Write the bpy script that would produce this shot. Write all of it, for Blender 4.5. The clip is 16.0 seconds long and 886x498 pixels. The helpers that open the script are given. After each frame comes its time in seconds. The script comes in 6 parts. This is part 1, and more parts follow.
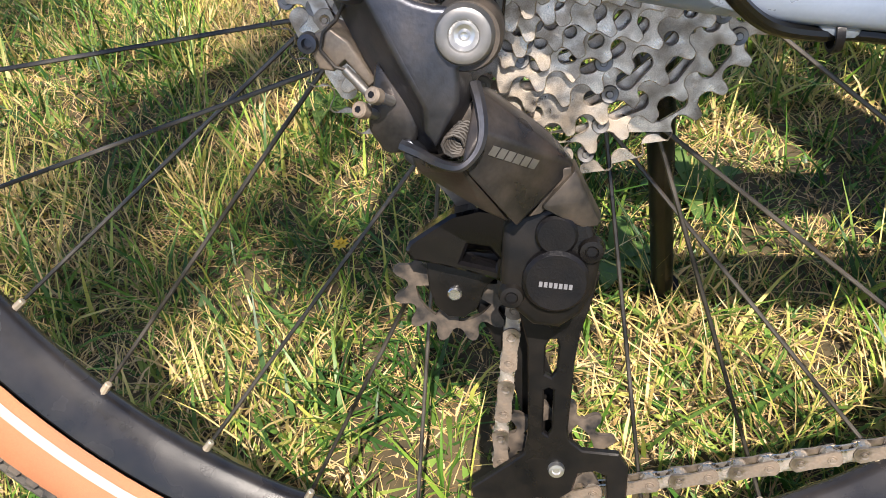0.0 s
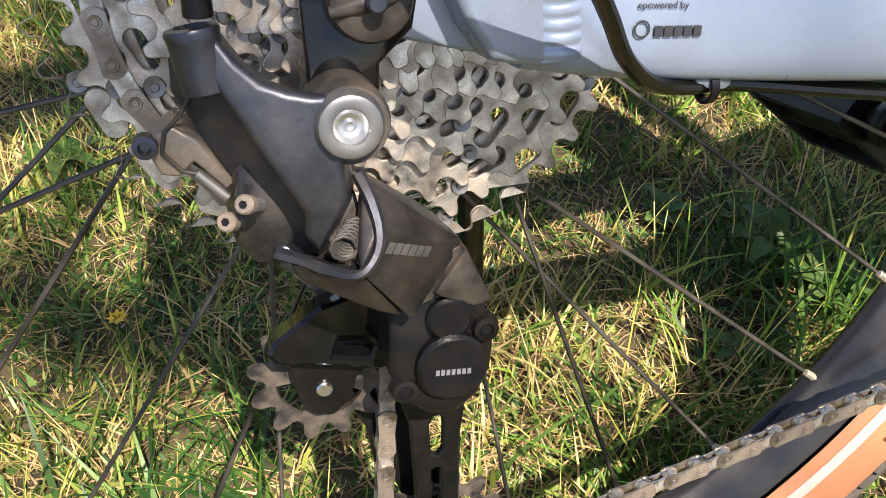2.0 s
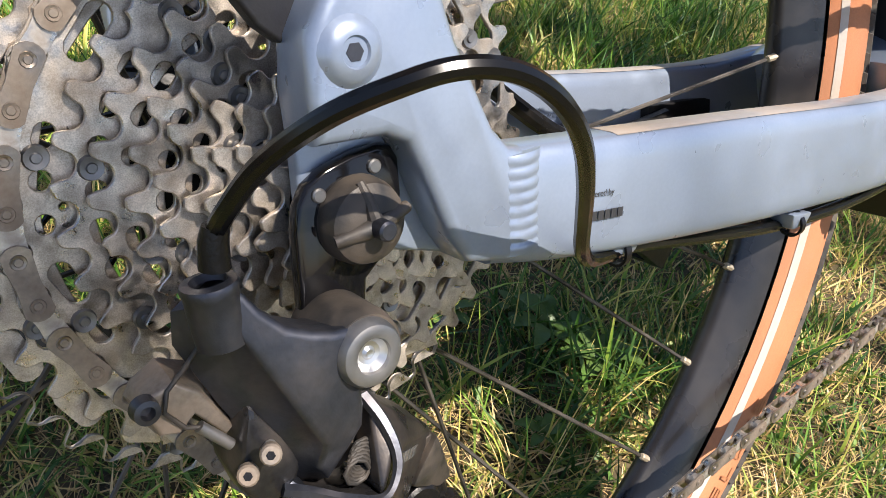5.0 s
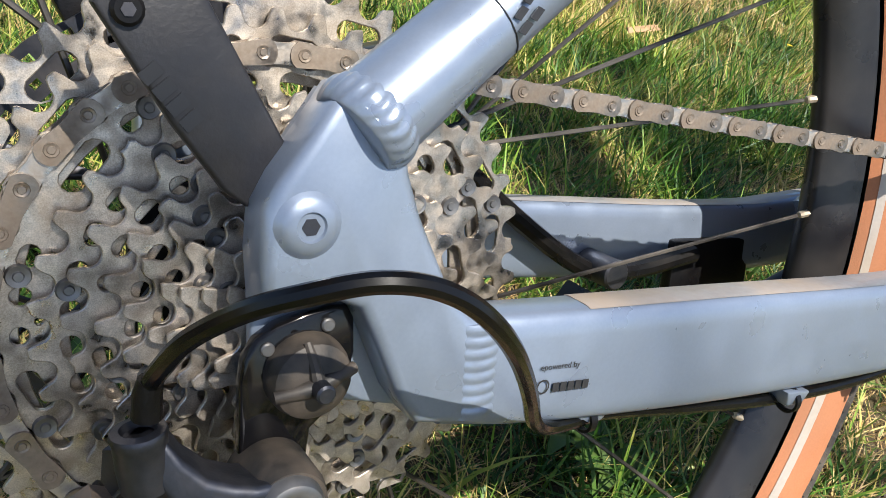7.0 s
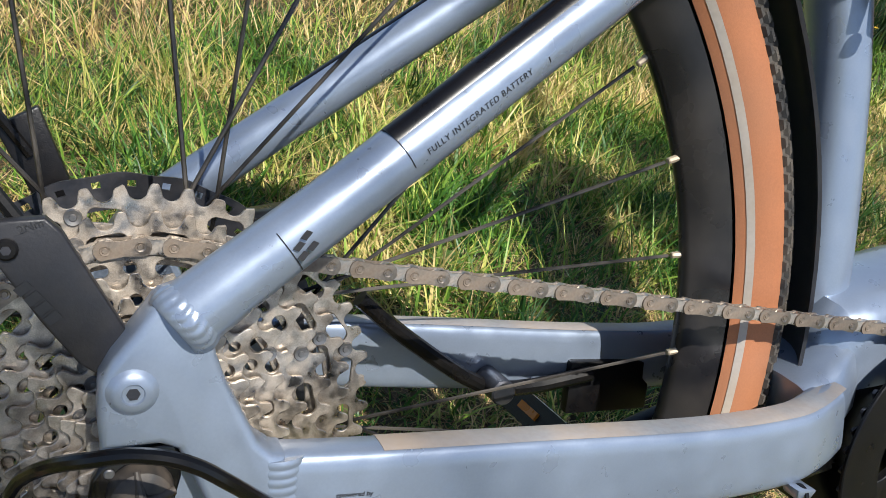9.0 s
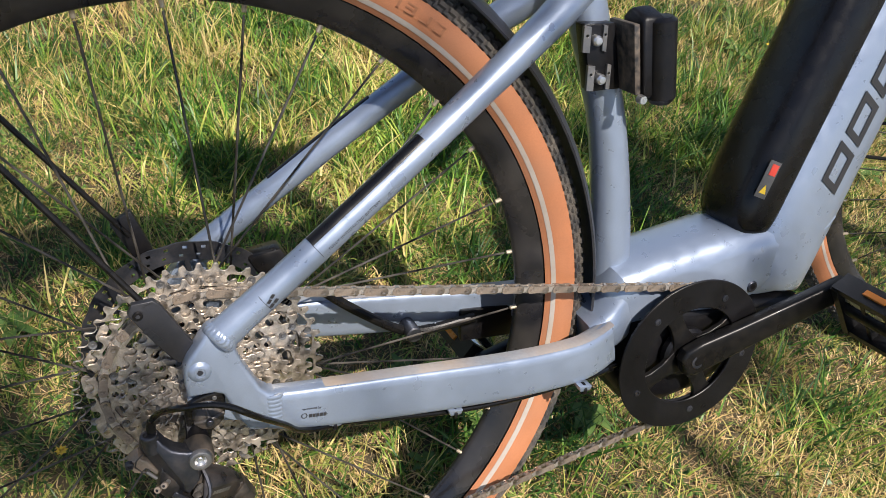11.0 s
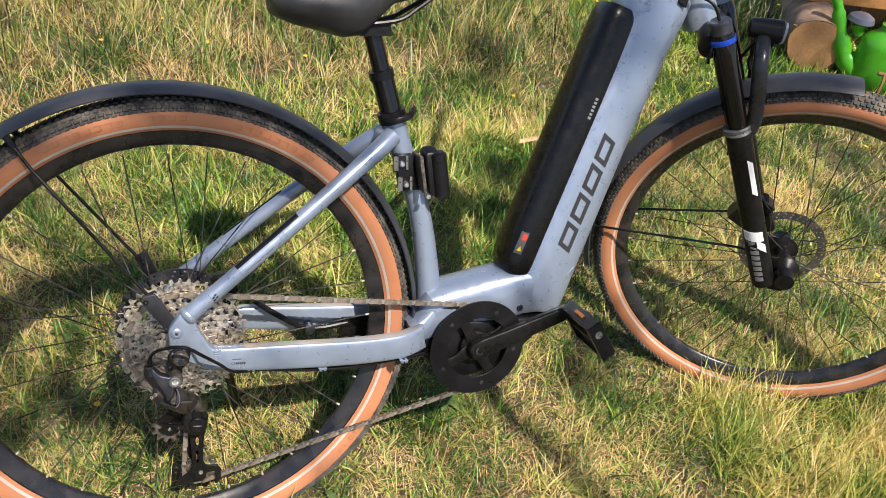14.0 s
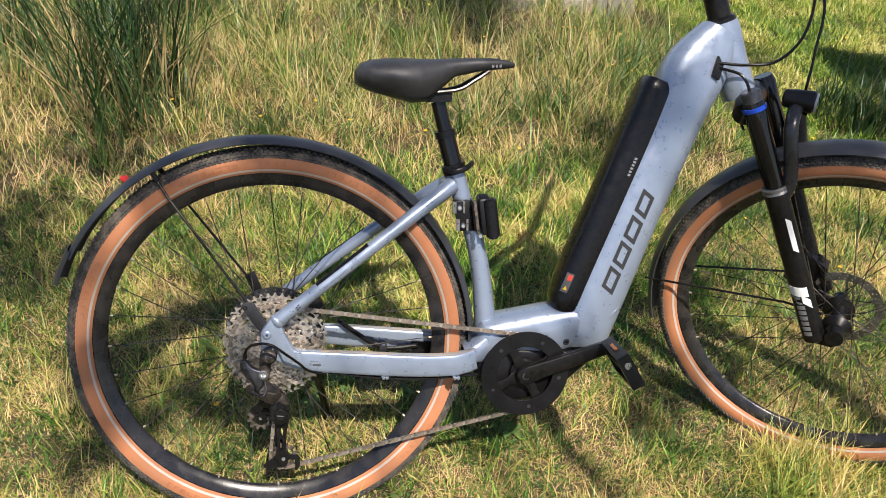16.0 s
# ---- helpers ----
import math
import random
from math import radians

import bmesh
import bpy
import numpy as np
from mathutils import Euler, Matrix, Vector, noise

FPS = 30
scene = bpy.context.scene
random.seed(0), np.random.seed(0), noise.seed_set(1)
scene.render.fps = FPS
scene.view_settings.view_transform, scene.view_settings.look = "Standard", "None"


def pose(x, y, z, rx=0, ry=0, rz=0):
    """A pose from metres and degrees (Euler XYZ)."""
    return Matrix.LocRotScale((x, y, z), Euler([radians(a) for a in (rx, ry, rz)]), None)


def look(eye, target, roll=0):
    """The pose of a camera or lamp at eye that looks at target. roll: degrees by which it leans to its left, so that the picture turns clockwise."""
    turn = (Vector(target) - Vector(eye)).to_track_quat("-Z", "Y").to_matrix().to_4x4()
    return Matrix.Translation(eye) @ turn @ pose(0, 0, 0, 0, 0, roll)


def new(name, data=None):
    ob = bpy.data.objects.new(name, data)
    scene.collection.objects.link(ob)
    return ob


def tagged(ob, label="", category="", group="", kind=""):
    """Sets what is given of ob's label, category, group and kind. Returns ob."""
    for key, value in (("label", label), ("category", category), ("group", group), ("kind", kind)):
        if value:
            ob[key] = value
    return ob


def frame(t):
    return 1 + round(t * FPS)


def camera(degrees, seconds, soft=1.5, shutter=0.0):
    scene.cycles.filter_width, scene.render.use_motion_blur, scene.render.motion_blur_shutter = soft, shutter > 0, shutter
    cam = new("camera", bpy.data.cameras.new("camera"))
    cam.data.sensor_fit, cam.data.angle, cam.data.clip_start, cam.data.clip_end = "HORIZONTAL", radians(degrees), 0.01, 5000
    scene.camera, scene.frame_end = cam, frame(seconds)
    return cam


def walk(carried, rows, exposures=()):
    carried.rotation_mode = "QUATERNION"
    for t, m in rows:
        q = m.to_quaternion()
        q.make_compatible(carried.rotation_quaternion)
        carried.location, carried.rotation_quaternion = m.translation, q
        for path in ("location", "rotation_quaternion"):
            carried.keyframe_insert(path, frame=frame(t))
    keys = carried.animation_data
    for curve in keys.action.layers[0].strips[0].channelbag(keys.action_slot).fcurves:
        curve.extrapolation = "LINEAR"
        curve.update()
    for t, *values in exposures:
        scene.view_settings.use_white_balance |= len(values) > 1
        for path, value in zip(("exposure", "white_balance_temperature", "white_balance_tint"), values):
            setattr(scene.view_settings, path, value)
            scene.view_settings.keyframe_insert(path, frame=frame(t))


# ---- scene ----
cam = camera(56.40, 16.0, soft=0.8)
# The bicycle's own axes: the rear axle is the origin, x runs forward, y to its left, z up its frame.
# It stands leaning on its kickstand.
BIKE = pose(0, 0, 0, -20, 0, 0) @ pose(0, 0, 0.347)
PATH = [
    (0, (0.0080, -0.3265, 0.0084), (-0.0480, 0.1309, -0.1857), -4.21),
    (0.5, (-0.0021, -0.3158, 0.0126), (-0.0229, 0.1430, -0.1851), -2.99),
    (1, (-0.0097, -0.3045, 0.0140), (0.0057, 0.1529, -0.1875), -3.33),
    (1.5, (-0.0197, -0.2917, 0.0190), (0.0363, 0.1610, -0.1859), -4.62),
    (2, (-0.0347, -0.2834, 0.0273), (0.0671, 0.1598, -0.1807), -4.73),
    (2.5, (-0.0441, -0.2772, 0.0325), (0.0908, 0.1556, -0.1785), -4.87),
    (3, (-0.0554, -0.2700, 0.0373), (0.1200, 0.1470, -0.1757), -4.66),
    (3.5, (-0.0674, -0.2636, 0.0429), (0.1438, 0.1432, -0.1569), -4.32),
    (4, (-0.0840, -0.2585, 0.0506), (0.1552, 0.1384, -0.1371), -3.81),
    (4.5, (-0.0936, -0.2490, 0.0535), (0.1622, 0.1394, -0.1298), -3.39),
    (5, (-0.0990, -0.2414, 0.0661), (0.1773, 0.1343, -0.1141), -3.16),
    (5.2, (-0.0993, -0.2404, 0.0745), (0.1806, 0.1338, -0.1035), -3.13),
    (7.3, (-0.0612, -0.2597, 0.1026), (0.1787, 0.1535, -0.0448), 4.05),
    (7.5, (-0.0545, -0.2645, 0.1086), (0.1824, 0.1510, -0.0371), 4.67),
    (8, (-0.0401, -0.2795, 0.1230), (0.1851, 0.1428, -0.0216), 5.08),
    (8.5, (-0.0285, -0.3020, 0.1373), (0.1817, 0.1309, 0.0015), 4.78),
    (9, (-0.0184, -0.3455, 0.1674), (0.1857, 0.0913, 0.0351), 4.70),
    (9.2, (-0.0179, -0.3780, 0.1859), (0.1853, 0.0577, 0.0484), 4.86),
    (11.3, (-0.0470, -0.6478, 0.4100), (0.1247, -0.2318, 0.1922), -0.24),
    (11.5, (-0.0597, -0.6789, 0.4354), (0.1098, -0.2641, 0.2135), -0.80),
    (12, (-0.0836, -0.7843, 0.4916), (0.0801, -0.3714, 0.2621), -1.75),
    (12.5, (-0.0916, -0.8626, 0.5227), (0.0734, -0.4500, 0.2936), -1.69),
    (13, (-0.0812, -0.9513, 0.5523), (0.0859, -0.5355, 0.3305), -0.98),
    (13.5, (-0.0538, -1.0507, 0.5563), (0.1152, -0.6250, 0.3558), 0.09),
    (14, (-0.0260, -1.1698, 0.5566), (0.1408, -0.7315, 0.3830), 1.36),
    (14.5, (-0.0079, -1.2407, 0.5671), (0.1541, -0.7966, 0.4042), 1.96),
    (15, (0.0099, -1.3080, 0.5764), (0.1622, -0.8521, 0.4387), 1.76),
    (15.5, (0.0431, -1.3720, 0.5637), (0.1685, -0.9064, 0.4313), 1.24),
    (16, (0.1036, -1.4492, 0.5369), (0.1734, -0.9696, 0.4140), 0.40),
]
walk(cam, [(t, BIKE @ look(eye, target, roll)) for t, eye, target, roll in PATH], [(0.0, 1.18, 6500, 16), (3.0, 1.18, 6500, 16), (5.2, 1.06, 6400, 15), (7.5, 0.68, 6100, 11), (9.0, 0.50, 6000, 11), (11.5, 0.64, 6350, 15), (13.0, 0.74, 6400, 15), (16.0, 0.66, 6450, 15)])

# ---- light ----
SUN_FROM = BIKE.to_3x3() @ Vector((0.14, -1.00, 0.78))
SUN_FROM.normalize()
sun_elev = math.asin(SUN_FROM.z)
sun_azim = math.atan2(SUN_FROM.x, SUN_FROM.y)
world = bpy.data.worlds.new("world")
scene.world = world
world.use_nodes = True
wn = world.node_tree
sky = wn.nodes.new("ShaderNodeTexSky")
sky.sky_type, sky.sun_disc = "NISHITA", False
sky.sun_elevation, sky.sun_rotation = sun_elev, sun_azim
bg = wn.nodes["Background"]
bg.inputs["Strength"].default_value = 0.090
wn.links.new(sky.outputs["Color"], bg.inputs["Color"])
sun = new("sun", bpy.data.lights.new("sun", "SUN"))
sun.data.energy, sun.data.angle, sun.data.color = 5.0, radians(0.5), (1.0, 0.93, 0.80)
sun.matrix_world = SUN_FROM.to_track_quat("Z", "Y").to_matrix().to_4x4()

# ---- mesh building ----
class Shape:
    """Collects vertices and faces of one mesh; m turns what is added next."""

    def __init__(self):
        self.v, self.f, self.m = [], [], Matrix()

    def add(self, verts, faces):
        base = len(self.v)
        self.v += [tuple(self.m @ Vector(p)) for p in verts]
        self.f += [tuple(base + i for i in f) for f in faces]
        return self

    def loft(self, rings, caps=True, closed=False):
        n = len(rings[0])
        verts = [p for r in rings for p in r]
        faces = []
        last = len(rings) if closed else len(rings) - 1
        for a in range(last):
            b = (a + 1) % len(rings)
            for k in range(n):
                j = (k + 1) % n
                faces.append((a * n + k, a * n + j, b * n + j, b * n + k))
        if caps and not closed:
            faces.append(tuple(range(n))[::-1])
            faces.append(tuple((len(rings) - 1) * n + k for k in range(n)))
        return self.add(verts, faces)

    def tube(self, points, radius, n=10, caps=True, flat=1.0):
        """A round tube along points; radius is one number or one per point; flat squeezes it across the path's side."""
        pts = [Vector(p) for p in points]
        radii = radius if isinstance(radius, (list, tuple)) else [radius] * len(pts)
        rings, side = [], None
        for i, p in enumerate(pts):
            t = (pts[min(i + 1, len(pts) - 1)] - pts[max(i - 1, 0)]).normalized()
            if side is None:
                up = Vector((0, 1, 0)) if abs(t.y) < 0.9 else Vector((0, 0, 1))
                side = t.cross(up).normalized()
            side = (side - t * side.dot(t)).normalized()
            over = t.cross(side)
            r = radii[i]
            rings.append([p + side * (r * math.cos(a)) + over * (r * flat * math.sin(a)) for a in (2 * math.pi * k / n for k in range(n))])
        return self.loft(rings, caps)

    def beam(self, spine, n=20, power=3.0):
        """A tube of rounded-box section in the bicycle's plane. spine rows: x, y, z, half width (y), half depth (in the plane)."""
        rings = []
        for i, (x, y, z, w, d) in enumerate(spine):
            a, b = spine[max(i - 1, 0)], spine[min(i + 1, len(spine) - 1)]
            t = Vector((b[0] - a[0], 0, b[2] - a[2])).normalized()
            across = Vector((t.z, 0, -t.x))
            ring = []
            for k in range(n):
                q = 2 * math.pi * k / n
                c, s = math.cos(q), math.sin(q)
                ring.append(Vector((x, y, z)) + across * (d * math.copysign(abs(c) ** (2 / power), c)) + Vector((0, w * math.copysign(abs(s) ** (2 / power), s), 0)))
            rings.append(ring)
        return self.loft(rings)

    def prism(self, outline, y0, y1, bevel=0.0):
        """An outline in x and z, between y0 and y1, with chamfered rims."""
        n = len(outline)
        area = sum(outline[k][0] * outline[(k + 1) % n][1] - outline[(k + 1) % n][0] * outline[k][1] for k in range(n))
        pts = outline if area > 0 else outline[::-1]
        inset = []
        for k in range(n):
            p, q, r = Vector(pts[k - 1]), Vector(pts[k]), Vector(pts[(k + 1) % n])
            e, g = (q - p).normalized(), (r - q).normalized()
            nrm = Vector((-e.y - g.y, e.x + g.x))
            nrm = nrm.normalized() if nrm.length > 1e-6 else Vector((-e.y, e.x))
            inset.append(q + nrm * bevel)
        if bevel:
            lays = []
            for q in (0, 30, 60, 90):
                k, d = 1 - math.sin(radians(q)), bevel * (1 - math.cos(radians(q)))
                lays.append(([Vector(p).lerp(i, k) for p, i in zip(pts, inset)], y0 + d))
            lays += [(some, y1 + y0 - y) for some, y in lays[::-1]]
        else:
            lays = [(pts, y0), (pts, y1)]
        return self.loft([[(p[0], y, p[1]) for p in some] for some, y in lays])

    def lathe(self, profile, centre=(0, 0), n=32, closed=False, start=0.0, sweep=2 * math.pi):
        """Turns a profile of (radius, y) round the y axis through centre (x, z)."""
        full = sweep > 6.28
        count = n if full else n + 1
        rings = []
        for k in range(count):
            a = start + sweep * k / n
            rings.append([(centre[0] + r * math.cos(a), y, centre[1] + r * math.sin(a)) for r, y in profile])
        m = len(profile)
        verts = [p for r in rings for p in r]
        faces = []
        for a in range(count if full else count - 1):
            b = (a + 1) % count
            for k in range(m if closed else m - 1):
                j = (k + 1) % m
                faces.append((a * m + k, b * m + k, b * m + j, a * m + j))
        if not full and closed:
            faces.append(tuple(range(m)))
            faces.append(tuple((count - 1) * m + k for k in range(m))[::-1])
        return self.add(verts, faces)

    def disc(self, centre, r, y0, y1, n=20, bevel=0.0):
        """A round plug along y with a chamfered rim."""
        b = bevel
        prof = [(0.0, y0), (r - b, y0), (r, y0 + b), (r, y1 - b), (r - b, y1), (0.0, y1)] if b else [(0.0, y0), (r, y0), (r, y1), (0.0, y1)]
        return self.lathe(prof, centre, n)

    def box(self, centre, size, turn=None):
        c, h = Vector(centre), Vector(size) / 2
        t = turn or Matrix()
        verts = [c + (t.to_3x3() @ Vector((sx * h.x, sy * h.y, sz * h.z))) for sx in (-1, 1) for sy in (-1, 1) for sz in (-1, 1)]
        return self.add(verts, [(0, 1, 3, 2), (4, 6, 7, 5), (0, 4, 5, 1), (2, 3, 7, 6), (0, 2, 6, 4), (1, 5, 7, 3)])

    def ball(self, centre, r, n=12, squash=(1, 1, 1)):
        c = Vector(centre)
        rings = []
        for i in range(1, n // 2):
            q = math.pi * i / (n // 2)
            rings.append([c + Vector((r * squash[0] * math.sin(q) * math.cos(a), r * squash[1] * math.sin(q) * math.sin(a), r * squash[2] * math.cos(q))) for a in (2 * math.pi * k / n for k in range(n))])
        return self.loft(rings)

    def plate(self, radii, n, keep, y0, y1, centre=(0, 0), turn=0.0):
        """A ring plate from radial rows radii(row, k), in to out, with the cells that keep(row, k) names, between y0 and y1."""
        rows = len(radii(None, 0))
        grid = [[radii(None, k)[r] for k in range(n)] for r in range(rows)]
        verts, faces = [], []
        for y in (y0, y1):
            for r in range(rows):
                for k in range(n):
                    a = turn + 2 * math.pi * k / n
                    verts.append((centre[0] + grid[r][k] * math.cos(a), y, centre[1] + grid[r][k] * math.sin(a)))
        off = rows * n
        has = [[keep(r, k) for k in range(n)] for r in range(rows - 1)]
        for r in range(rows - 1):
            for k in range(n):
                if not has[r][k]:
                    continue
                j = (k + 1) % n
                a, b, c, d = r * n + k, r * n + j, (r + 1) * n + j, (r + 1) * n + k
                faces.append((a, b, c, d))
                faces.append((a + off, d + off, c + off, b + off))
                if r == 0 or not has[r - 1][k]:
                    faces.append((a, a + off, b + off, b))
                if r == rows - 2 or not has[r + 1][k]:
                    faces.append((d, c, c + off, d + off))
                if not has[r][k - 1]:
                    faces.append((a, d, d + off, a + off))
                if not has[r][j]:
                    faces.append((b, b + off, c + off, c))
        return self.add(verts, faces)


def mesh_of(name, shape, material, sharp=35.0):
    me = bpy.data.meshes.new(name)
    me.from_pydata(shape.v, [], shape.f)
    me.validate()
    bm = bmesh.new()
    bm.from_mesh(me)
    bmesh.ops.remove_doubles(bm, verts=bm.verts, dist=1e-6)
    bmesh.ops.recalc_face_normals(bm, faces=bm.faces)
    bm.to_mesh(me)
    bm.free()
    me.shade_smooth()
    me.set_sharp_from_angle(angle=radians(sharp))
    for m in material if isinstance(material, (list, tuple)) else [material]:
        me.materials.append(m)
    return me


def part(name, shape, material, parent, label="", sharp=35.0):
    """One mesh object under a thing or a part, in the axes of the thing's root."""
    ob = new(name, mesh_of(name, shape, material, sharp))
    ob.parent = parent
    if label:
        ob["label"] = label
    return ob


def piece(name, mesh, parent, m=None):
    """One more object on a shared mesh."""
    ob = new(name, mesh)
    ob.parent = parent
    if m is not None:
        ob.matrix_basis = m
    return ob


def thing(name, label, category, m=None, group="", kind=""):
    ob = tagged(new(name), label, category, group, kind)
    ob.matrix_world = m if m is not None else Matrix()
    return ob


def hull(points, bevel=0.0, steps=2):
    """The convex body round some points, with rounded edges."""
    bm = bmesh.new()
    for p in points:
        bm.verts.new(p)
    res = bmesh.ops.convex_hull(bm, input=bm.verts)
    bmesh.ops.delete(bm, geom=[g for g in res["geom_interior"] if isinstance(g, bmesh.types.BMVert)], context="VERTS")
    bmesh.ops.dissolve_limit(bm, angle_limit=radians(4), verts=bm.verts, edges=bm.edges)
    if bevel:
        bmesh.ops.bevel(bm, geom=bm.edges[:], offset=bevel, segments=steps, profile=0.5, affect="EDGES", clamp_overlap=True)
    s = Shape()
    bm.verts.index_update()
    s.v = [tuple(v.co) for v in bm.verts]
    s.f = [tuple(v.index for v in f.verts) for f in bm.faces]
    bm.free()
    return s


def cutout(loops, y0, y1, bevel=0.0002):
    """A flat plate in x and z, between y0 and y1: the first loop is its rim, the others are holes, all with chamfered edges."""
    cu = bpy.data.curves.new("cutout", "CURVE")
    cu.dimensions, cu.fill_mode = "2D", "BOTH"
    cu.extrude, cu.bevel_depth, cu.bevel_resolution, cu.offset = (y1 - y0) / 2 - bevel, bevel, 0, -bevel
    for loop in loops:
        sp = cu.splines.new("POLY")
        sp.points.add(len(loop) - 1)
        for q, (x, z) in zip(sp.points, loop):
            q.co = (x, z, 0, 1)
        sp.use_cyclic_u = True
    tmp = bpy.data.objects.new("cutout", cu)
    me = tmp.to_mesh()
    s = Shape()
    s.v = [(v.co.x, (y0 + y1) / 2 - v.co.z, v.co.y) for v in me.vertices]
    s.f = [tuple(p.vertices) for p in me.polygons]
    tmp.to_mesh_clear()
    bpy.data.objects.remove(tmp)
    bpy.data.curves.remove(cu)
    return s


def ring_loop(c, r, n, a0=0.0, stretch=1.0, along=0.0):
    """A round or long hole: centre, radius, corners; stretched along an angle."""
    u, w = (math.cos(along), math.sin(along)), (-math.sin(along), math.cos(along))
    out = []
    for k in range(n):
        a = a0 + 2 * math.pi * k / n
        p, q = r * math.cos(a) + (stretch - 1) * r * math.copysign(1, math.cos(a)), r * math.sin(a)
        out.append((c[0] + u[0] * p + w[0] * q, c[1] + u[1] * p + w[1] * q))
    return out


def relief(front, back, bevel):
    """A cast body between a front outline and a back outline of as many corners (x, y, z), with a rounded front rim."""
    n = len(front)
    area = sum(front[k][0] * front[(k + 1) % n][2] - front[(k + 1) % n][0] * front[k][2] for k in range(n))
    if area < 0:
        front, back = front[::-1], back[::-1]
    inset = []
    for k in range(n):
        p, q, r = (Vector((v[0], v[2])) for v in (front[k - 1], front[k], front[(k + 1) % n]))
        e, g = (q - p).normalized(), (r - q).normalized()
        nrm = Vector((-e.y - g.y, e.x + g.x)).normalized()
        inset.append(q + nrm * bevel)
    rings = []
    for a in (0, 22, 45, 67, 90):
        k, d = 1 - math.sin(radians(a)), bevel * (1 - math.cos(radians(a)))
        rings.append([(f[0] + (i.x - f[0]) * k, f[1] + d, f[2] + (i.y - f[2]) * k) for f, i in zip(front, inset)])
    rings.append([tuple(Vector(f).lerp(Vector(b), 0.5)) for f, b in zip(rings[-1], back)])
    rings.append([tuple(b) for b in back])
    return Shape().loft(rings)


def letters(name, words, size, material, parent, m, spread=1.0):
    """Words in the built-in font as a thin mesh in the plane of m."""
    cu = bpy.data.curves.new(name, "FONT")
    cu.body, cu.size, cu.extrude = words, size, 0.00006
    cu.space_character = spread
    tmp = bpy.data.objects.new(name, cu)
    scene.collection.objects.link(tmp)
    dg = bpy.context.evaluated_depsgraph_get()
    me = bpy.data.meshes.new_from_object(tmp.evaluated_get(dg))
    bpy.data.objects.remove(tmp)
    me.name = name
    me.materials.clear()
    me.materials.append(material)
    me.transform(m)
    ob = new(name, me)
    ob.parent = parent
    return ob


def side_plane(x, y, z, along, tip=0.0):
    """A plane that faces the bicycle's right: text runs along the angle (degrees) in x and z."""
    a = radians(along)
    u, v = Vector((math.cos(a), 0, math.sin(a))), Vector((-math.sin(a), 0, math.cos(a)))
    w = u.cross(v)
    m = Matrix((u, v, w)).transposed().to_4x4()
    m.translation = (x, y, z)
    return m @ pose(0, 0, 0, tip, 0, 0)


def solid(name, shape, material, label, category, group="", kind="", sharp=35.0):
    return tagged(new(name, mesh_of(name, shape, material, sharp)), label, category, group, kind)


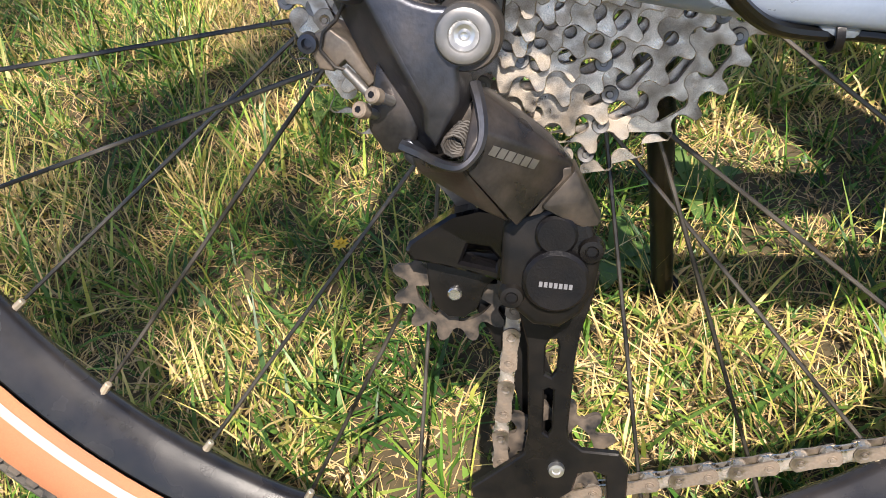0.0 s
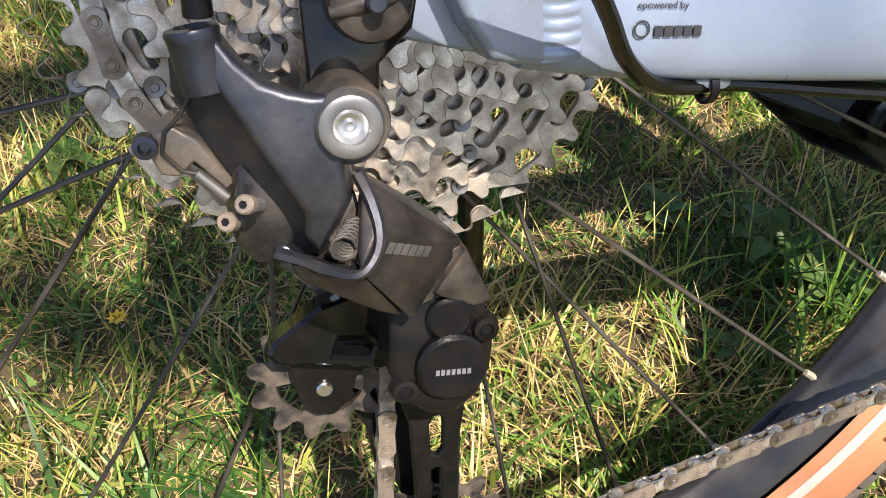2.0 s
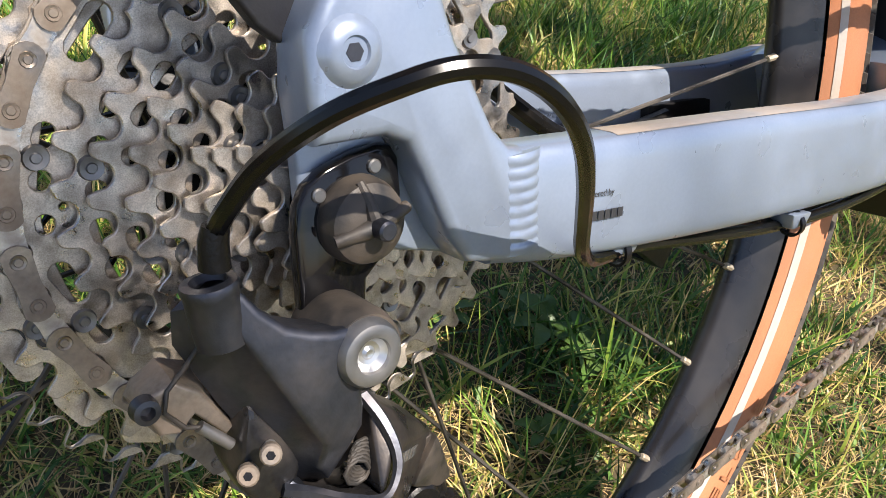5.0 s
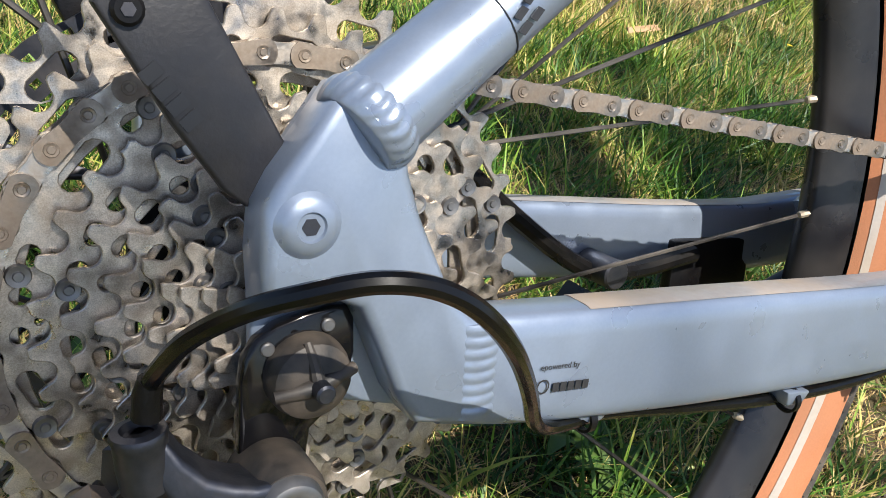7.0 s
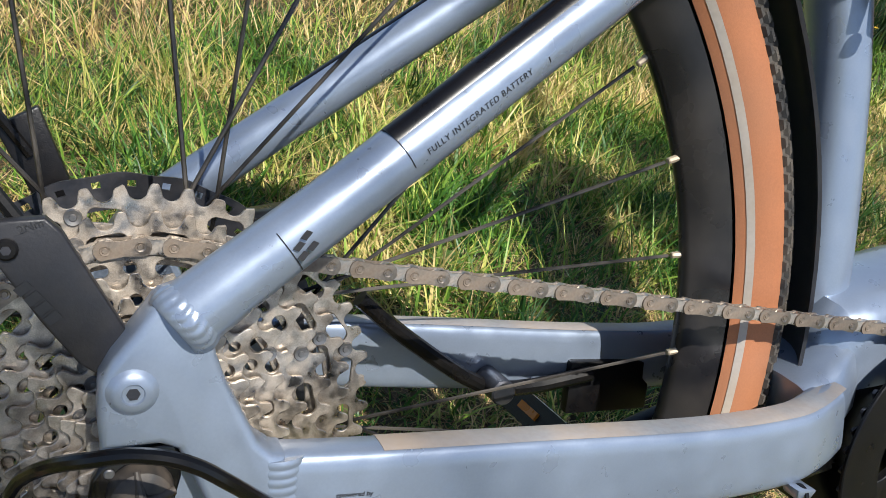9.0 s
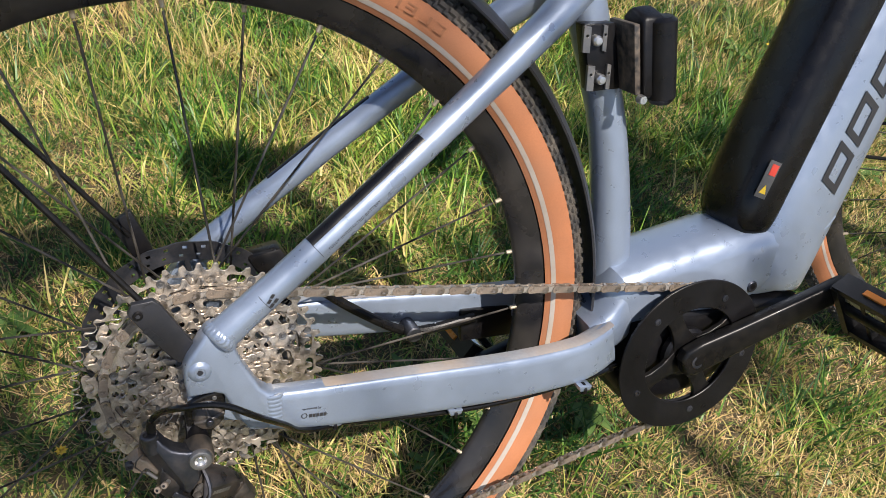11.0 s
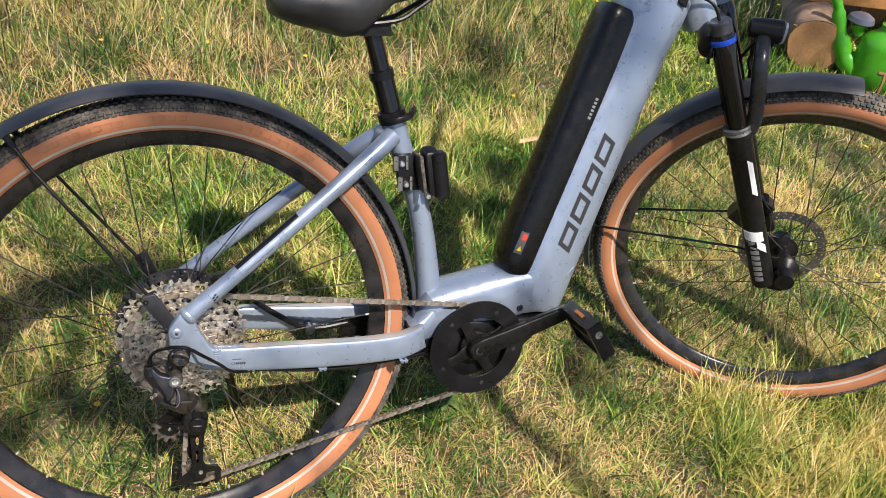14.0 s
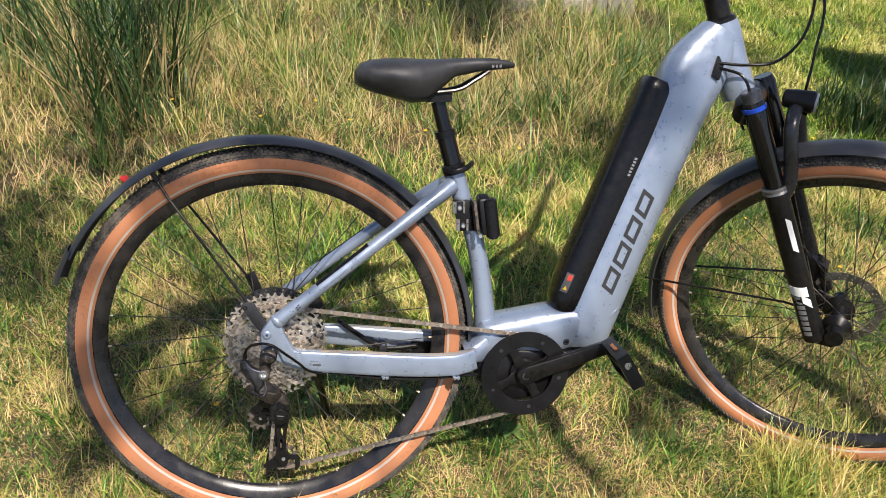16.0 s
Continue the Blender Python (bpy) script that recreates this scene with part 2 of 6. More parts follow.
# ---- materials ----
def shader(name, base, rough=0.5, metal=0.0, dust=None, dust_amount=0.0, dust_scale=60.0, vary=0.12, grain=400.0, bump=0.0, bump_scale=800.0,
           coat=0.0, spec=0.5, rough_vary=0.1, sheen=0.0, translucent=0.0, island=0.0, object_vary=0.0, stain=None):
    """A surface with grain at two scales, and dust or wear of a second colour in soft patches."""
    mat = bpy.data.materials.new(name)
    mat.use_nodes = True
    nt = mat.node_tree
    n, l = nt.nodes, nt.links
    bsdf = n["Principled BSDF"]
    co = n.new("ShaderNodeTexCoord").outputs["Object"]

    def noise_of(scale, detail=4.0):
        t = n.new("ShaderNodeTexNoise")
        t.inputs["Scale"].default_value, t.inputs["Detail"].default_value = scale, detail
        l.new(co, t.inputs["Vector"])
        return t.outputs["Fac"]

    def mapped(sock, lo, hi, a=0.3, b=0.7):
        r = n.new("ShaderNodeMapRange")
        r.inputs["From Min"].default_value, r.inputs["From Max"].default_value = a, b
        r.inputs["To Min"].default_value, r.inputs["To Max"].default_value = lo, hi
        l.new(sock, r.inputs["Value"])
        return r.outputs["Result"]

    fine, coarse = noise_of(grain), noise_of(grain / 14.0)
    mixv = n.new("ShaderNodeMath")
    mixv.operation = "ADD"
    l.new(mapped(fine, 1 - vary / 2, 1 + vary / 2), mixv.inputs[0])
    l.new(mapped(coarse, -vary / 2, vary / 2), mixv.inputs[1])
    value = mixv.outputs[0]
    if island or object_vary:
        info = n.new("ShaderNodeNewGeometry").outputs["Random Per Island"] if island else n.new("ShaderNodeObjectInfo").outputs["Random"]
        am = island or object_vary
        mul = n.new("ShaderNodeMath")
        mul.operation = "MULTIPLY"
        l.new(value, mul.inputs[0])
        l.new(mapped(info, 1 - am, 1 + am, 0, 1), mul.inputs[1])
        value = mul.outputs[0]
    hsv = n.new("ShaderNodeHueSaturation")
    hsv.inputs["Color"].default_value = (*base, 1)
    l.new(value, hsv.inputs["Value"])
    colour = hsv.outputs["Color"]
    rough_sock = mapped(coarse, rough - rough_vary, rough + rough_vary)
    if stain:
        blot = n.new("ShaderNodeMath")
        blot.operation = "MULTIPLY"
        l.new(mapped(noise_of(stain[2], 5.0), 0.0, 1.0, 0.46, 0.70), blot.inputs[0])
        blot.inputs[1].default_value = stain[1]
        sm = n.new("ShaderNodeMix")
        sm.data_type = "RGBA"
        l.new(blot.outputs[0], sm.inputs[0])
        l.new(colour, sm.inputs[6])
        sm.inputs[7].default_value = (*stain[0], 1)
        colour = sm.outputs[2]
    if dust:
        fac = n.new("ShaderNodeMath")
        fac.operation = "MULTIPLY"
        l.new(mapped(noise_of(dust_scale, 6.0), 0.0, 1.0, 0.38, 0.68), fac.inputs[0])
        fac.inputs[1].default_value = dust_amount
        mix = n.new("ShaderNodeMix")
        mix.data_type = "RGBA"
        l.new(fac.outputs[0], mix.inputs[0])
        l.new(colour, mix.inputs[6])
        mix.inputs[7].default_value = (*dust, 1)
        colour = mix.outputs[2]
        rm = n.new("ShaderNodeMix")
        l.new(fac.outputs[0], rm.inputs[0])
        l.new(rough_sock, rm.inputs[2])
        rm.inputs[3].default_value = 0.85
        rough_sock = rm.outputs[0]
        if metal:
            mm = n.new("ShaderNodeMix")
            l.new(fac.outputs[0], mm.inputs[0])
            mm.inputs[2].default_value, mm.inputs[3].default_value = metal, 0.0
            l.new(mm.outputs[0], bsdf.inputs["Metallic"])
    elif metal:
        bsdf.inputs["Metallic"].default_value = metal
    l.new(colour, bsdf.inputs["Base Color"])
    l.new(rough_sock, bsdf.inputs["Roughness"])
    bsdf.inputs["Specular IOR Level"].default_value = spec
    bsdf.inputs["Coat Weight"].default_value = coat
    bsdf.inputs["Coat Roughness"].default_value = 0.12
    if sheen:
        bsdf.inputs["Sheen Weight"].default_value = sheen
    if bump:
        bn = n.new("ShaderNodeBump")
        bn.inputs["Strength"].default_value, bn.inputs["Distance"].default_value = bump, 0.001
        l.new(noise_of(bump_scale), bn.inputs["Height"])
        l.new(bn.outputs["Normal"], bsdf.inputs["Normal"])
    if translucent:
        tr = n.new("ShaderNodeBsdfTranslucent")
        l.new(colour, tr.inputs["Color"])
        ms = n.new("ShaderNodeMixShader")
        ms.inputs[0].default_value = translucent
        l.new(bsdf.outputs[0], ms.inputs[1])
        l.new(tr.outputs[0], ms.inputs[2])
        l.new(ms.outputs[0], n["Material Output"].inputs["Surface"])
    return mat


DUST = (0.33, 0.25, 0.17)
PAINT = shader("silver_blue_paint", (0.250, 0.300, 0.388), 0.34, 0.5, DUST, 0.02, 25.0, vary=0.05, grain=900.0, coat=0.35, bump=0.02, bump_scale=1500.0)
FILM = shader("dusty_guard_film", (0.27, 0.29, 0.32), 0.38, 0.2, (0.40, 0.30, 0.21), 0.85, 14.0, vary=0.2, grain=300.0, coat=0.2)
BLACK_ALLOY = shader("black_anodised_alloy", (0.007, 0.007, 0.0075), 0.32, 0.3, DUST, 0.022, 110.0, spec=0.28, vary=0.2, grain=500.0, bump=0.05)
BLACK_PLASTIC = shader("black_plastic", (0.004, 0.004, 0.005), 0.36, 0.0, DUST, 0.010, 180.0, spec=0.28, vary=0.2, grain=600.0, bump=0.15, bump_scale=1200.0)
GLOSS_BLACK = shader("gloss_black_paint", (0.004, 0.004, 0.005), 0.08, 0.0, DUST, 0.006, 200.0, vary=0.1, rough_vary=0.03, spec=0.4)
BATTERY = shader("battery_cover_plastic", (0.004, 0.004, 0.005), 0.26, 0.0, DUST, 0.006, 60.0, vary=0.1, grain=700.0, bump=0.04, bump_scale=2000.0, spec=0.3)
GREY_ALLOY = shader("dark_grey_alloy", (0.060, 0.065, 0.080), 0.37, 0.85, DUST, 0.10, 90.0, vary=0.22, bump=0.08, rough_vary=0.14)
STEEL = shader("polished_steel", (0.60, 0.60, 0.60), 0.28, 1.0, DUST, 0.12, 120.0, vary=0.1)
COG = shader("nickel_cog_steel", (0.56, 0.50, 0.43), 0.32, 1.0, (0.22, 0.165, 0.108), 0.50, 150.0, vary=0.50, grain=2600.0, bump=0.06, stain=((0.022, 0.018, 0.014), 0.62, 85.0), bump_scale=1300.0, object_vary=0.10, rough_vary=0.14)
CHAIN_INNER = shader("rubbed_chain_steel", (0.50, 0.46, 0.41), 0.26, 1.0, (0.15, 0.108, 0.072), 0.55, 260.0, vary=0.25, grain=900.0, bump=0.1, object_vary=0.12)
CHAIN = shader("dusty_chain_steel", (0.27, 0.23, 0.19), 0.34, 0.9, (0.15, 0.108, 0.072), 0.75, 160.0, vary=0.25, grain=900.0, bump=0.1, object_vary=0.12)
SPOKE = shader("black_spoke_steel", (0.03, 0.03, 0.032), 0.3, 0.8, (0.35, 0.30, 0.24), 0.35, 30.0, vary=0.15)
NIPPLE = shader("brass_nipple", (0.45, 0.38, 0.28), 0.4, 0.7, DUST, 0.5, 90.0)
RIM = shader("black_rim", (0.010, 0.010, 0.012), 0.25, 0.0, (0.20, 0.17, 0.14), 0.11, 30.0, spec=0.5, vary=0.15, grain=300.0, bump=0.04)
RUBBER = shader("black_tread_rubber", (0.035, 0.034, 0.033), 0.8, 0.0, (0.20, 0.165, 0.125), 0.6, 45.0, vary=0.25, bump=0.3, bump_scale=900.0)
TAN = shader("tan_sidewall", (0.43, 0.165, 0.070), 0.72, 0.0, (0.30, 0.15, 0.085), 0.55, 16.0, vary=0.12, grain=900.0, bump=0.15, bump_scale=1800.0)
REFLECT = shader("reflective_stripe", (0.44, 0.39, 0.34), 0.45, 0.0, DUST, 0.35, 30.0, vary=0.1)
FENDER = shader("black_fender_plastic", (0.034, 0.036, 0.043), 0.42, 0.0, DUST, 0.03, 60.0, vary=0.15, grain=500.0, bump=0.05, bump_scale=1500.0)
SADDLE = shader("black_saddle_cover", (0.020, 0.021, 0.024), 0.5, 0.0, DUST, 0.03, 90.0, vary=0.15, grain=900.0, bump=0.25, bump_scale=1600.0)
CABLE = shader("black_cable_housing", (0.003, 0.003, 0.003), 0.20, 0.0, DUST, 0.004, 60.0, vary=0.1, rough_vary=0.04, spec=0.35)
ARCH = shader("satin_black_magnesium", (0.030, 0.032, 0.037), 0.30, 0.5, DUST, 0.04, 90.0, vary=0.2, grain=500.0)
ROTOR = shader("dark_rotor_steel", (0.14, 0.14, 0.14), 0.42, 0.9, DUST, 0.2, 90.0, vary=0.2)
PRINT = shader("black_print", (0.02, 0.02, 0.022), 0.45, 0.0, vary=0.05)
PALE_PRINT = shader("pale_print", (0.62, 0.62, 0.62), 0.5, 0.0, vary=0.05)
GREY_PRINT = shader("grey_print", (0.17, 0.17, 0.18), 0.45, 0.2, vary=0.1)
TAN_PRINT = shader("worn_tyre_print", (0.33, 0.135, 0.058), 0.75, 0.0, vary=0.2)
BLUE_KNOB = shader("blue_anodised_knob", (0.02, 0.08, 0.55), 0.3, 0.6, vary=0.1)
RED_PRINT = shader("red_print", (0.55, 0.05, 0.03), 0.45, vary=0.05)
YELLOW_PRINT = shader("yellow_print", (0.75, 0.50, 0.03), 0.45, vary=0.05)
AMBER = shader("amber_reflector", (0.42, 0.14, 0.015), 0.25, vary=0.1)
CLEAR = shader("clear_lens", (0.22, 0.23, 0.25), 0.10, vary=0.05)
BRACKET = shader("grey_bracket_resin", (0.019, 0.019, 0.022), 0.45, 0.0, DUST, 0.02, 120.0, vary=0.2, grain=500.0, bump=0.1, bump_scale=900.0)
DUSTY = shader("dusty_black_alloy", (0.020, 0.019, 0.018), 0.5, 0.2, (0.17, 0.13, 0.095), 0.40, 90.0, vary=0.3, grain=500.0, bump=0.1)
LINK = shader("dust_filmed_alloy", (0.042, 0.041, 0.043), 0.28, 0.75, (0.19, 0.140, 0.100), 0.26, 70.0, vary=0.3, grain=700.0, bump=0.06)
CLAMP = shader("tan_dusted_steel", (0.20, 0.17, 0.14), 0.45, 0.6, (0.26, 0.19, 0.13), 0.65, 90.0, vary=0.3, grain=700.0, bump=0.1)
RED_LENS = shader("red_reflector", (0.55, 0.03, 0.02), 0.2, vary=0.15)
DULL_STEEL = shader("dull_zinc_steel", (0.20, 0.20, 0.20), 0.42, 0.9, DUST, 0.15, 150.0, vary=0.15)
STICKER = shader("dark_sticker", (0.075, 0.075, 0.078), 0.4, 0.0, vary=0.2, grain=300.0)
JOCKEY = shader("dusty_black_resin", (0.012, 0.011, 0.011), 0.5, 0.0, (0.15, 0.115, 0.084), 0.75, 140.0, vary=0.3, grain=500.0, bump=0.1)


# ---- ground and grass ----
rng = np.random.default_rng(5)


def ground_z(x, y):
    """The lawn's gentle lumps, in metres."""
    return 0.010 * np.sin(2.1 * x + 0.7) * np.cos(1.7 * y) + 0.006 * np.sin(5.3 * x - 2.0 * y) + 0.02 * np.clip(np.hypot(x - 0.8, y - 0.5) - 3.0, 0, 40) ** 0.5 * np.sin(0.5 * x + 0.3 * y)


def lawn_sheet():
    def axis(lo, hi):
        near = np.linspace(lo, hi, 120)
        far = np.array([1.6, 4, 9, 20, 45, 100, 250, 600])
        return np.concatenate([lo - far[::-1], near, hi + far])
    xs, ys = axis(-3.0, 5.0), axis(-3.0, 6.0)
    X, Y = np.meshgrid(xs, ys, indexing="ij")
    Z = ground_z(X, Y)
    verts = np.stack([X, Y, Z], -1).reshape(-1, 3)
    nx, ny = len(xs), len(ys)
    i = np.arange(nx - 1)[:, None] * ny + np.arange(ny - 1)[None]
    faces = np.stack([i, i + ny, i + ny + 1, i + 1], -1).reshape(-1, 4)
    me = bpy.data.meshes.new("ground")
    me.from_pydata(verts.tolist(), [], faces.tolist())
    me.shade_smooth()
    return me


def grass_material(name, greens, dry, dry_bias, patch_scale):
    """Blades from green to straw: a value for each blade, and patches over the lawn."""
    mat = bpy.data.materials.new(name)
    mat.use_nodes = True
    nt = mat.node_tree
    n, l = nt.nodes, nt.links
    bsdf = n["Principled BSDF"]
    geo = n.new("ShaderNodeNewGeometry")
    co = n.new("ShaderNodeTexCoord").outputs["Object"]
    patch = n.new("ShaderNodeTexNoise")
    patch.inputs["Scale"].default_value, patch.inputs["Detail"].default_value = patch_scale, 3.0
    l.new(co, patch.inputs["Vector"])
    add = n.new("ShaderNodeMath")
    add.operation = "MULTIPLY_ADD"
    l.new(patch.outputs["Fac"], add.inputs[0])
    add.inputs[1].default_value = 2.8
    add.inputs[2].default_value = dry_bias - 1.56
    tot = n.new("ShaderNodeMath")
    tot.operation = "MULTIPLY_ADD"
    l.new(geo.outputs["Random Per Island"], tot.inputs[0])
    tot.inputs[1].default_value = 0.95
    l.new(add.outputs[0], tot.inputs[2])
    ramp = n.new("ShaderNodeValToRGB")
    cr = ramp.color_ramp
    stops = [(0.0, greens[0]), (0.3, greens[1]), (0.55, greens[2]), (0.75, dry[0]), (1.0, dry[1])]
    while len(cr.elements) < len(stops):
        cr.elements.new(0.5)
    for e, (p, c) in zip(cr.elements, stops):
        e.position, e.color = p, (*c, 1)
    l.new(tot.outputs[0], ramp.inputs[0])
    l.new(ramp.outputs[0], bsdf.inputs["Base Color"])
    bsdf.inputs["Roughness"].default_value = 0.42
    bsdf.inputs["Specular IOR Level"].default_value = 0.35
    tr = n.new("ShaderNodeBsdfTranslucent")
    l.new(ramp.outputs[0], tr.inputs["Color"])
    ms = n.new("ShaderNodeMixShader")
    ms.inputs[0].default_value = 0.22
    l.new(bsdf.outputs[0], ms.inputs[1])
    l.new(tr.outputs[0], ms.inputs[2])
    l.new(ms.outputs[0], n["Material Output"].inputs["Surface"])
    return mat


GREENS = [(0.030, 0.082, 0.015), (0.105, 0.195, 0.032), (0.285, 0.335, 0.068)]
DRYS = [(0.60, 0.430, 0.160), (0.76, 0.560, 0.280)]
LAWN = grass_material("lawn_blades", GREENS, DRYS, 0.22, 5.0)
LONG = grass_material("long_lawn_blades", [(0.045, 0.125, 0.016), (0.120, 0.250, 0.030), (0.270, 0.400, 0.055)], [(0.50, 0.48, 0.11), (0.70, 0.55, 0.22)], 0.08, 5.0)
GOLDEN = grass_material("golden_stalks", [(0.12, 0.20, 0.030), (0.30, 0.36, 0.060), (0.52, 0.46, 0.110)], [(0.68, 0.54, 0.17), (0.80, 0.62, 0.28)], 0.28, 5.0)
MOWN = grass_material("mown_blades", [(0.070, 0.150, 0.020), (0.150, 0.255, 0.030), (0.260, 0.350, 0.045)], [(0.42, 0.42, 0.08), (0.58, 0.52, 0.18)], 0.16, 2.6)
TUFT = grass_material("green_tuft_blades", [(0.024, 0.072, 0.014), (0.055, 0.132, 0.022), (0.120, 0.215, 0.038)], [(0.24, 0.30, 0.06), (0.40, 0.39, 0.10)], -0.08, 5.0)
MEADOW = grass_material("meadow_blades", GREENS, [(0.44, 0.36, 0.13), (0.58, 0.46, 0.23)], 0.24, 1.6)
STRAW = grass_material("dry_straw", [(0.16, 0.098, 0.048), (0.40, 0.255, 0.110), (0.58, 0.385, 0.170)], [(0.66, 0.455, 0.220), (0.74, 0.545, 0.300)], 0.24, 9.0)
CLOVER = grass_material("clover_leaf", [(0.024, 0.075, 0.016), (0.065, 0.160, 0.030), (0.150, 0.270, 0.050)], [(0.28, 0.36, 0.07), (0.42, 0.42, 0.10)], 0.10, 5.0)
REED = grass_material("reed_blades", [(0.014, 0.042, 0.012), (0.034, 0.080, 0.022), (0.075, 0.125, 0.040)], [(0.26, 0.21, 0.09), (0.46, 0.35, 0.17)], 0.09, 2.0)
SOIL = shader("thatch_soil", (0.040, 0.032, 0.016), 0.9, 0.0, (0.13, 0.095, 0.042), 0.7, 30.0, vary=0.5, grain=160.0, bump=0.8, bump_scale=200.0)


def blades(name, base, height, width, lean_deg, curl, material, segs=3, z_of=ground_z):
    """Many curved blades in one mesh. base: n x 2 places; height, width, lean_deg and curl: one for each blade."""
    n = len(base)
    ang = rng.uniform(0, 2 * np.pi, n)
    face = ang + rng.normal(0, 0.6, n) + np.pi / 2
    d = np.stack([np.cos(ang), np.sin(ang)], -1)
    w = np.stack([np.cos(face), np.sin(face)], -1)
    z0 = z_of(base[:, 0], base[:, 1]) - 0.004
    lean_r = np.radians(lean_deg)
    rows = []
    pos = np.concatenate([base, z0[:, None]], 1)
    step = height / segs
    for k in range(segs + 1):
        half = width / 2 * (1 - (k / segs) ** 1.6)
        if k < segs:
            rows.append(pos - np.concatenate([w * half[:, None], np.zeros((n, 1))], 1))
            rows.append(pos + np.concatenate([w * half[:, None], np.zeros((n, 1))], 1))
        else:
            rows.append(pos)
        a = lean_r + curl * (k + 0.5) / segs
        pos = pos + np.concatenate([d * (step * np.sin(a))[:, None], (step * np.cos(a))[:, None]], 1)
        pos[:, 2] = np.maximum(pos[:, 2], z0 + 0.006 + 0.004 * k)
    per = 2 * segs + 1
    verts = np.stack(rows, 1).reshape(-1, 3)
    loops, sizes = [], []
    tmpl = []
    for k in range(segs - 1):
        tmpl.append([2 * k, 2 * k + 1, 2 * k + 3, 2 * k + 2])
    flat = sum(tmpl, []) + [2 * segs - 2, 2 * segs - 1, 2 * segs]
    counts = [4] * (segs - 1) + [3]
    idx = (np.arange(n)[:, None] * per + np.array(flat)[None]).ravel()
    tot = np.tile(counts, n)
    me = bpy.data.meshes.new(name)
    me.vertices.add(len(verts))
    me.vertices.foreach_set("co", verts.ravel().astype(np.float32))
    me.loops.add(len(idx))
    me.loops.foreach_set("vertex_index", idx.astype(np.int32))
    me.polygons.add(len(tot))
    starts = np.concatenate([[0], np.cumsum(tot)[:-1]]).astype(np.int32)
    me.polygons.foreach_set("loop_start", starts)
    me.update(calc_edges=True)
    me.validate()
    me.shade_smooth()
    me.materials.append(material)
    return new(name, me)


gme = lawn_sheet()
gme.materials.append(SOIL)
tagged(new("ground", gme), "lawn soil under dry and green grass", "ground", kind="structure")


def scatter(n, x0, x1, y0, y1, clump=0.0, sigma=0.018, per=25):
    p = np.stack([rng.uniform(x0, x1, n), rng.uniform(y0, y1, n)], -1)
    if clump:
        c = np.stack([rng.uniform(x0, x1, n // per + 1), rng.uniform(y0, y1, n // per + 1)], -1)
        take = rng.random(n) < clump
        k = rng.integers(0, len(c), n)
        p[take] = c[k[take]] + rng.normal(0, sigma, (take.sum(), 2))
    return p


def lawn(name, n, area, h, w, label, material, lean=(5, 55), clump=0.5, sigma=0.018, per=25, within=None, segs=3):
    base = scatter(n, *area, clump, sigma, per)
    if within:
        base = base[within(base[:, 0], base[:, 1])]
    # the sward stands in small humps, with thin spots between them
    hump = np.sin(41 * base[:, 0] + 2.3 * np.sin(19 * base[:, 1])) * np.sin(37 * base[:, 1] + 2.1 * np.sin(23 * base[:, 0] + 1.0))
    stays = rng.random(len(base)) < 1.0 + 0.38 * np.minimum(0.0, hump)
    base, hump = base[stays], hump[stays]
    k = len(base)
    ob = blades(name, base, rng.uniform(*h, k) * (1 + 0.58 * hump), rng.uniform(*w, k), rng.uniform(*lean, k), rng.uniform(0.1, 1.1, k), material, segs)
    return tagged(ob, label, "grass", kind="stuff")


def uncut(x, y):
    """The part of the plot that was left to grow tall."""
    return x < 1.72 + 0.16 * np.sin(3.1 * y) + 0.07 * np.sin(9.0 * y)


lawn("lawn_grass", 135000, (-0.75, 1.75, -0.45, 1.15), (0.012, 0.042), (0.0012, 0.0030), "short green and yellowed lawn grass", LAWN, (5, 68), 0.55, 0.014, 16, segs=2)
lawn("lawn_grass", 9500, (-0.75, 1.9, -0.45, 1.15), (0.035, 0.088), (0.0018, 0.0040), "longer green blades in the lawn", LONG, (4, 48), 0.75, 0.016, 9)
lawn("lawn_grass", 70000, (-1.6, 3.8, 1.0, 2.7), (0.03, 0.085), (0.0018, 0.0042), "lawn grass behind the bicycle", LAWN, within=uncut, segs=2)
lawn("lawn_grass", 110000, (-6.0, 8.0, -6.5, 9.0), (0.05, 0.11), (0.018, 0.034), "lawn grass all round the plot", LAWN, (25, 75), 0.3, within=lambda x, y: ~((x > -1.3) & (x < 4.4) & (y > -0.5) & (y < 5.0)), segs=2)
lawn("lawn_grass", 9000, (0.95, 1.95, -0.30, 0.06), (0.040, 0.115), (0.0014, 0.0032), "golden longer grass round the front wheel", GOLDEN, (3, 50), 0.45, 0.030, 20)
lawn("dry_stalks", 9000, (-0.75, 1.95, -0.48, 1.15), (0.035, 0.095), (0.0009, 0.0018), "thin golden stalks standing in the lawn", GOLDEN, (2, 42), 0.7, 0.022, 12)
lawn("lawn_grass", 26000, (1.6, 3.2, -0.6, 1.1), (0.02, 0.07), (0.002, 0.004), "lawn grass beside the front wheel", LAWN, segs=2)
lawn("dry_straw", 42000, (-0.75, 1.6, -0.4, 1.0), (0.008, 0.024), (0.0010, 0.0024), "short dead thatch over the soil", STRAW, (62, 94), 0.0, segs=2)
lawn("dry_straw", 100000, (-0.8, 1.9, -0.5, 1.15), (0.012, 0.046), (0.0008, 0.0019), "dry straw lying in the lawn", STRAW, (48, 92), 0.75, 0.050, 170, segs=2)
lawn("green_tufts", 20000, (-0.85, 2.3, -0.5, 1.5), (0.025, 0.080), (0.0020, 0.0048), "dark green tufts in the lawn", TUFT, (5, 62), 0.97, 0.030, 60)
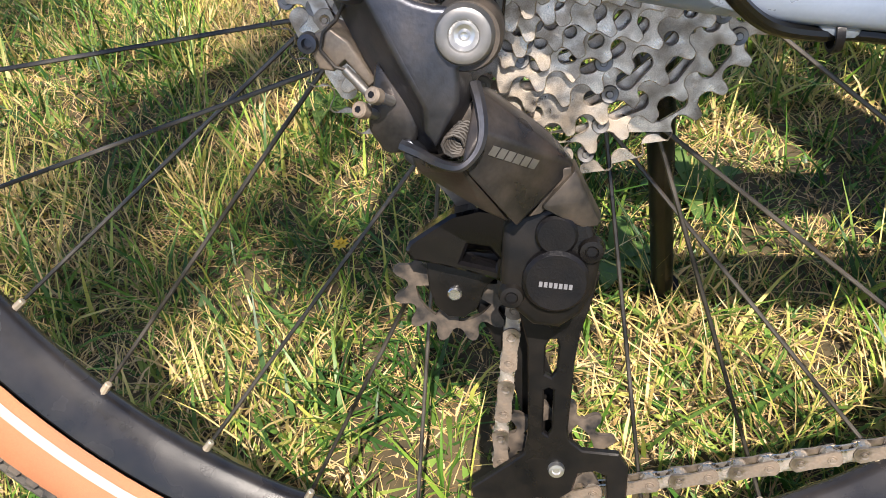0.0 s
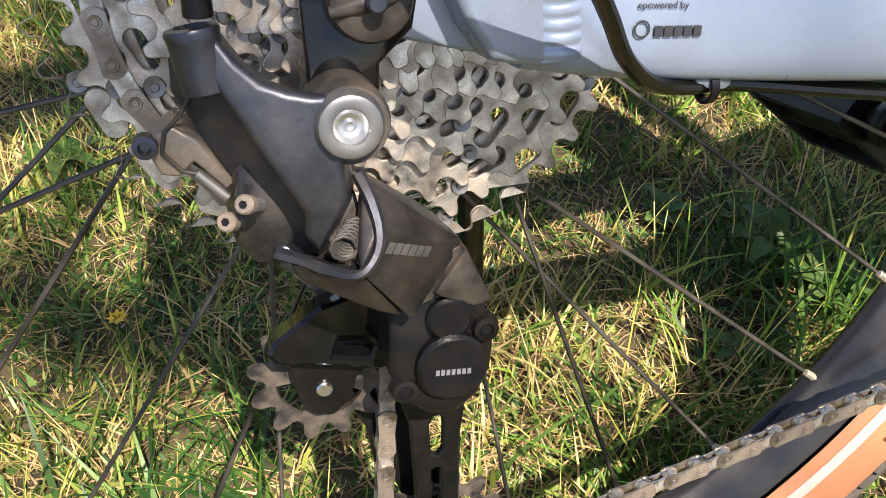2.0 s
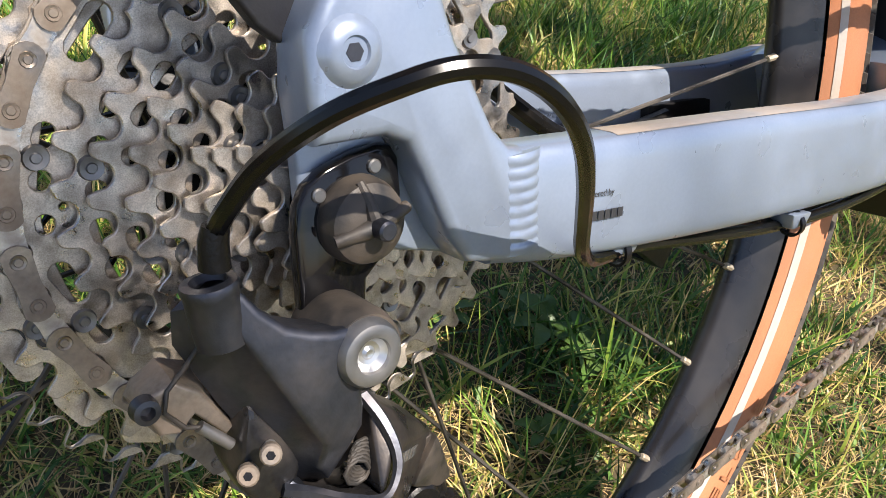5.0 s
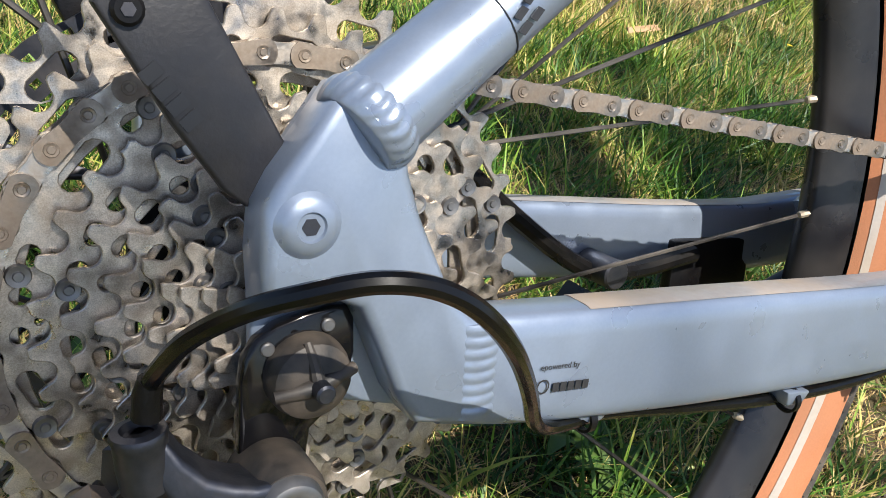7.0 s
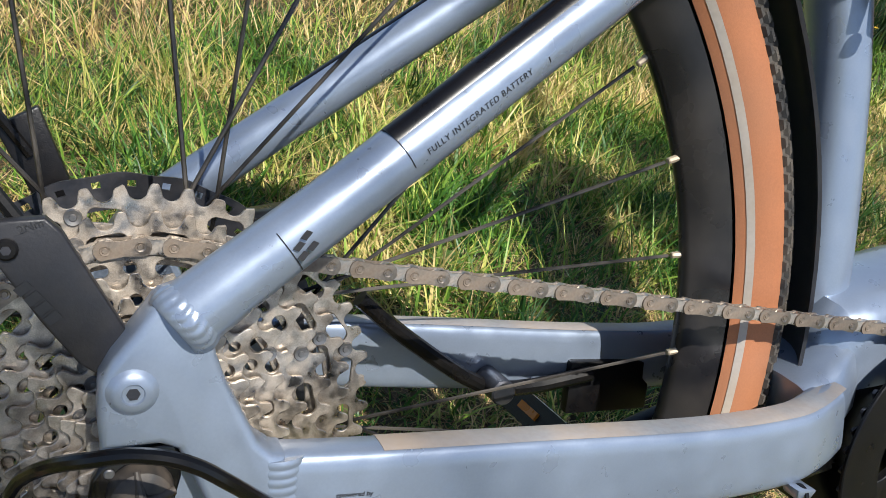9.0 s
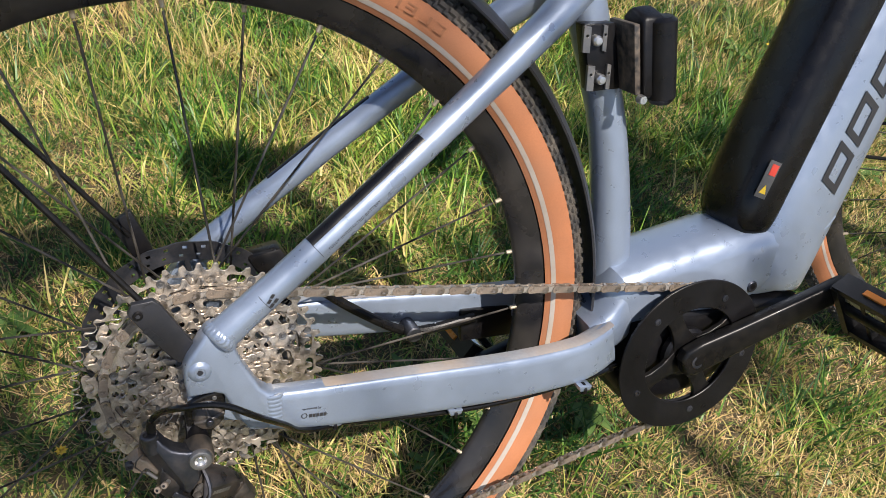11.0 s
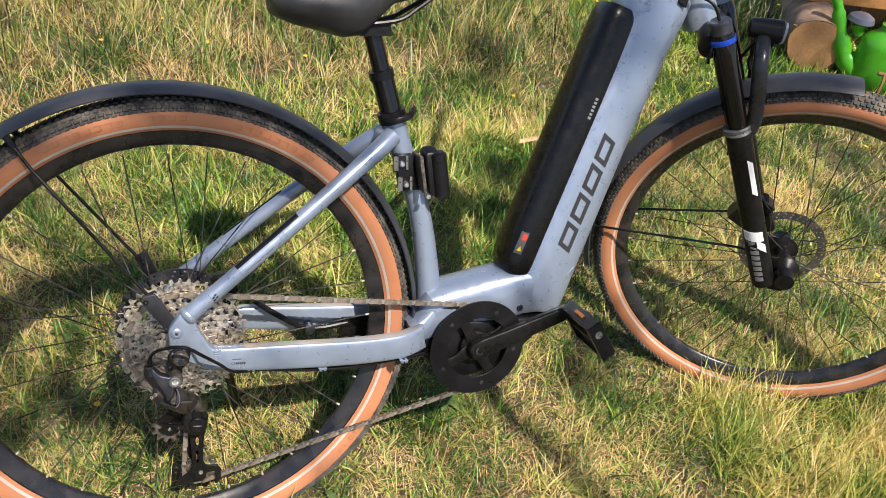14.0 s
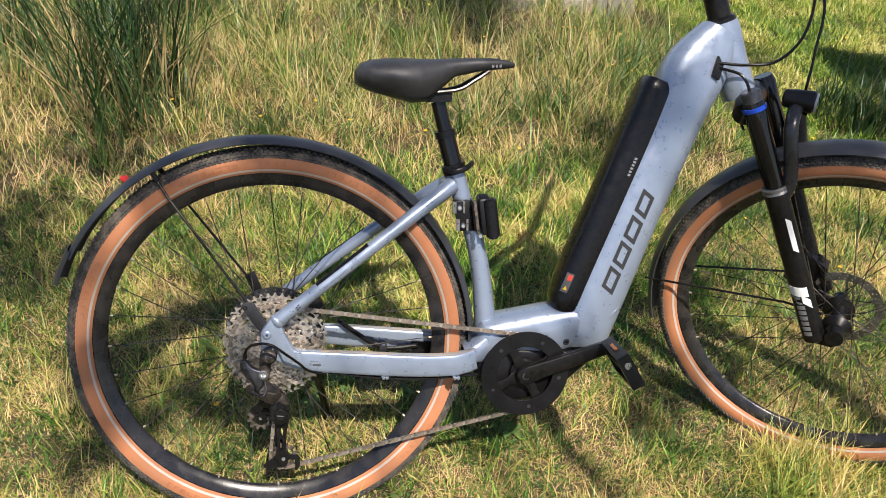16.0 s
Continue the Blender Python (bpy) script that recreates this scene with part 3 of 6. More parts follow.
lawn("green_tufts", 9000, (0.0, 1.15, 0.50, 1.45), (0.030, 0.095), (0.0024, 0.0056), "lush green tufts behind the bicycle", LONG, (5, 62), 0.97, 0.050, 70)
lawn("clover_leaves", 34000, (-0.80, 2.0, -0.45, 1.4), (0.008, 0.020), (0.005, 0.011), "small round clover leaves in the lawn", CLOVER, (30, 85), 0.90, 0.050, 60, segs=2)
lawn("green_tufts", 9000, (-1.6, 3.8, 1.4, 3.2), (0.08, 0.22), (0.003, 0.006), "dark green tufts in the meadow", TUFT, (4, 45), 0.97, 0.045, 55, within=uncut)
lawn("dry_straw", 16000, (-1.4, 3.6, 1.1, 2.9), (0.05, 0.16), (0.0012, 0.0026), "dry stems among the grass", STRAW, (5, 60), 0.5, within=uncut)
lawn("meadow_grass", 22000, (-1.4, 3.2, 1.55, 4.2), (0.08, 0.28), (0.0026, 0.0052), "tall uncut meadow grass", MEADOW, (2, 55), 0.75, within=uncut)
lawn("meadow_grass", 34000, (-3.0, 6.0, 2.8, 7.0), (0.06, 0.25), (0.003, 0.007), "tall uncut meadow grass", MEADOW, (2, 55), 0.6, within=uncut)
lawn("mown_grass", 34000, (2.4, 7.5, 3.2, 8.0), (0.035, 0.080), (0.0060, 0.0110), "bright mown lawn far behind the bicycle", MOWN, (5, 60), 0.3, within=lambda x, y: ~uncut(x, y))
lawn("mown_grass", 105000, (1.4, 4.4, 1.0, 3.6), (0.025, 0.060), (0.0034, 0.0070), "bright mown lawn beside the meadow", MOWN, (5, 60), 0.4, within=lambda x, y: ~uncut(x, y))


def reed_clump(cx, cy, radius, n, h):
    a, r = rng.uniform(0, 2 * np.pi, n), radius * np.sqrt(rng.random(n))
    base = np.stack([cx + r * np.cos(a), cy + r * np.sin(a)], -1)
    ob = blades("reed_clump", base, rng.uniform(*h, n), rng.uniform(0.004, 0.010, n), rng.uniform(1, 26, n), rng.uniform(0.0, 1.0, n), REED, 4)
    return tagged(ob, "tall green reed clump in the meadow", "reeds", kind="stuff")


reed_clump(-0.58, 1.80, 0.22, 420, (0.25, 1.05))
reed_clump(-1.30, 2.2, 0.34, 260, (0.3, 0.85))
reed_clump(2.20, 1.66, 0.20, 420, (0.07, 0.24))


def weed(x, y, leaves, length, label):
    """A low rosette of broad leaves."""
    s = Shape()
    for k in range(leaves):
        a = 2 * math.pi * (k + random.random() * 0.6) / leaves
        ln, wd = length * random.uniform(0.6, 1.1), length * random.uniform(0.16, 0.24)
        rings_l, rings_r, mid = [], [], []
        up = random.uniform(0.25, 0.75)
        for j in range(6):
            t = j / 5
            r = ln * t
            z = 0.008 + ln * up * math.sin(t * 2.2) * 0.6
            w = wd * math.sin(math.pi * min(1, t * 0.92 + 0.06)) ** 0.7 * (1 + 0.12 * math.sin(9 * t + k))
            c = Vector((x + r * math.cos(a), y + r * math.sin(a), float(ground_z(x, y)) + z))
            side = Vector((-math.sin(a), math.cos(a), 0))
            rings_l.append(c + side * w + Vector((0, 0, w * 0.3)))
            mid.append(c)
            rings_r.append(c - side * w + Vector((0, 0, w * 0.3)))
        base = rings_l + mid + rings_r
        faces = [(j, j + 1, 6 + j + 1, 6 + j) for j in range(5)] + [(6 + j, 7 + j, 13 + j, 12 + j) for j in range(5)]
        s.add(base, faces)
    return solid("broadleaf_weed", s, LEAF, label, "weed", "broad-leaved weeds in the lawn", sharp=80)


LEAF = shader("weed_leaf", (0.085, 0.165, 0.035), 0.45, 0.0, (0.16, 0.22, 0.05), 0.5, 30.0, vary=0.25, grain=220.0, bump=0.3, bump_scale=300.0, translucent=0.3)
PETAL = shader("yellow_petal", (0.80, 0.50, 0.03), 0.5, vary=0.1, translucent=0.2)
for k in range(30):
    wx, wy = random.uniform(-0.5, 2.1), random.uniform(-0.05, 1.3)
    if k < 8:
        wx, wy = random.uniform(0.05, 0.75), random.uniform(0.05, 0.55)
    weed(wx, wy, random.randint(5, 9), random.uniform(0.022, 0.048), "low green broad-leaved weed in the lawn")
for k in range(46):
    fx, fy = random.uniform(-0.4, 2.4), random.uniform(0.2, 2.4)
    h = random.uniform(0.03, 0.07) if fy < 1 else random.uniform(0.1, 0.25)
    g0 = float(ground_z(fx, fy))
    fl = thing("wild_flower", "small yellow wild flower on a thin stem", "flower", Matrix.Translation((fx, fy, g0)), "yellow flowers in the grass")
    part("stem", Shape().tube([(0, 0, -0.004), (0.004, 0.002, h * 0.6), (0.006, 0.004, h)], 0.0007, 5), LEAF, fl)
    s = Shape()
    for p in range(8):
        a = 2 * math.pi * p / 8
        c = Vector((0.006, 0.004, h))
        d, e = Vector((math.cos(a), math.sin(a), 0.25)), Vector((-math.sin(a), math.cos(a), 0))
        s.add([c, c + d * 0.004 + e * 0.0018, c + d * 0.0075, c + d * 0.004 - e * 0.0018], [(0, 1, 2, 3)])
    part("blossom", s, PETAL, fl, "yellow blossom")

# ---- bicycle: frame ----
bike = thing("electric_bicycle", "silver-blue electric trekking bicycle with tan-walled tyres, dusty, leaning on grass", "bicycle", BIKE)


def smooth(points, per=6):
    """A gliding line through the points."""
    pts = [Vector(p) for p in points]
    ext = [2 * pts[0] - pts[1]] + pts + [2 * pts[-1] - pts[-2]]
    out = []
    for i in range(1, len(ext) - 2):
        p0, p1, p2, p3 = ext[i - 1 : i + 3]
        for k in range(per):
            t = k / per
            out.append(0.5 * (2 * p1 + (p2 - p0) * t + (2 * p0 - 5 * p1 + 4 * p2 - p3) * t * t + (3 * p1 - p0 - 3 * p2 + p3) * t**3))
    out.append(pts[-1])
    return out


def spine(rows, per=5):
    """Glides through rows of any width."""
    a = np.array(rows, float)
    ext = np.vstack([2 * a[0] - a[1], a, 2 * a[-1] - a[-2]])
    out = []
    for i in range(1, len(ext) - 2):
        p0, p1, p2, p3 = ext[i - 1 : i + 3]
        for k in range(per):
            t = k / per
            out.append(0.5 * (2 * p1 + (p2 - p0) * t + (2 * p0 - 5 * p1 + 4 * p2 - p3) * t * t + (3 * p1 - p0 - 3 * p2 + p3) * t**3))
    out.append(a[-1])
    return [tuple(map(float, r)) for r in out]


down_tube = part("down_tube", Shape().beam(spine([(0.5775, 0, -0.0270, 0.026, 0.026), (0.5785, 0, -0.0235, 0.036, 0.040), (0.5815, 0, -0.0120, 0.0415, 0.0485), (0.607, 0, 0.066, 0.043, 0.052), (0.668, 0, 0.226, 0.043, 0.050), (0.715, 0, 0.345, 0.043, 0.050),
                 (0.743, 0, 0.420, 0.0425, 0.053), (0.766, 0, 0.475, 0.0400, 0.058), (0.794, 0, 0.520, 0.0355, 0.049), (0.814, 0, 0.556, 0.0315, 0.033)], 4), 28, 3.2), PAINT, bike, "silver-blue painted battery tube")
HEAD_TOP, HEAD_LOW = Vector((0.815, 0, 0.570)), Vector((0.862, 0, 0.440))
part("head_tube", Shape().tube([HEAD_TOP, HEAD_TOP.lerp(HEAD_LOW, 0.12), HEAD_TOP.lerp(HEAD_LOW, 0.5), HEAD_TOP.lerp(HEAD_LOW, 0.9), HEAD_LOW], [0.029, 0.031, 0.030, 0.032, 0.030], 28), PAINT, bike)
battery = part("battery_cover", Shape().beam(spine([(0.538, 0, 0.040, 0.030, 0.019), (0.544, 0, 0.056, 0.037, 0.0275), (0.559, 0, 0.100, 0.0385, 0.0315), (0.616, 0, 0.240, 0.038, 0.032),
               (0.673, 0, 0.385, 0.038, 0.032), (0.692, 0, 0.436, 0.038, 0.031), (0.699, 0, 0.456, 0.037, 0.029), (0.704, 0, 0.468, 0.032, 0.024)], 4), 24, 3.4), BATTERY, bike, "black battery cover along the tube")
part("seat_tube", Shape().beam(spine([(0.395, 0, -0.01, 0.020, 0.020), (0.393, 0, 0.045, 0.020, 0.0195), (0.385, 0, 0.120, 0.018, 0.0175), (0.372, 0, 0.185, 0.0175, 0.0165), (0.349, 0, 0.258, 0.0175, 0.017), (0.334, 0, 0.308, 0.0185, 0.018)], 4), 24, 2.2), PAINT, bike)
bb = part("bottom_bracket_shell", Shape().prism([(0.372, 0.010), (0.384, 0.030), (0.412, 0.036), (0.455, 0.042), (0.486, 0.047), (0.512, 0.051), (0.545, 0.054), (0.600, 0.060), (0.652, 0.058), (0.640, 0.020), (0.616, -0.008),
                                               (0.590, -0.020), (0.540, -0.036), (0.470, -0.060), (0.400, -0.064), (0.376, -0.040)], -0.041, 0.041, 0.024), PAINT, bike, "silver-blue welded motor cradle")
part("motor_housing", Shape().prism([(0.372, -0.036), (0.395, -0.018), (0.44, -0.016), (0.50, -0.022), (0.585, -0.030), (0.612, -0.034), (0.585, -0.058), (0.545, -0.092), (0.50, -0.118), (0.45, -0.126), (0.40, -0.112), (0.375, -0.075)], -0.043, 0.043, 0.010), BLACK_PLASTIC, bike, "black motor housing")
part("frame_bolt", Shape().disc((0.543, -0.010), 0.0062, -0.0425, -0.036, 14, 0.001), GREY_ALLOY, bb)
part("bolt_socket", Shape().disc((0.543, -0.010), 0.003, -0.0430, -0.0423, 6), BLACK_PLASTIC, bb)

for side in (-1, 1):
    stay = [(0.040, 0.0700 * side, -0.006, 0.0090, 0.0165), (0.075, 0.0715 * side, -0.011, 0.0092, 0.0185), (0.160, 0.0705 * side, -0.021, 0.0095, 0.0205), (0.255, 0.0675 * side, -0.031, 0.0100, 0.0205),
            (0.318, 0.0625 * side, -0.0350, 0.0105, 0.0205), (0.345, 0.0575 * side, -0.0335, 0.0110, 0.0205), (0.368, 0.0500 * side, -0.0295, 0.0110, 0.0200)]
    cs = part("chainstay", Shape().beam(spine(stay, 5), 24, 5.0), PAINT, bike)
    film = [(x, y, z + d + 0.0002, w) for x, y, z, w, d in spine(stay, 5) if x > 0.079]
    part("guard_film", Shape().loft([[(x, y - w * 0.72, z - 0.0006), (x, y - w * 0.45, z), (x, y + w * 0.45, z), (x, y + w * 0.72, z - 0.0006), (x, y, z - 0.0012)] for x, y, z, w in film]), FILM, cs, "dusty clear guard film on the stay")
    rows = []
    for x, y, z, r in [(0.014, 0.0735, 0.0635, 0.0128), (0.040, 0.0725, 0.083, 0.0118), (0.090, 0.069, 0.1195, 0.0112), (0.180, 0.058, 0.1850, 0.0115), (0.250, 0.045, 0.2350, 0.0125), (0.300, 0.031, 0.2690, 0.0140), (0.328, 0.017, 0.287, 0.0150)]:
        rows.append((x, y * side, z, r))
    rows = spine(rows, 5)
    stay_rows = rows
    ss = part("seatstay", Shape().tube([r[:3] for r in rows], [r[3] for r in rows], 20), PAINT, bike)
    patch = [r for r in rows if 0.086 < r[0] < 0.186]
    part("stay_patch", Shape().tube([(r[0] - 0.0028, r[1] + 0.0016 * side, r[2] + 0.0038) for r in patch], [r[3] - 0.0040 for r in patch], 24), BATTERY, ss, "black guard patch on the stay")
    # thin dark edges of the clear guard film
    for xs, low, high in ((0.0485, -40, 55), (0.0865, -50, 22), (0.1415, 8, 24)):
        k = min(range(len(rows) - 1), key=lambda j: abs(rows[j][0] - xs))
        c, dr = Vector(rows[k][:3]), (Vector(rows[k + 1][:3]) - Vector(rows[k][:3])).normalized()
        up = dr.cross(Vector((0, side, 0))).normalized() * -side
        out = dr.cross(up).normalized()
        out = out if out.y * side > 0 else -out
        part("film_edge", Shape().tube([c + (out * math.cos(radians(q)) + up * math.sin(radians(q))) * (rows[k][3] + 0.00005) for q in range(low, high, 4)], 0.00022, 5), PRINT, ss)
    y_in, y_out = 0.0615 * side, 0.0665 * side
    outline = [(-0.0125, 0.0210), (-0.0130, 0.0330), (-0.0115, 0.0480), (0.0060, 0.0720), (0.0245, 0.0490), (0.0400, 0.0155), (0.0460, 0.0105), (0.0480, -0.0200), (0.0420, -0.0225), (0.0060, -0.0115), (-0.0130, -0.0080)]
    drop = part("dropout", Shape().prism(outline, min(y_in, y_out), max(y_in, y_out), 0.0012), PAINT, bike)
    rib = [(-0.0128, 0.0215), (-0.0135, 0.0330), (-0.0125, 0.0460), (-0.0085, 0.0530), (-0.0010, 0.0625), (0.0070, 0.0735), (0.0135, 0.0755), (0.0240, 0.0590), (0.0250, 0.0520), (0.0285, 0.0410), (0.0395, 0.0170), (0.0450, 0.0110), (0.0500, 0.0098),
           (0.0500, -0.0222), (0.0440, -0.0226), (0.0290, -0.0185), (0.0235, -0.0100), (0.0155, 0.0105), (0.0120, 0.0180), (0.0060, 0.0208)]
    part("dropout_arm", Shape().prism(rib, min(y_in, 0.0795 * side), max(y_in, 0.0795 * side), 0.0034), PAINT, drop, "", 50)
    boss = Shape().lathe([(0.0, 0.0810 * side), (0.0034, 0.0810 * side), (0.0038, 0.0818 * side), (0.0058, 0.0816 * side), (0.0072, 0.0806 * side), (0.0088, 0.0790 * side)], (-0.0022, 0.0418), 24)
    part("pivot_bolt", boss, PAINT if side < 0 else BLACK_ALLOY, drop)
    part("bolt_socket", Shape().disc((-0.0022, 0.0418), 0.0023, min(0.0806 * side, 0.0812 * side), max(0.0806 * side, 0.0812 * side), 6), GREY_ALLOY, drop)
    # weld beads round the stay and in front of the dropout
    bead = Shape()
    d, e = Vector((0.795, 0, 0.606)), Vector((-0.606, 0, 0.795))
    rings = []
    for j in range(25):
        u = j / 24
        rings.append([])
        for k in range(96):
            a = 2 * math.pi * k / 96
            r = 0.0116 + 0.0021 * math.sin(math.pi * u) ** 0.8 * (0.78 + 0.34 * abs(math.sin(11 * a + 1.8 * math.sin(math.pi * u))))
            at = Vector((0.0160, 0.0733 * side, 0.0648)) + d * (0.0105 * (u - 0.5) - 0.0010 + 0.0020 * math.sin(a * side))
            rings[-1].append(at + e * (r * math.cos(a)) + Vector((0, r * math.sin(a), 0)))
    bead.loft(rings)
    rings = []
    for j in range(57):
        z = 0.0085 - 0.0290 * j / 56
        rings.append([(0.0490 + 0.0085 * math.cos(a), (0.0760 + (0.0044 + 0.00045 * abs(math.sin(math.pi * (j / 7 + 0.28 * math.cos(a) ** 2)))) * math.sin(a)) * side, z) for a in (2 * math.pi * k / 28 for k in range(28))])
    bead.loft(rings)
    tagged(part("weld_bead", bead, PAINT, drop, "", 60), kind="stuff")

# yoke that joins the stays before the wheel
STAND_TOP, STAND_FOOT = Vector((0.068, 0.078, -0.045)), Vector((0.098, 0.222, -0.272))
part("chainstay_yoke", Shape().beam([(0.352, 0, -0.028, 0.055, 0.018), (0.376, 0, -0.022, 0.052, 0.024), (0.400, 0, -0.014, 0.040, 0.030)], 20, 4.0), PAINT, bike)
part("seatstay_bridge", Shape().tube([(0.322, -0.020, 0.285), (0.318, 0.0, 0.284), (0.322, 0.020, 0.285)], 0.012, 14), PAINT, bike)
stand = part("kickstand", Shape().tube([STAND_TOP, STAND_TOP.lerp(STAND_FOOT, 0.5), STAND_TOP.lerp(STAND_FOOT, 0.93)], [0.0085, 0.0075, 0.0075], 12, flat=1.4), BLACK_ALLOY, bike, "black kickstand on the far side")
part("stand_foot", Shape().tube([STAND_TOP.lerp(STAND_FOOT, 0.90), STAND_FOOT], [0.011, 0.014], 12), BLACK_PLASTIC, stand)

# ---- bicycle: wheels ----
def wheel_parts(root, big_rotor, front):
    """A rim with tyre, spokes and hub, about the origin."""
    rim_prof = [(0.2905, -0.0050), (0.2890, -0.0030), (0.2885, 0.0), (0.2890, 0.0030), (0.2905, 0.0050), (0.3010, 0.0118), (0.3110, 0.0145), (0.3135, 0.0130), (0.3135, -0.0130), (0.3110, -0.0145), (0.3010, -0.0118)]
    rim = part("wheel" if not front else "front_wheel", Shape().lathe(rim_prof, (0, 0), 128, True), RIM, root, "black alloy wheel with tan tyre")
    tread = []
    for q in (-140, -130, -120, -110, -100, -90, -80, -72, -60, -50, -40, -30, -20, -10, 0, 10, 20, 30, 40, 50, 60, 72, 80, 90, 100, 110, 120, 130, 140):
        a = radians(q)
        tread.append((0.3310 + 0.0250 * math.cos(a), 0.0250 * math.sin(a)))
    tyre = part("tyre", Shape().lathe(tread[7:22], (0, 0), 128), RUBBER, rim, "knobbly black tread with dust")
    part("sidewall", Shape().lathe(tread[:8], (0, 0), 128), TAN, tyre, "tan rubber sidewall")
    part("sidewall", Shape().lathe(tread[21:], (0, 0), 128), TAN, tyre, "tan rubber sidewall")
    for s in (-1, 1):
        strip = [(0.3310 + 0.0253 * math.cos(radians(q)), s * 0.0253 * math.sin(radians(q))) for q in (127, 124, 121, 117)]
        part("reflective_stripe", Shape().lathe(strip, (0, 0), 128), REFLECT, tyre, "pale reflective stripe")
    knob = Shape()
    for row, (lat, hw, hl, shift) in enumerate([(0.0, 0.0034, 0.0032, 0), (22, 0.003, 0.0032, 0.5), (-22, 0.003, 0.0032, 0.5), (42, 0.003, 0.0035, 0), (-42, 0.003, 0.0035, 0), (58, 0.0026, 0.0042, 0.5), (-58, 0.0026, 0.0042, 0.5), (69, 0.0018, 0.0034, 0), (-69, 0.0018, 0.0034, 0)]):
        count = 210
        q = radians(lat)
        for k in range(count):
            a = 2 * math.pi * (k + shift) / count
            rad, along = Vector((math.cos(a), 0, math.sin(a))), Vector((-math.sin(a), 0, math.cos(a)))
            out = rad * math.cos(q) + Vector((0, 1, 0)) * math.sin(q)
            lat_dir = out.cross(along)
            c = rad * 0.3310 + (rad * (0.0250 * math.cos(q)) + Vector((0, 0.0250 * math.sin(q), 0)))
            h = 0.0022
            vs = [c + along * (sx * hl) + lat_dir * (sy * hw) - out * 0.0006 for sx, sy in ((-1, -1), (1, -1), (1, 1), (-1, 1))]
            vs += [c + along * (sx * hl * 0.75) + lat_dir * (sy * hw * 0.75) + out * h for sx, sy in ((-1, -1), (1, -1), (1, 1), (-1, 1))]
            knob.add(vs, [(4, 5, 6, 7), (0, 1, 5, 4), (1, 2, 6, 5), (2, 3, 7, 6), (3, 0, 4, 7)])
    tagged(part("tread", knob, RUBBER, tyre), kind="stuff")
    hub = part("hub", Shape().lathe([(0.010, -0.062 if front else -0.020), (0.014, -0.050 if front else -0.018), (0.028, -0.034 if front else -0.012), (0.028, -0.031 if front else -0.009), (0.016, -0.026 if front else -0.004), (0.015, 0.0), (0.016, 0.026), (0.030, 0.031), (0.030, 0.034), (0.016, 0.050), (0.010, 0.062)], (0, 0), 32), BLACK_ALLOY, rim)
    count = 32
    phase = radians(-0.85 if not front else 3.0)
    for k in range(count):
        near = k % 2 == 0
        a = phase + 2 * math.pi * k / count
        fl = (-0.0325 if front else -0.0105) if near else 0.0325
        lead = (-1, 1, 1, -1)[k % 4]
        ha = a + lead * radians(72)
        h = Vector((0.0265 * math.cos(ha), fl, 0.0265 * math.sin(ha)))
        e = Vector((0.2910 * math.cos(a), 0.0015 * (-1 if near else 1), 0.2910 * math.sin(a)))
        d = (e - h).normalized()
        sp = part("spoke", Shape().tube([h, h + d * 0.02, e - d * 0.01], [0.00105, 0.0010, 0.0010], 6), SPOKE, rim)
        part("nipple", Shape().tube([e - d * 0.0080, e - d * 0.0074, e - d * 0.002, e], [0.0014, 0.0019, 0.0020, 0.0032], 8), NIPPLE, sp)
    if big_rotor:
        R = 0.080 if front else 0.090

        def radii(_, k):
            return [R - 0.016, R - 0.0125, R - 0.010, R - 0.006, R - 0.003, R + 0.0006 * math.sin(k * 0.9)]

        rot = Shape().plate(radii, 144, lambda r, k: not (r in (1, 3) and (k * 2 + r) % 8 < 3), 0.0420, 0.0438)
        rotor = part("brake_rotor", rot, ROTOR if front else GREY_ALLOY, rim, "drilled steel brake rotor")
        for k in range(6):
            a = radians(60 * k)
            part("rotor_arm", Shape().tube([(0.018 * math.cos(a), 0.043, 0.018 * math.sin(a)), ((R - 0.014) * math.cos(a + 0.5), 0.043, (R - 0.014) * math.sin(a + 0.5))], 0.0022, 6, flat=0.4), ROTOR if front else GREY_ALLOY, rotor)
    return rim


WHEEL = Vector((0.0048, 0, 0.0012))
wheel_parts(bike, True, False).matrix_basis = Matrix.Translation(WHEEL)

# ---- bicycle: fenders and racks ----
def fender_shape(centre, r, a0, a1, half, depth, n=48, thick=0.0016):
    prof = []
    for k in range(13):
        q = -1 + 2 * k / 12
        prof.append((r - depth * abs(q) ** 2.6, half * q))
    inner = [(p[0] - thick, p[1] * 0.96) for p in prof[::-1]]
    return Shape().lathe(prof + inner, centre, n, True, radians(a0), radians(a1 - a0))


rear_fender = part("rear_fender", fender_shape((-0.004, 0.002), 0.3750, -5, 152, 0.0335, 0.0115), FENDER, bike, "matte black rear fender")
part("fender_tail", fender_shape((-0.010, 0.003), 0.3745, 150, 160, 0.0300, 0.012, 8), FENDER, rear_fender)
for side in (-1, 1):
    st = part("fender_stay", Shape().tube([(-0.176, 0.030 * side, 0.310), (-0.155, 0.040 * side, 0.276), (-0.034, 0.060 * side, 0.096)], 0.0024, 8), BLACK_ALLOY, rear_fender, "thin black fender stay")
    part("stay_clip", Shape().tube([(-0.180, 0.028 * side, 0.318), (-0.172, 0.033 * side, 0.304)], [0.005, 0.0045], 10), BLACK_PLASTIC, st)
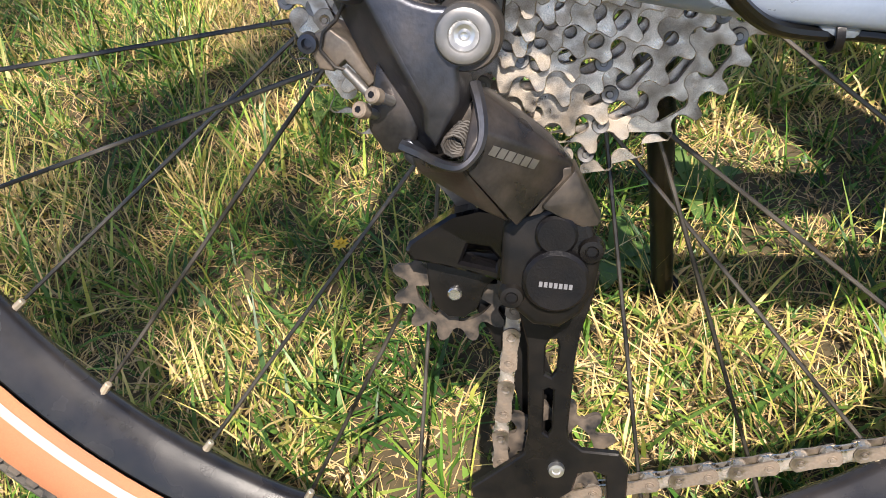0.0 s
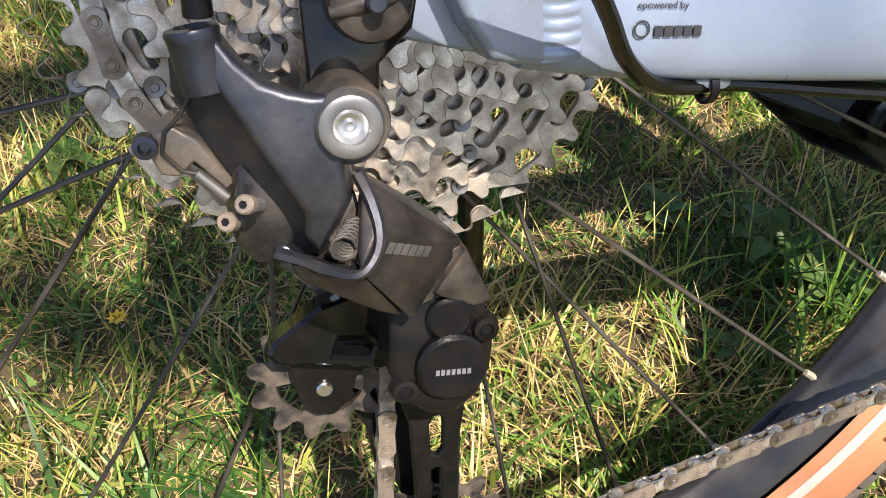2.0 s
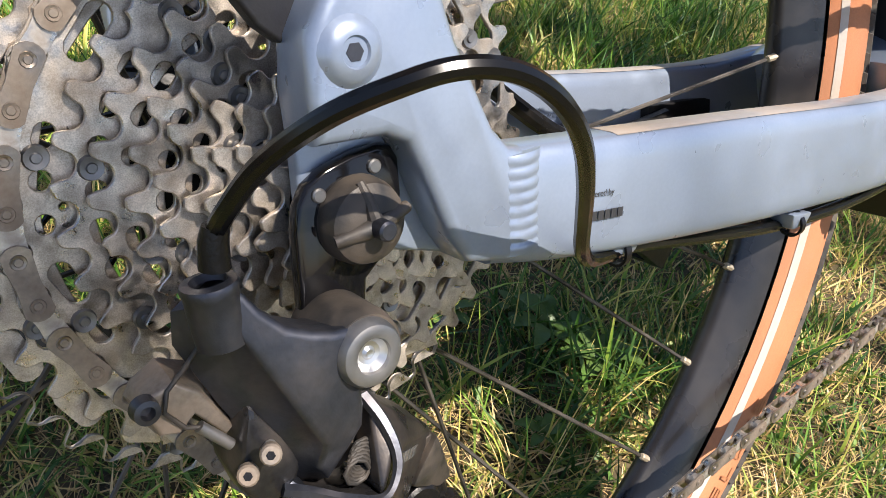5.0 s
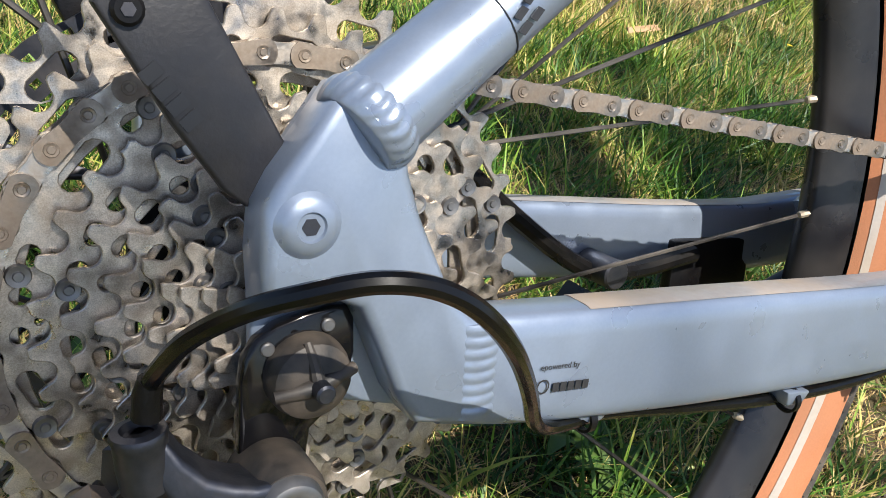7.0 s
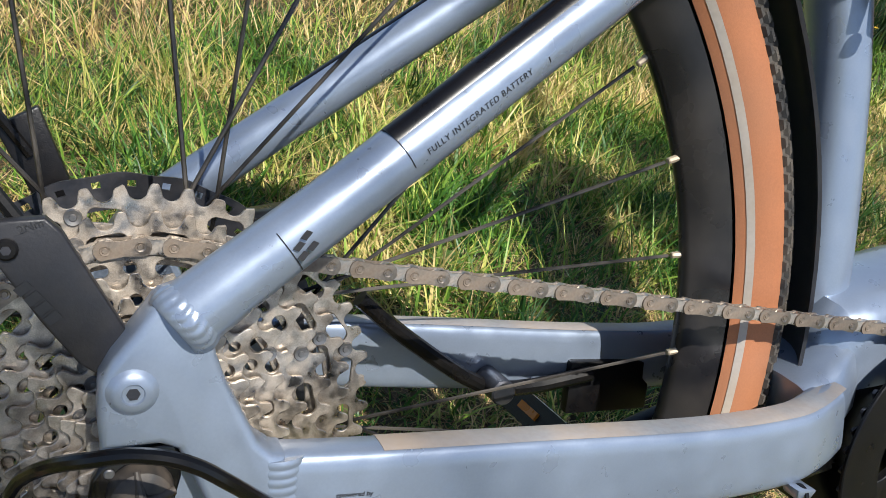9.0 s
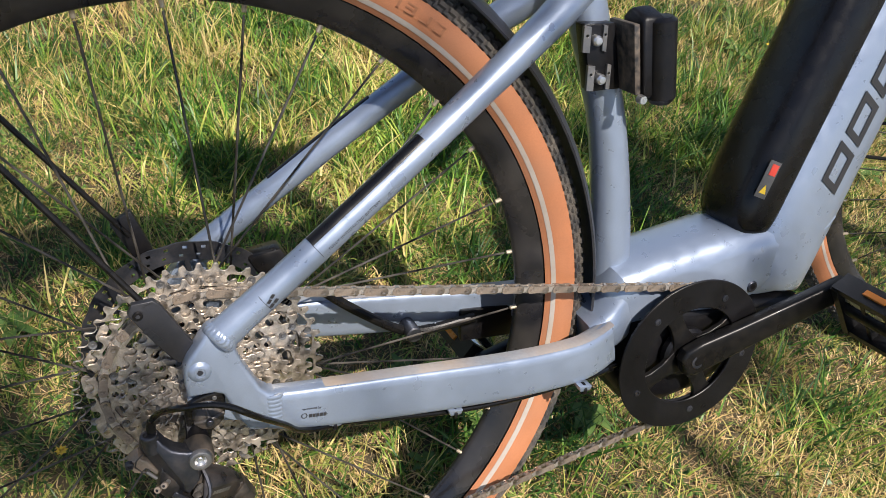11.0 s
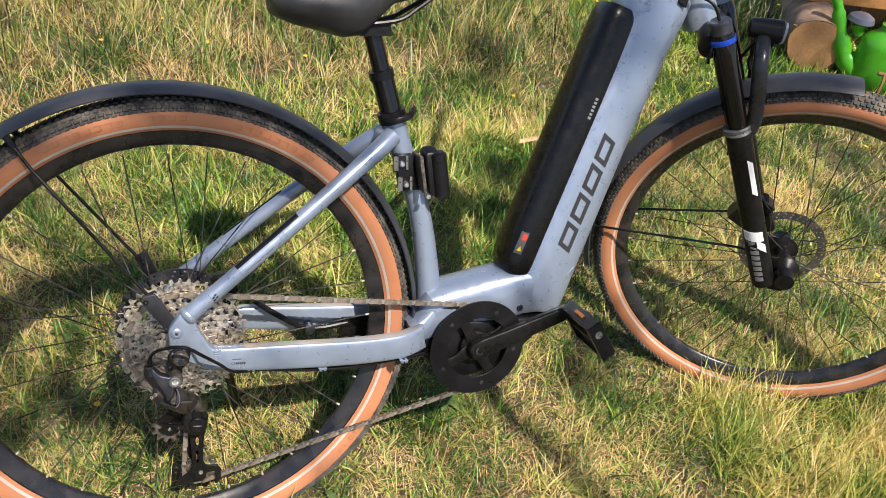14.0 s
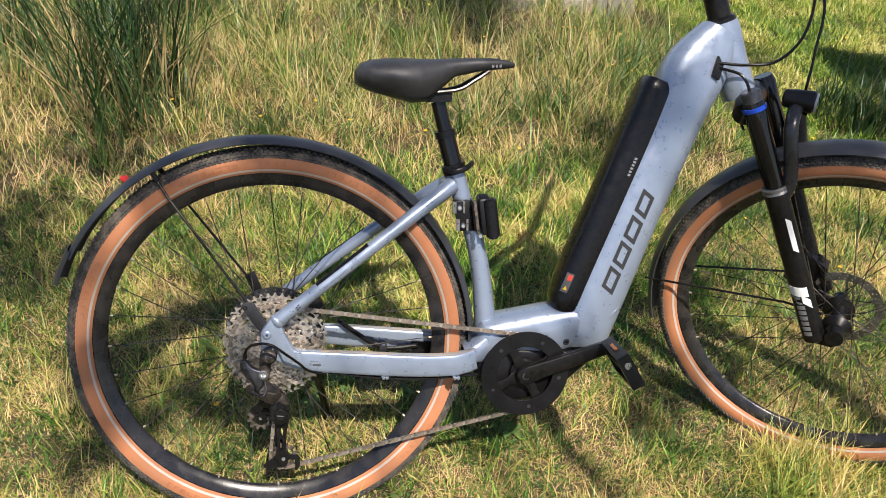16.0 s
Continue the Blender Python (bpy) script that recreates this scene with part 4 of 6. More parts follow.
bracket = part("stay_bracket", Shape().prism([(-0.0440, 0.0900), (-0.0405, 0.0975), (-0.0260, 0.0985), (-0.0215, 0.0940), (-0.0020, 0.0570), (-0.0050, 0.0440), (-0.0130, 0.0440), (-0.0180, 0.0480), (-0.0290, 0.0640)], -0.0672, -0.0612, 0.0012), BRACKET, bike, "grey-black plastic fender stay bracket")
part("rear_reflector", Shape().tube([(-0.226, 0.010, 0.294), (-0.234, 0.010, 0.304), (-0.240, 0.010, 0.304)], [0.006, 0.007, 0.004], 16, flat=1.5), RED_LENS, rear_fender, "small red rear reflector")
part("bracket_bolt", Shape().disc((-0.0374, 0.0889), 0.0036, -0.0692, -0.067, 14, 0.0008), BLACK_ALLOY, bracket)
part("bracket_bolt", Shape().disc((-0.0374, 0.0889), 0.0016, -0.0696, -0.069, 6, 0), GREY_ALLOY, bracket)

# ---- bicycle: seat ----
post = part("seatpost", Shape().tube([(0.334, 0, 0.300), (0.330, 0, 0.326), (0.317, 0, 0.376)], 0.0165, 20), GLOSS_BLACK, bike, "black dropper seatpost")
part("post_seal", Shape().tube([(0.3185, 0, 0.370), (0.3155, 0, 0.382)], 0.0185, 20), BLACK_PLASTIC, post)
part("stanchion", Shape().tube([(0.317, 0, 0.380), (0.304, 0, 0.432)], 0.0130, 20), GLOSS_BLACK, post)
collar = part("seat_clamp", Shape().tube([(0.3355, 0, 0.306), (0.3310, 0, 0.322)], 0.0215, 22), BLACK_ALLOY, bike, "black quick-release seat clamp")
part("clamp_lever", Shape().tube(smooth([(0.315, -0.012, 0.316), (0.330, -0.030, 0.313), (0.352, -0.026, 0.318), (0.366, -0.008, 0.326)], 4), [0.005] * 12 + [0.0035], 8, flat=0.6), BLACK_ALLOY, collar)
part("saddle_clamp", Shape().box((0.303, 0, 0.440), (0.045, 0.040, 0.016)).tube([(0.285, 0, 0.438), (0.322, 0, 0.438)], 0.0075, 10), BLACK_ALLOY, post)
sad = []
for x, w, top, low in [(0.160, 0.030, 0.484, 0.462), (0.170, 0.060, 0.497, 0.456), (0.190, 0.074, 0.504, 0.448), (0.220, 0.079, 0.507, 0.440), (0.255, 0.075, 0.507, 0.430), (0.282, 0.060, 0.506, 0.432), (0.306, 0.043, 0.506, 0.452), (0.332, 0.030, 0.506, 0.474),
                       (0.370, 0.022, 0.507, 0.482), (0.405, 0.019, 0.506, 0.486), (0.425, 0.016, 0.503, 0.488), (0.438, 0.008, 0.498, 0.490)]:
    ring = []
    for k in range(22):
        q = 2 * math.pi * k / 22
        c, s = math.cos(q), math.sin(q)
        zz = (top + low) / 2 + (top - low) / 2 * math.copysign(abs(s) ** 0.7, s)
        if s > 0:
            zz -= 0.006 * max(0.0, 1 - abs(c) * 3) * (1 if x > 0.2 else 0.3)
        ring.append((x, w * math.copysign(abs(c) ** 0.8, c) * (1.0 if s > -0.2 else 0.86), zz))
    sad.append(ring)
part("saddle", Shape().loft(sad), SADDLE, bike, "black padded saddle", 60)
for side in (-1, 1):
    part("saddle_rail", Shape().tube(smooth([(0.205, 0.024 * side, 0.462), (0.250, 0.022 * side, 0.449), (0.330, 0.022 * side, 0.452), (0.365, 0.016 * side, 0.468), (0.392, 0.010 * side, 0.484)], 4), 0.0035, 8), BLACK_ALLOY, post)

# ---- bicycle: folding lock holder on the seat tube ----
lock = part("lock_holder", hull([(x + (0.25 - z) * 0.13, y, z) for x in (0.372, 0.394) for y in (-0.048, -0.018) for z in (0.200, 0.266)] + [(0.370, -0.030, 0.272), (0.388, -0.030, 0.274)], 0.005, 3), BLACK_PLASTIC, bike, "black folding lock in its holder")
part("lock_head", Shape().tube([(0.3900, -0.044, 0.266), (0.3905, -0.044, 0.263), (0.3985, -0.044, 0.199), (0.3990, -0.044, 0.194)], [0.0085, 0.0125, 0.0125, 0.0085], 18), BLACK_PLASTIC, lock)
part("lock_strap", hull([(0.368, -0.050, 0.204), (0.374, -0.050, 0.204), (0.366, -0.050, 0.262), (0.360, -0.050, 0.262), (0.368, -0.014, 0.204), (0.374, -0.014, 0.204), (0.366, -0.014, 0.262), (0.360, -0.014, 0.262)], 0.0015), JOCKEY, lock)
part("strap_bolt", Shape().tube([(0.373, -0.050, 0.201), (0.373, -0.056, 0.201)], [0.0040, 0.0034], 12), STEEL, lock)
part("mount_block", hull([(x + (0.25 - z) * 0.2, y, z) for x in (0.330, 0.360) for y in (-0.0270, -0.0120) for z in (0.204, 0.260)], 0.002), BLACK_PLASTIC, lock)
for k, z in enumerate((0.248, 0.216)):
    x = 0.3385 + 0.0065 * k
    for dx, w in ((-0.008, 0.0035), (0.009, 0.0020)):
        part("steel_clip", cutout([[(x + dx - w, z - 0.010), (x + dx + w, z - 0.011), (x + dx + w, z + 0.010), (x + dx - w, z + 0.011)], ring_loop((x + dx, z + 0.003), 0.0012, 8)], -0.0300, -0.0265, 0.0003), DULL_STEEL, lock, "bright steel clip")
    part("clip_bolt", Shape().lathe([(0.0, -0.0345), (0.0030, -0.0342), (0.0044, -0.0325), (0.0046, -0.0270)], (x + 0.001, z - 0.001), 14), STEEL, lock)

# ---- bicycle: front end, turned to the right ----
AXIS = Vector((-math.cos(radians(64)), 0, math.sin(radians(64))))
STEER = Matrix.Translation(HEAD_LOW) @ Matrix.Rotation(radians(-39.25), 4, AXIS) @ Matrix.Translation(-HEAD_LOW)
AXLE_F = Vector((1.110, 0, 0.0093))
fwd = Vector((AXIS.z, 0, -AXIS.x))
LEG_TOP, LEG_LOW = HEAD_LOW + fwd * 0.036, AXLE_F - fwd * 0.037
lean = (LEG_LOW - LEG_TOP).normalized()
fwd = Vector((-lean.z, 0, lean.x))
crown_s = Shape()
crown_s.m = STEER
fwd = Vector((AXIS.z, 0, -AXIS.x))
c0 = HEAD_LOW + lean * 0.018 + fwd * 0.018
crown_s.tube([c0 + Vector((0, -0.066, 0)), c0 + Vector((0, -0.03, 0.006)), c0 + Vector((0, 0.03, 0.006)), c0 + Vector((0, 0.066, 0))], [0.021, 0.024, 0.024, 0.021], 18)
fork = part("suspension_fork", crown_s, BLACK_ALLOY, bike, "black suspension fork")
for side in (-1, 1):
    s = Shape()
    s.m = STEER
    p = LEG_TOP + Vector((0, 0.062 * side, 0)) + lean * 0.005
    s.tube([p - lean * 0.012, p, p + lean * 0.03, p + lean * 0.10, p + lean * 0.165], [0.016, 0.0200, 0.0195, 0.0190, 0.0175], 20)
    stan = part("stanchion", s, GLOSS_BLACK, fork)
    s = Shape()
    s.m = STEER
    a = p + lean * 0.160
    b = LEG_LOW + Vector((0, 0.062 * side, 0))
    s.tube([a, a + lean * 0.006, a + lean * 0.02, a.lerp(b, 0.5), b - lean * 0.035, b - lean * 0.002, b + lean * 0.005], [0.0205, 0.0225, 0.0215, 0.0205, 0.0210, 0.0200, 0.012], 22)
    leg = part("fork_leg", s, BLACK_ALLOY, fork, "matte black fork leg")
    s = Shape()
    s.m = STEER
    s.tube([a, a.lerp(b, 0.006), a.lerp(b, 0.018), a.lerp(b, 0.020), a.lerp(b, 0.036), a.lerp(b, 0.040)], [0.0212, 0.0236, 0.0236, 0.0222, 0.0240, 0.0222], 24)
    part("wiper_seal", s, DULL_STEEL, leg, "grey ringed wiper seal")
    s = Shape()
    s.m = STEER
    s.tube([AXLE_F + Vector((0, 0.048 * side, 0)), AXLE_F + Vector((0, 0.074 * side, 0))], 0.017, 18).box(AXLE_F + Vector((0, 0.060 * side, 0)) - fwd * 0.026, (0.050, 0.016, 0.026))
    part("dropout", s, BLACK_ALLOY, leg)
s = Shape()
s.m = STEER
kp = LEG_TOP + Vector((0, -0.062, 0))
s.tube([kp + lean * 0.008, kp + lean * 0.009, kp + lean * 0.016, kp + lean * 0.017], [0.0200, 0.0212, 0.0212, 0.0200], 22)
part("lockout_knob", s, BLUE_KNOB, fork, "blue anodised lockout ring")
s = Shape()
s.m = STEER
s.tube([kp - lean * 0.020, kp - lean * 0.018, kp + lean * 0.008], [0.0150, 0.0175, 0.0185], 22)
part("leg_cap", s, GREY_ALLOY, fork)
arch = Shape()
arch.m = STEER
p = LEG_TOP + lean * 0.180
arch.tube(smooth([p + Vector((0, sy * 0.062, 0)) + fwd * f - lean * u for sy, f, u in ((-1, 0.010, -0.010), (-1, 0.026, 0.012), (-1, 0.036, 0.045), (-0.97, 0.044, 0.085), (-0.88, 0.050, 0.112), (-0.5, 0.056, 0.128), (0, 0.058, 0.132), (0.5, 0.056, 0.128), (0.88, 0.050, 0.112), (0.97, 0.044, 0.085), (1, 0.036, 0.045), (1, 0.026, 0.012), (1, 0.010, -0.010))], 3), 0.0125, 14, flat=0.75)
part("fork_arch", arch, ARCH, fork, "flat dark grey fork brace")
front = wheel_parts(bike, True, True)
front.matrix_basis = STEER @ Matrix.Translation(AXLE_F)
ff = fender_shape((AXLE_F.x, AXLE_F.z), 0.376, 86, 193, 0.032, 0.013)
ff.v = [tuple(STEER @ Vector(v)) for v in ff.v]
front_fender = part("front_fender", ff, FENDER, bike, "matte black front fender")
for side in (-1, 1):
    s = Shape()
    s.m = STEER
    s.tube([AXLE_F + Vector((-0.03, 0.066 * side, 0.045)), AXLE_F + Vector((-0.10, 0.060 * side, 0.050)), AXLE_F + Vector((-0.378, 0.030 * side, 0.018))], 0.0024, 8)
    part("fender_stay", s, BLACK_ALLOY, front_fender)
a, b = LEG_TOP + Vector((0, -0.062, 0)) + lean * 0.165, LEG_LOW + Vector((0, -0.062, 0))
def leg_patch(q0, q1, t0, t1, slant, mat, name="leg_decal"):
    """A printed patch on the round of the near leg: q along it, t round it from its outer side to its front."""
    s = Shape()
    s.m = STEER
    rings = []
    for j in range(7):
        row = []
        for r in (0.0219, 0.0212):
            arc_t = [t0 + (t1 - t0) * k / 8 for k in range(9)]
            for t in arc_t if r > 0.0215 else arc_t[::-1]:
                c = a.lerp(b, q0 + (q1 - q0) * j / 6 + slant * (t - t0) / (t1 - t0))
                row.append(c + (Vector((0, -1, 0)) * math.cos(radians(t)) + fwd * math.sin(radians(t))) * r)
        rings.append(row)
    s.loft(rings)
    part(name, s, mat, fork, "pale worn decal")


leg_patch(0.18, 0.38, 22, 48, 0.03, PALE_PRINT)
leg_patch(0.60, 0.66, -52, 40, 0.03, PALE_PRINT)
leg_patch(0.665, 0.72, 4, 44, 0.05, PALE_PRINT)
for k in range(3):
    leg_patch(0.668 + 0.020 * k, 0.680 + 0.020 * k, -46 + 9 * k, -8 + 4 * k, 0.012 - 0.02 * (k % 2), GREY_PRINT)
for k in range(6):
    leg_patch(0.735 + 0.036 * k, 0.760 + 0.036 * k, -32, 8, 0.004, GREY_PRINT, "leg_badge")
cal = Shape()
cal.m = STEER
cal.box(AXLE_F + Vector((-0.075, 0.047, 0.070)), (0.05, 0.035, 0.07), pose(0, 0, 0, 0, 30, 0)).tube([AXLE_F + Vector((-0.06, 0.047, 0.10)), AXLE_F + Vector((-0.03, 0.055, 0.03))], 0.012, 10)
part("brake_caliper", cal, BLACK_ALLOY, fork)
lamp = Shape()
lamp.m = STEER
lc = HEAD_LOW + fwd * 0.122 + Vector((0, 0, -0.048))
ahead = Vector((1, 0, -0.06))
lamp.tube([lc - ahead * 0.034, lc - ahead * 0.031, lc - ahead * 0.010, lc + ahead * 0.018, lc + ahead * 0.021], [0.011, 0.0155, 0.0185, 0.0205, 0.0180], 20)
lamp.tube([lc - ahead * 0.020 + Vector((0, 0, -0.014)), lc + ahead * 0.012 + Vector((0, 0, -0.018))], [0.0075, 0.0090], 12)
head_lamp = part("headlight", lamp, BLACK_PLASTIC, bike, "small black headlight")
s = Shape()
s.m = STEER
s.tube([lc + ahead * 0.017, lc + ahead * 0.025], [0.0195, 0.0165], 18)
part("lens", s, CLEAR, head_lamp)
s = Shape()
s.m = STEER
s.tube(smooth([lc - Vector((0, 0, 0.02)), lc - fwd * 0.02 - Vector((0, 0, 0.04)), HEAD_LOW + lean * 0.10 + fwd * 0.066], 4), 0.0032, 8)
part("lamp_bracket", s, BLACK_ALLOY, head_lamp)
lean = (HEAD_LOW - HEAD_TOP).normalized()
fwd = Vector((-lean.z, 0, lean.x))
stem = part("stem", Shape().tube([HEAD_TOP, HEAD_TOP - lean * 0.006, HEAD_TOP - lean * 0.010, HEAD_TOP - lean * 0.075], [0.027, 0.027, 0.021, 0.020], 22), BLACK_ALLOY, bike, "black stem and spacers")
bar = Shape()
bar.m = STEER
bc = HEAD_TOP - lean * 0.11 + fwd * 0.06
bar.tube([HEAD_TOP - lean * 0.06, bc], 0.018, 14)
bar.tube(smooth([bc + Vector((-0.05, -0.33, 0.02)), bc + Vector((-0.02, -0.15, 0.015)), bc, bc + Vector((-0.02, 0.15, 0.015)), bc + Vector((-0.05, 0.33, 0.02))], 5), 0.013, 12)
part("handlebar", bar, BLACK_ALLOY, bike, "black flat handlebar")
part("cable_port", Shape().prism([(0.786, 0.478), (0.796, 0.512), (0.806, 0.496), (0.800, 0.470)], -0.0445, -0.034, 0.001), BLACK_PLASTIC, bike, "black plastic cable port")
for name, pts in (("brake_hose", [(0.796, -0.042, 0.500), (0.84, -0.060, 0.497), (0.89, -0.075, 0.505), (0.925, -0.09, 0.55), (0.93, -0.10, 0.62), (0.90, -0.11, 0.70)]),
                  ("brake_hose", [(0.798, -0.042, 0.492), (0.832, -0.066, 0.478), (0.846, -0.072, 0.44), (0.838, -0.066, 0.40), (0.85, -0.05, 0.385)]),
                  ("brake_hose", [(0.925, 0.01, 0.72), (0.985, -0.035, 0.62), (0.985, -0.03, 0.52), (0.975, -0.02, 0.43), (0.965, 0.02, 0.36), (1.00, 0.05, 0.20)])):
    part(name, Shape().tube(smooth(pts, 6), 0.0026, 8), CABLE, bike)

# ---- bicycle: cassette ----
TEETH = [48, 43, 38, 32, 28, 24, 21, 18, 16, 14, 12, 11]
PITCH = 0.0125


def cog_y(i):
    return -0.0182 - 0.0036 * i


def pitch_r(t):
    return PITCH / 2 / math.sin(math.pi / t)


cassette = part("cassette", Shape().lathe([(0.0155, -0.014), (0.0165, -0.060), (0.0120, -0.0615), (0.0080, -0.0610)], (0, 0), 28), BLACK_ALLOY, bike, "dusty twelve-speed steel cassette")
cassette.matrix_basis = Matrix.Translation(WHEEL)
def sprocket_rim(t, i, rnd):
    """The toothed outline: round gullets for the rollers, blunt tips, now and then a low shift tooth."""
    rp, out = pitch_r(t), []
    for k in range(t):
        top = 0.0023 - (0.0014 if (k * 5 + 3 * i) % 9 == 0 else 0.0) + rnd.uniform(-0.0002, 0.0002)
        cut = 0.0009 if (k + i) % 4 == 0 else 0.0
        for d, lift in ((-3.2, 0), (-2.2, 0), (-1.1, 0), (0, 0), (1.1, 0), (2.2, 0), (3.2, 0), (3.9, 0), (4.7, 0.8), (5.3, 1.0), (7.0, 1.0), (7.9, 0.75), (8.7, 0)):
            a = 2 * math.pi * (k + d / 12.5) / t
            r = rp + top * lift - cut * (d > 6.9) * lift if lift or abs(d) >= 3.85 else rp - math.sqrt(3.9**2 - d * d) / 1000
            out.append((r * math.cos(a), r * math.sin(a)))
    return out


def turn_loop(loop, a):
    c, s = math.cos(a), math.sin(a)
    return [(c * x - s * z, s * x + c * z) for x, z in loop]


for i, t in enumerate(TEETH):
    rnd = random.Random(40 + i)
    rp = pitch_r(t)
    inner = 0.0165 if i > 7 else pitch_r(TEETH[i + 1]) - 0.0085
    root = rp - 0.0039
    loops = [sprocket_rim(t, i, rnd), ring_loop((0, 0), inner, 48)]
    if i < 8:
        k = 0
        while k < t - 1:
            long = i < 2 or (i == 2 and (k // 2) % 3 == 0)
            step = 2 if long else 1
            if (k * 3 + i) % 7 != 2 and root - inner > 0.0085:
                a = 2 * math.pi * (k + step / 2 + 0.02) / t
                rr = (0.0024 if i > 4 else 0.0034 if long else 0.0027) * rnd.uniform(0.86, 1.08)
                rc = root - (0.0052 if long else 0.0046 if i < 4 else 0.0036)
                loops.append(ring_loop((rc * math.cos(a), rc * math.sin(a)), rr, 12, 0.26, 2.2 if long else rnd.choice((1.0, 1.15, 1.3)), a + math.pi / 2 + rnd.uniform(-0.25, 0.25)))
            k += step
        for q in range(3, t, 7):
            a = 2 * math.pi * (q + 0.15) / t
            rc = root - 0.0094
            if rc - 0.0012 > inner + 0.0006:
                loops.append(ring_loop((rc * math.cos(a), rc * math.sin(a)), 0.0011, 8))
    y = cog_y(i)
    turn = 0.11 * i
    cog = part("sprocket", cutout([turn_loop(q, turn) for q in loops], y - 0.0009, y + 0.0009, 0.00028), COG, cassette, "", 25)
    if i < 9:
        cnt = 8 if i < 4 else 5
        ring_r = root - 0.0032 if i < 4 else (root + inner) / 2
        for q in range(cnt):
            a = turn + 2 * math.pi * (int((q + 0.4) * t / cnt)) / t
            rv = Shape().lathe([(0.0, y - 0.0024), (0.0012, y - 0.0024), (0.0015, y - 0.0018), (0.0030, y - 0.0021), (0.0034, y - 0.0009)], (ring_r * math.cos(a), ring_r * math.sin(a)), 14)
            part("rivet", rv, DULL_STEEL, cassette)
lockring = part("lockring", Shape().lathe([(0.008, -0.0600), (0.0130, -0.0600), (0.0150, -0.0590), (0.0150, -0.0575)], (0, 0), 24), GREY_ALLOY, cassette)

# ---- bicycle: chain ----
RING_C = Vector((0.4605, 0, -0.0620))
UP_C, LOW_C = Vector((-0.0243, 0, -0.1345)), Vector((0.0140, 0, -0.2150))
PULLEY = pitch_r(12)
CHAIN_Y = cog_y(2)
circles = [(RING_C, pitch_r(36), 1, -0.0520), (WHEEL.copy(), pitch_r(38), 1, CHAIN_Y), (UP_C, PULLEY, -1, CHAIN_Y - 0.0005), (LOW_C, PULLEY, 1, CHAIN_Y - 0.0015)]


def tangent(a, b):
    """The straight run of chain from one circle to the next; turn is +1 where the chain goes round counter-clockwise."""
    (c1, r1, s1, _), (c2, r2, s2, _) = a, b
    d = c2 - c1
    dist, base = math.hypot(d.x, d.z), math.atan2(d.z, d.x)
    off = math.acos(max(-1, min(1, (s1 * r1 - s2 * r2) / dist)))
    ang = base - off
    u = Vector((math.cos(ang), 0, math.sin(ang)))
    return c1 + u * (s1 * r1), c2 + u * (s2 * r2)


runs = [tangent(circles[k], circles[(k + 1) % 4]) for k in range(4)]
line = []
for k in range(4):
    c, r, s, y = circles[k]
    start, end = runs[k - 1][1], runs[k][0]
    a0, a1 = math.atan2((start - c).z, (start - c).x), math.atan2((end - c).z, (end - c).x)
    sweep = ((a1 - a0) * s) % (2 * math.pi)
    steps = max(2, int(sweep / 0.05))
    for j in range(steps + 1):
        a = a0 + s * sweep * j / steps
        line.append(Vector((c.x + r * math.cos(a), y, c.z + r * math.sin(a))))
    p, q = runs[k][0].copy(), runs[k][1].copy()
    p.y, q.y = y, circles[(k + 1) % 4][3]
    for j in range(1, 20):
        line.append(p.lerp(q, j / 20))
lengths = [0.0]
for k in range(len(line)):
    lengths.append(lengths[-1] + (line[(k + 1) % len(line)] - line[k]).length)
total = lengths[-1]
LINKS = 2 * round(total / PITCH / 2)


def on_chain(s):
    s %= total
    k = int(np.searchsorted(lengths, s, side="right")) - 1
    k = min(k, len(line) - 1)
    t = (s - lengths[k]) / max(1e-9, lengths[k + 1] - lengths[k])
    return line[k].lerp(line[(k + 1) % len(line)], t)


def link_shape(half, outer):
    """One link along x: two waisted plates with pins or rollers."""
    s = Shape()
    outline = []
    r = 0.0042 if outer else 0.0040
    for j in range(7):
        a = radians(-62 + 124 * j / 6)
        outline.append((PITCH / 2 + r * math.cos(a), r * math.sin(a)))
    outline.append((0.0, r * 0.72))
    for j in range(7):
        a = radians(118 + 124 * j / 6)
        outline.append((-PITCH / 2 + r * math.cos(a), r * math.sin(a)))
    outline.append((0.0, -r * 0.72))
    for sg in (-1, 1):
        s.prism(outline, sg * half - 0.00045, sg * half + 0.00045)
    for x in (-PITCH / 2, PITCH / 2):
        if outer:
            s.lathe([(0.0, -half - 0.0009), (0.0010, -half - 0.0009), (0.0012, -half - 0.0006), (0.0019, -half - 0.0008), (0.0021, -half - 0.0004)], (x, 0), 10)
            s.lathe([(0.0, half + 0.0009), (0.0019, half + 0.0008), (0.0021, half + 0.0004)], (x, 0), 10)
        else:
            s.lathe([(0.0038, -half), (0.0038, half)], (x, 0), 10)
    return s


outer_me = mesh_of("outer_link", link_shape(0.0026, True), CHAIN)
inner_me = mesh_of("inner_link", link_shape(0.0017, False), CHAIN_INNER)
chain_root = part("chain", Shape().disc((RING_C.x, RING_C.z), 0.0005, -0.0521, -0.0520, 6), CHAIN, bike, "dusty brown bicycle chain")
step = total / LINKS
for k in range(LINKS):
    a, b = on_chain(k * step), on_chain((k + 1) * step)
    mid, d = (a + b) / 2, (b - a)
    rot = Matrix.Rotation(-math.atan2(d.z, d.x), 4, "Y") @ Matrix.Rotation(math.asin(max(-1, min(1, d.y / d.length))), 4, "Z")
    piece("outer_link" if k % 2 == 0 else "inner_link", outer_me if k % 2 == 0 else inner_me, chain_root, Matrix.Translation(mid) @ rot)

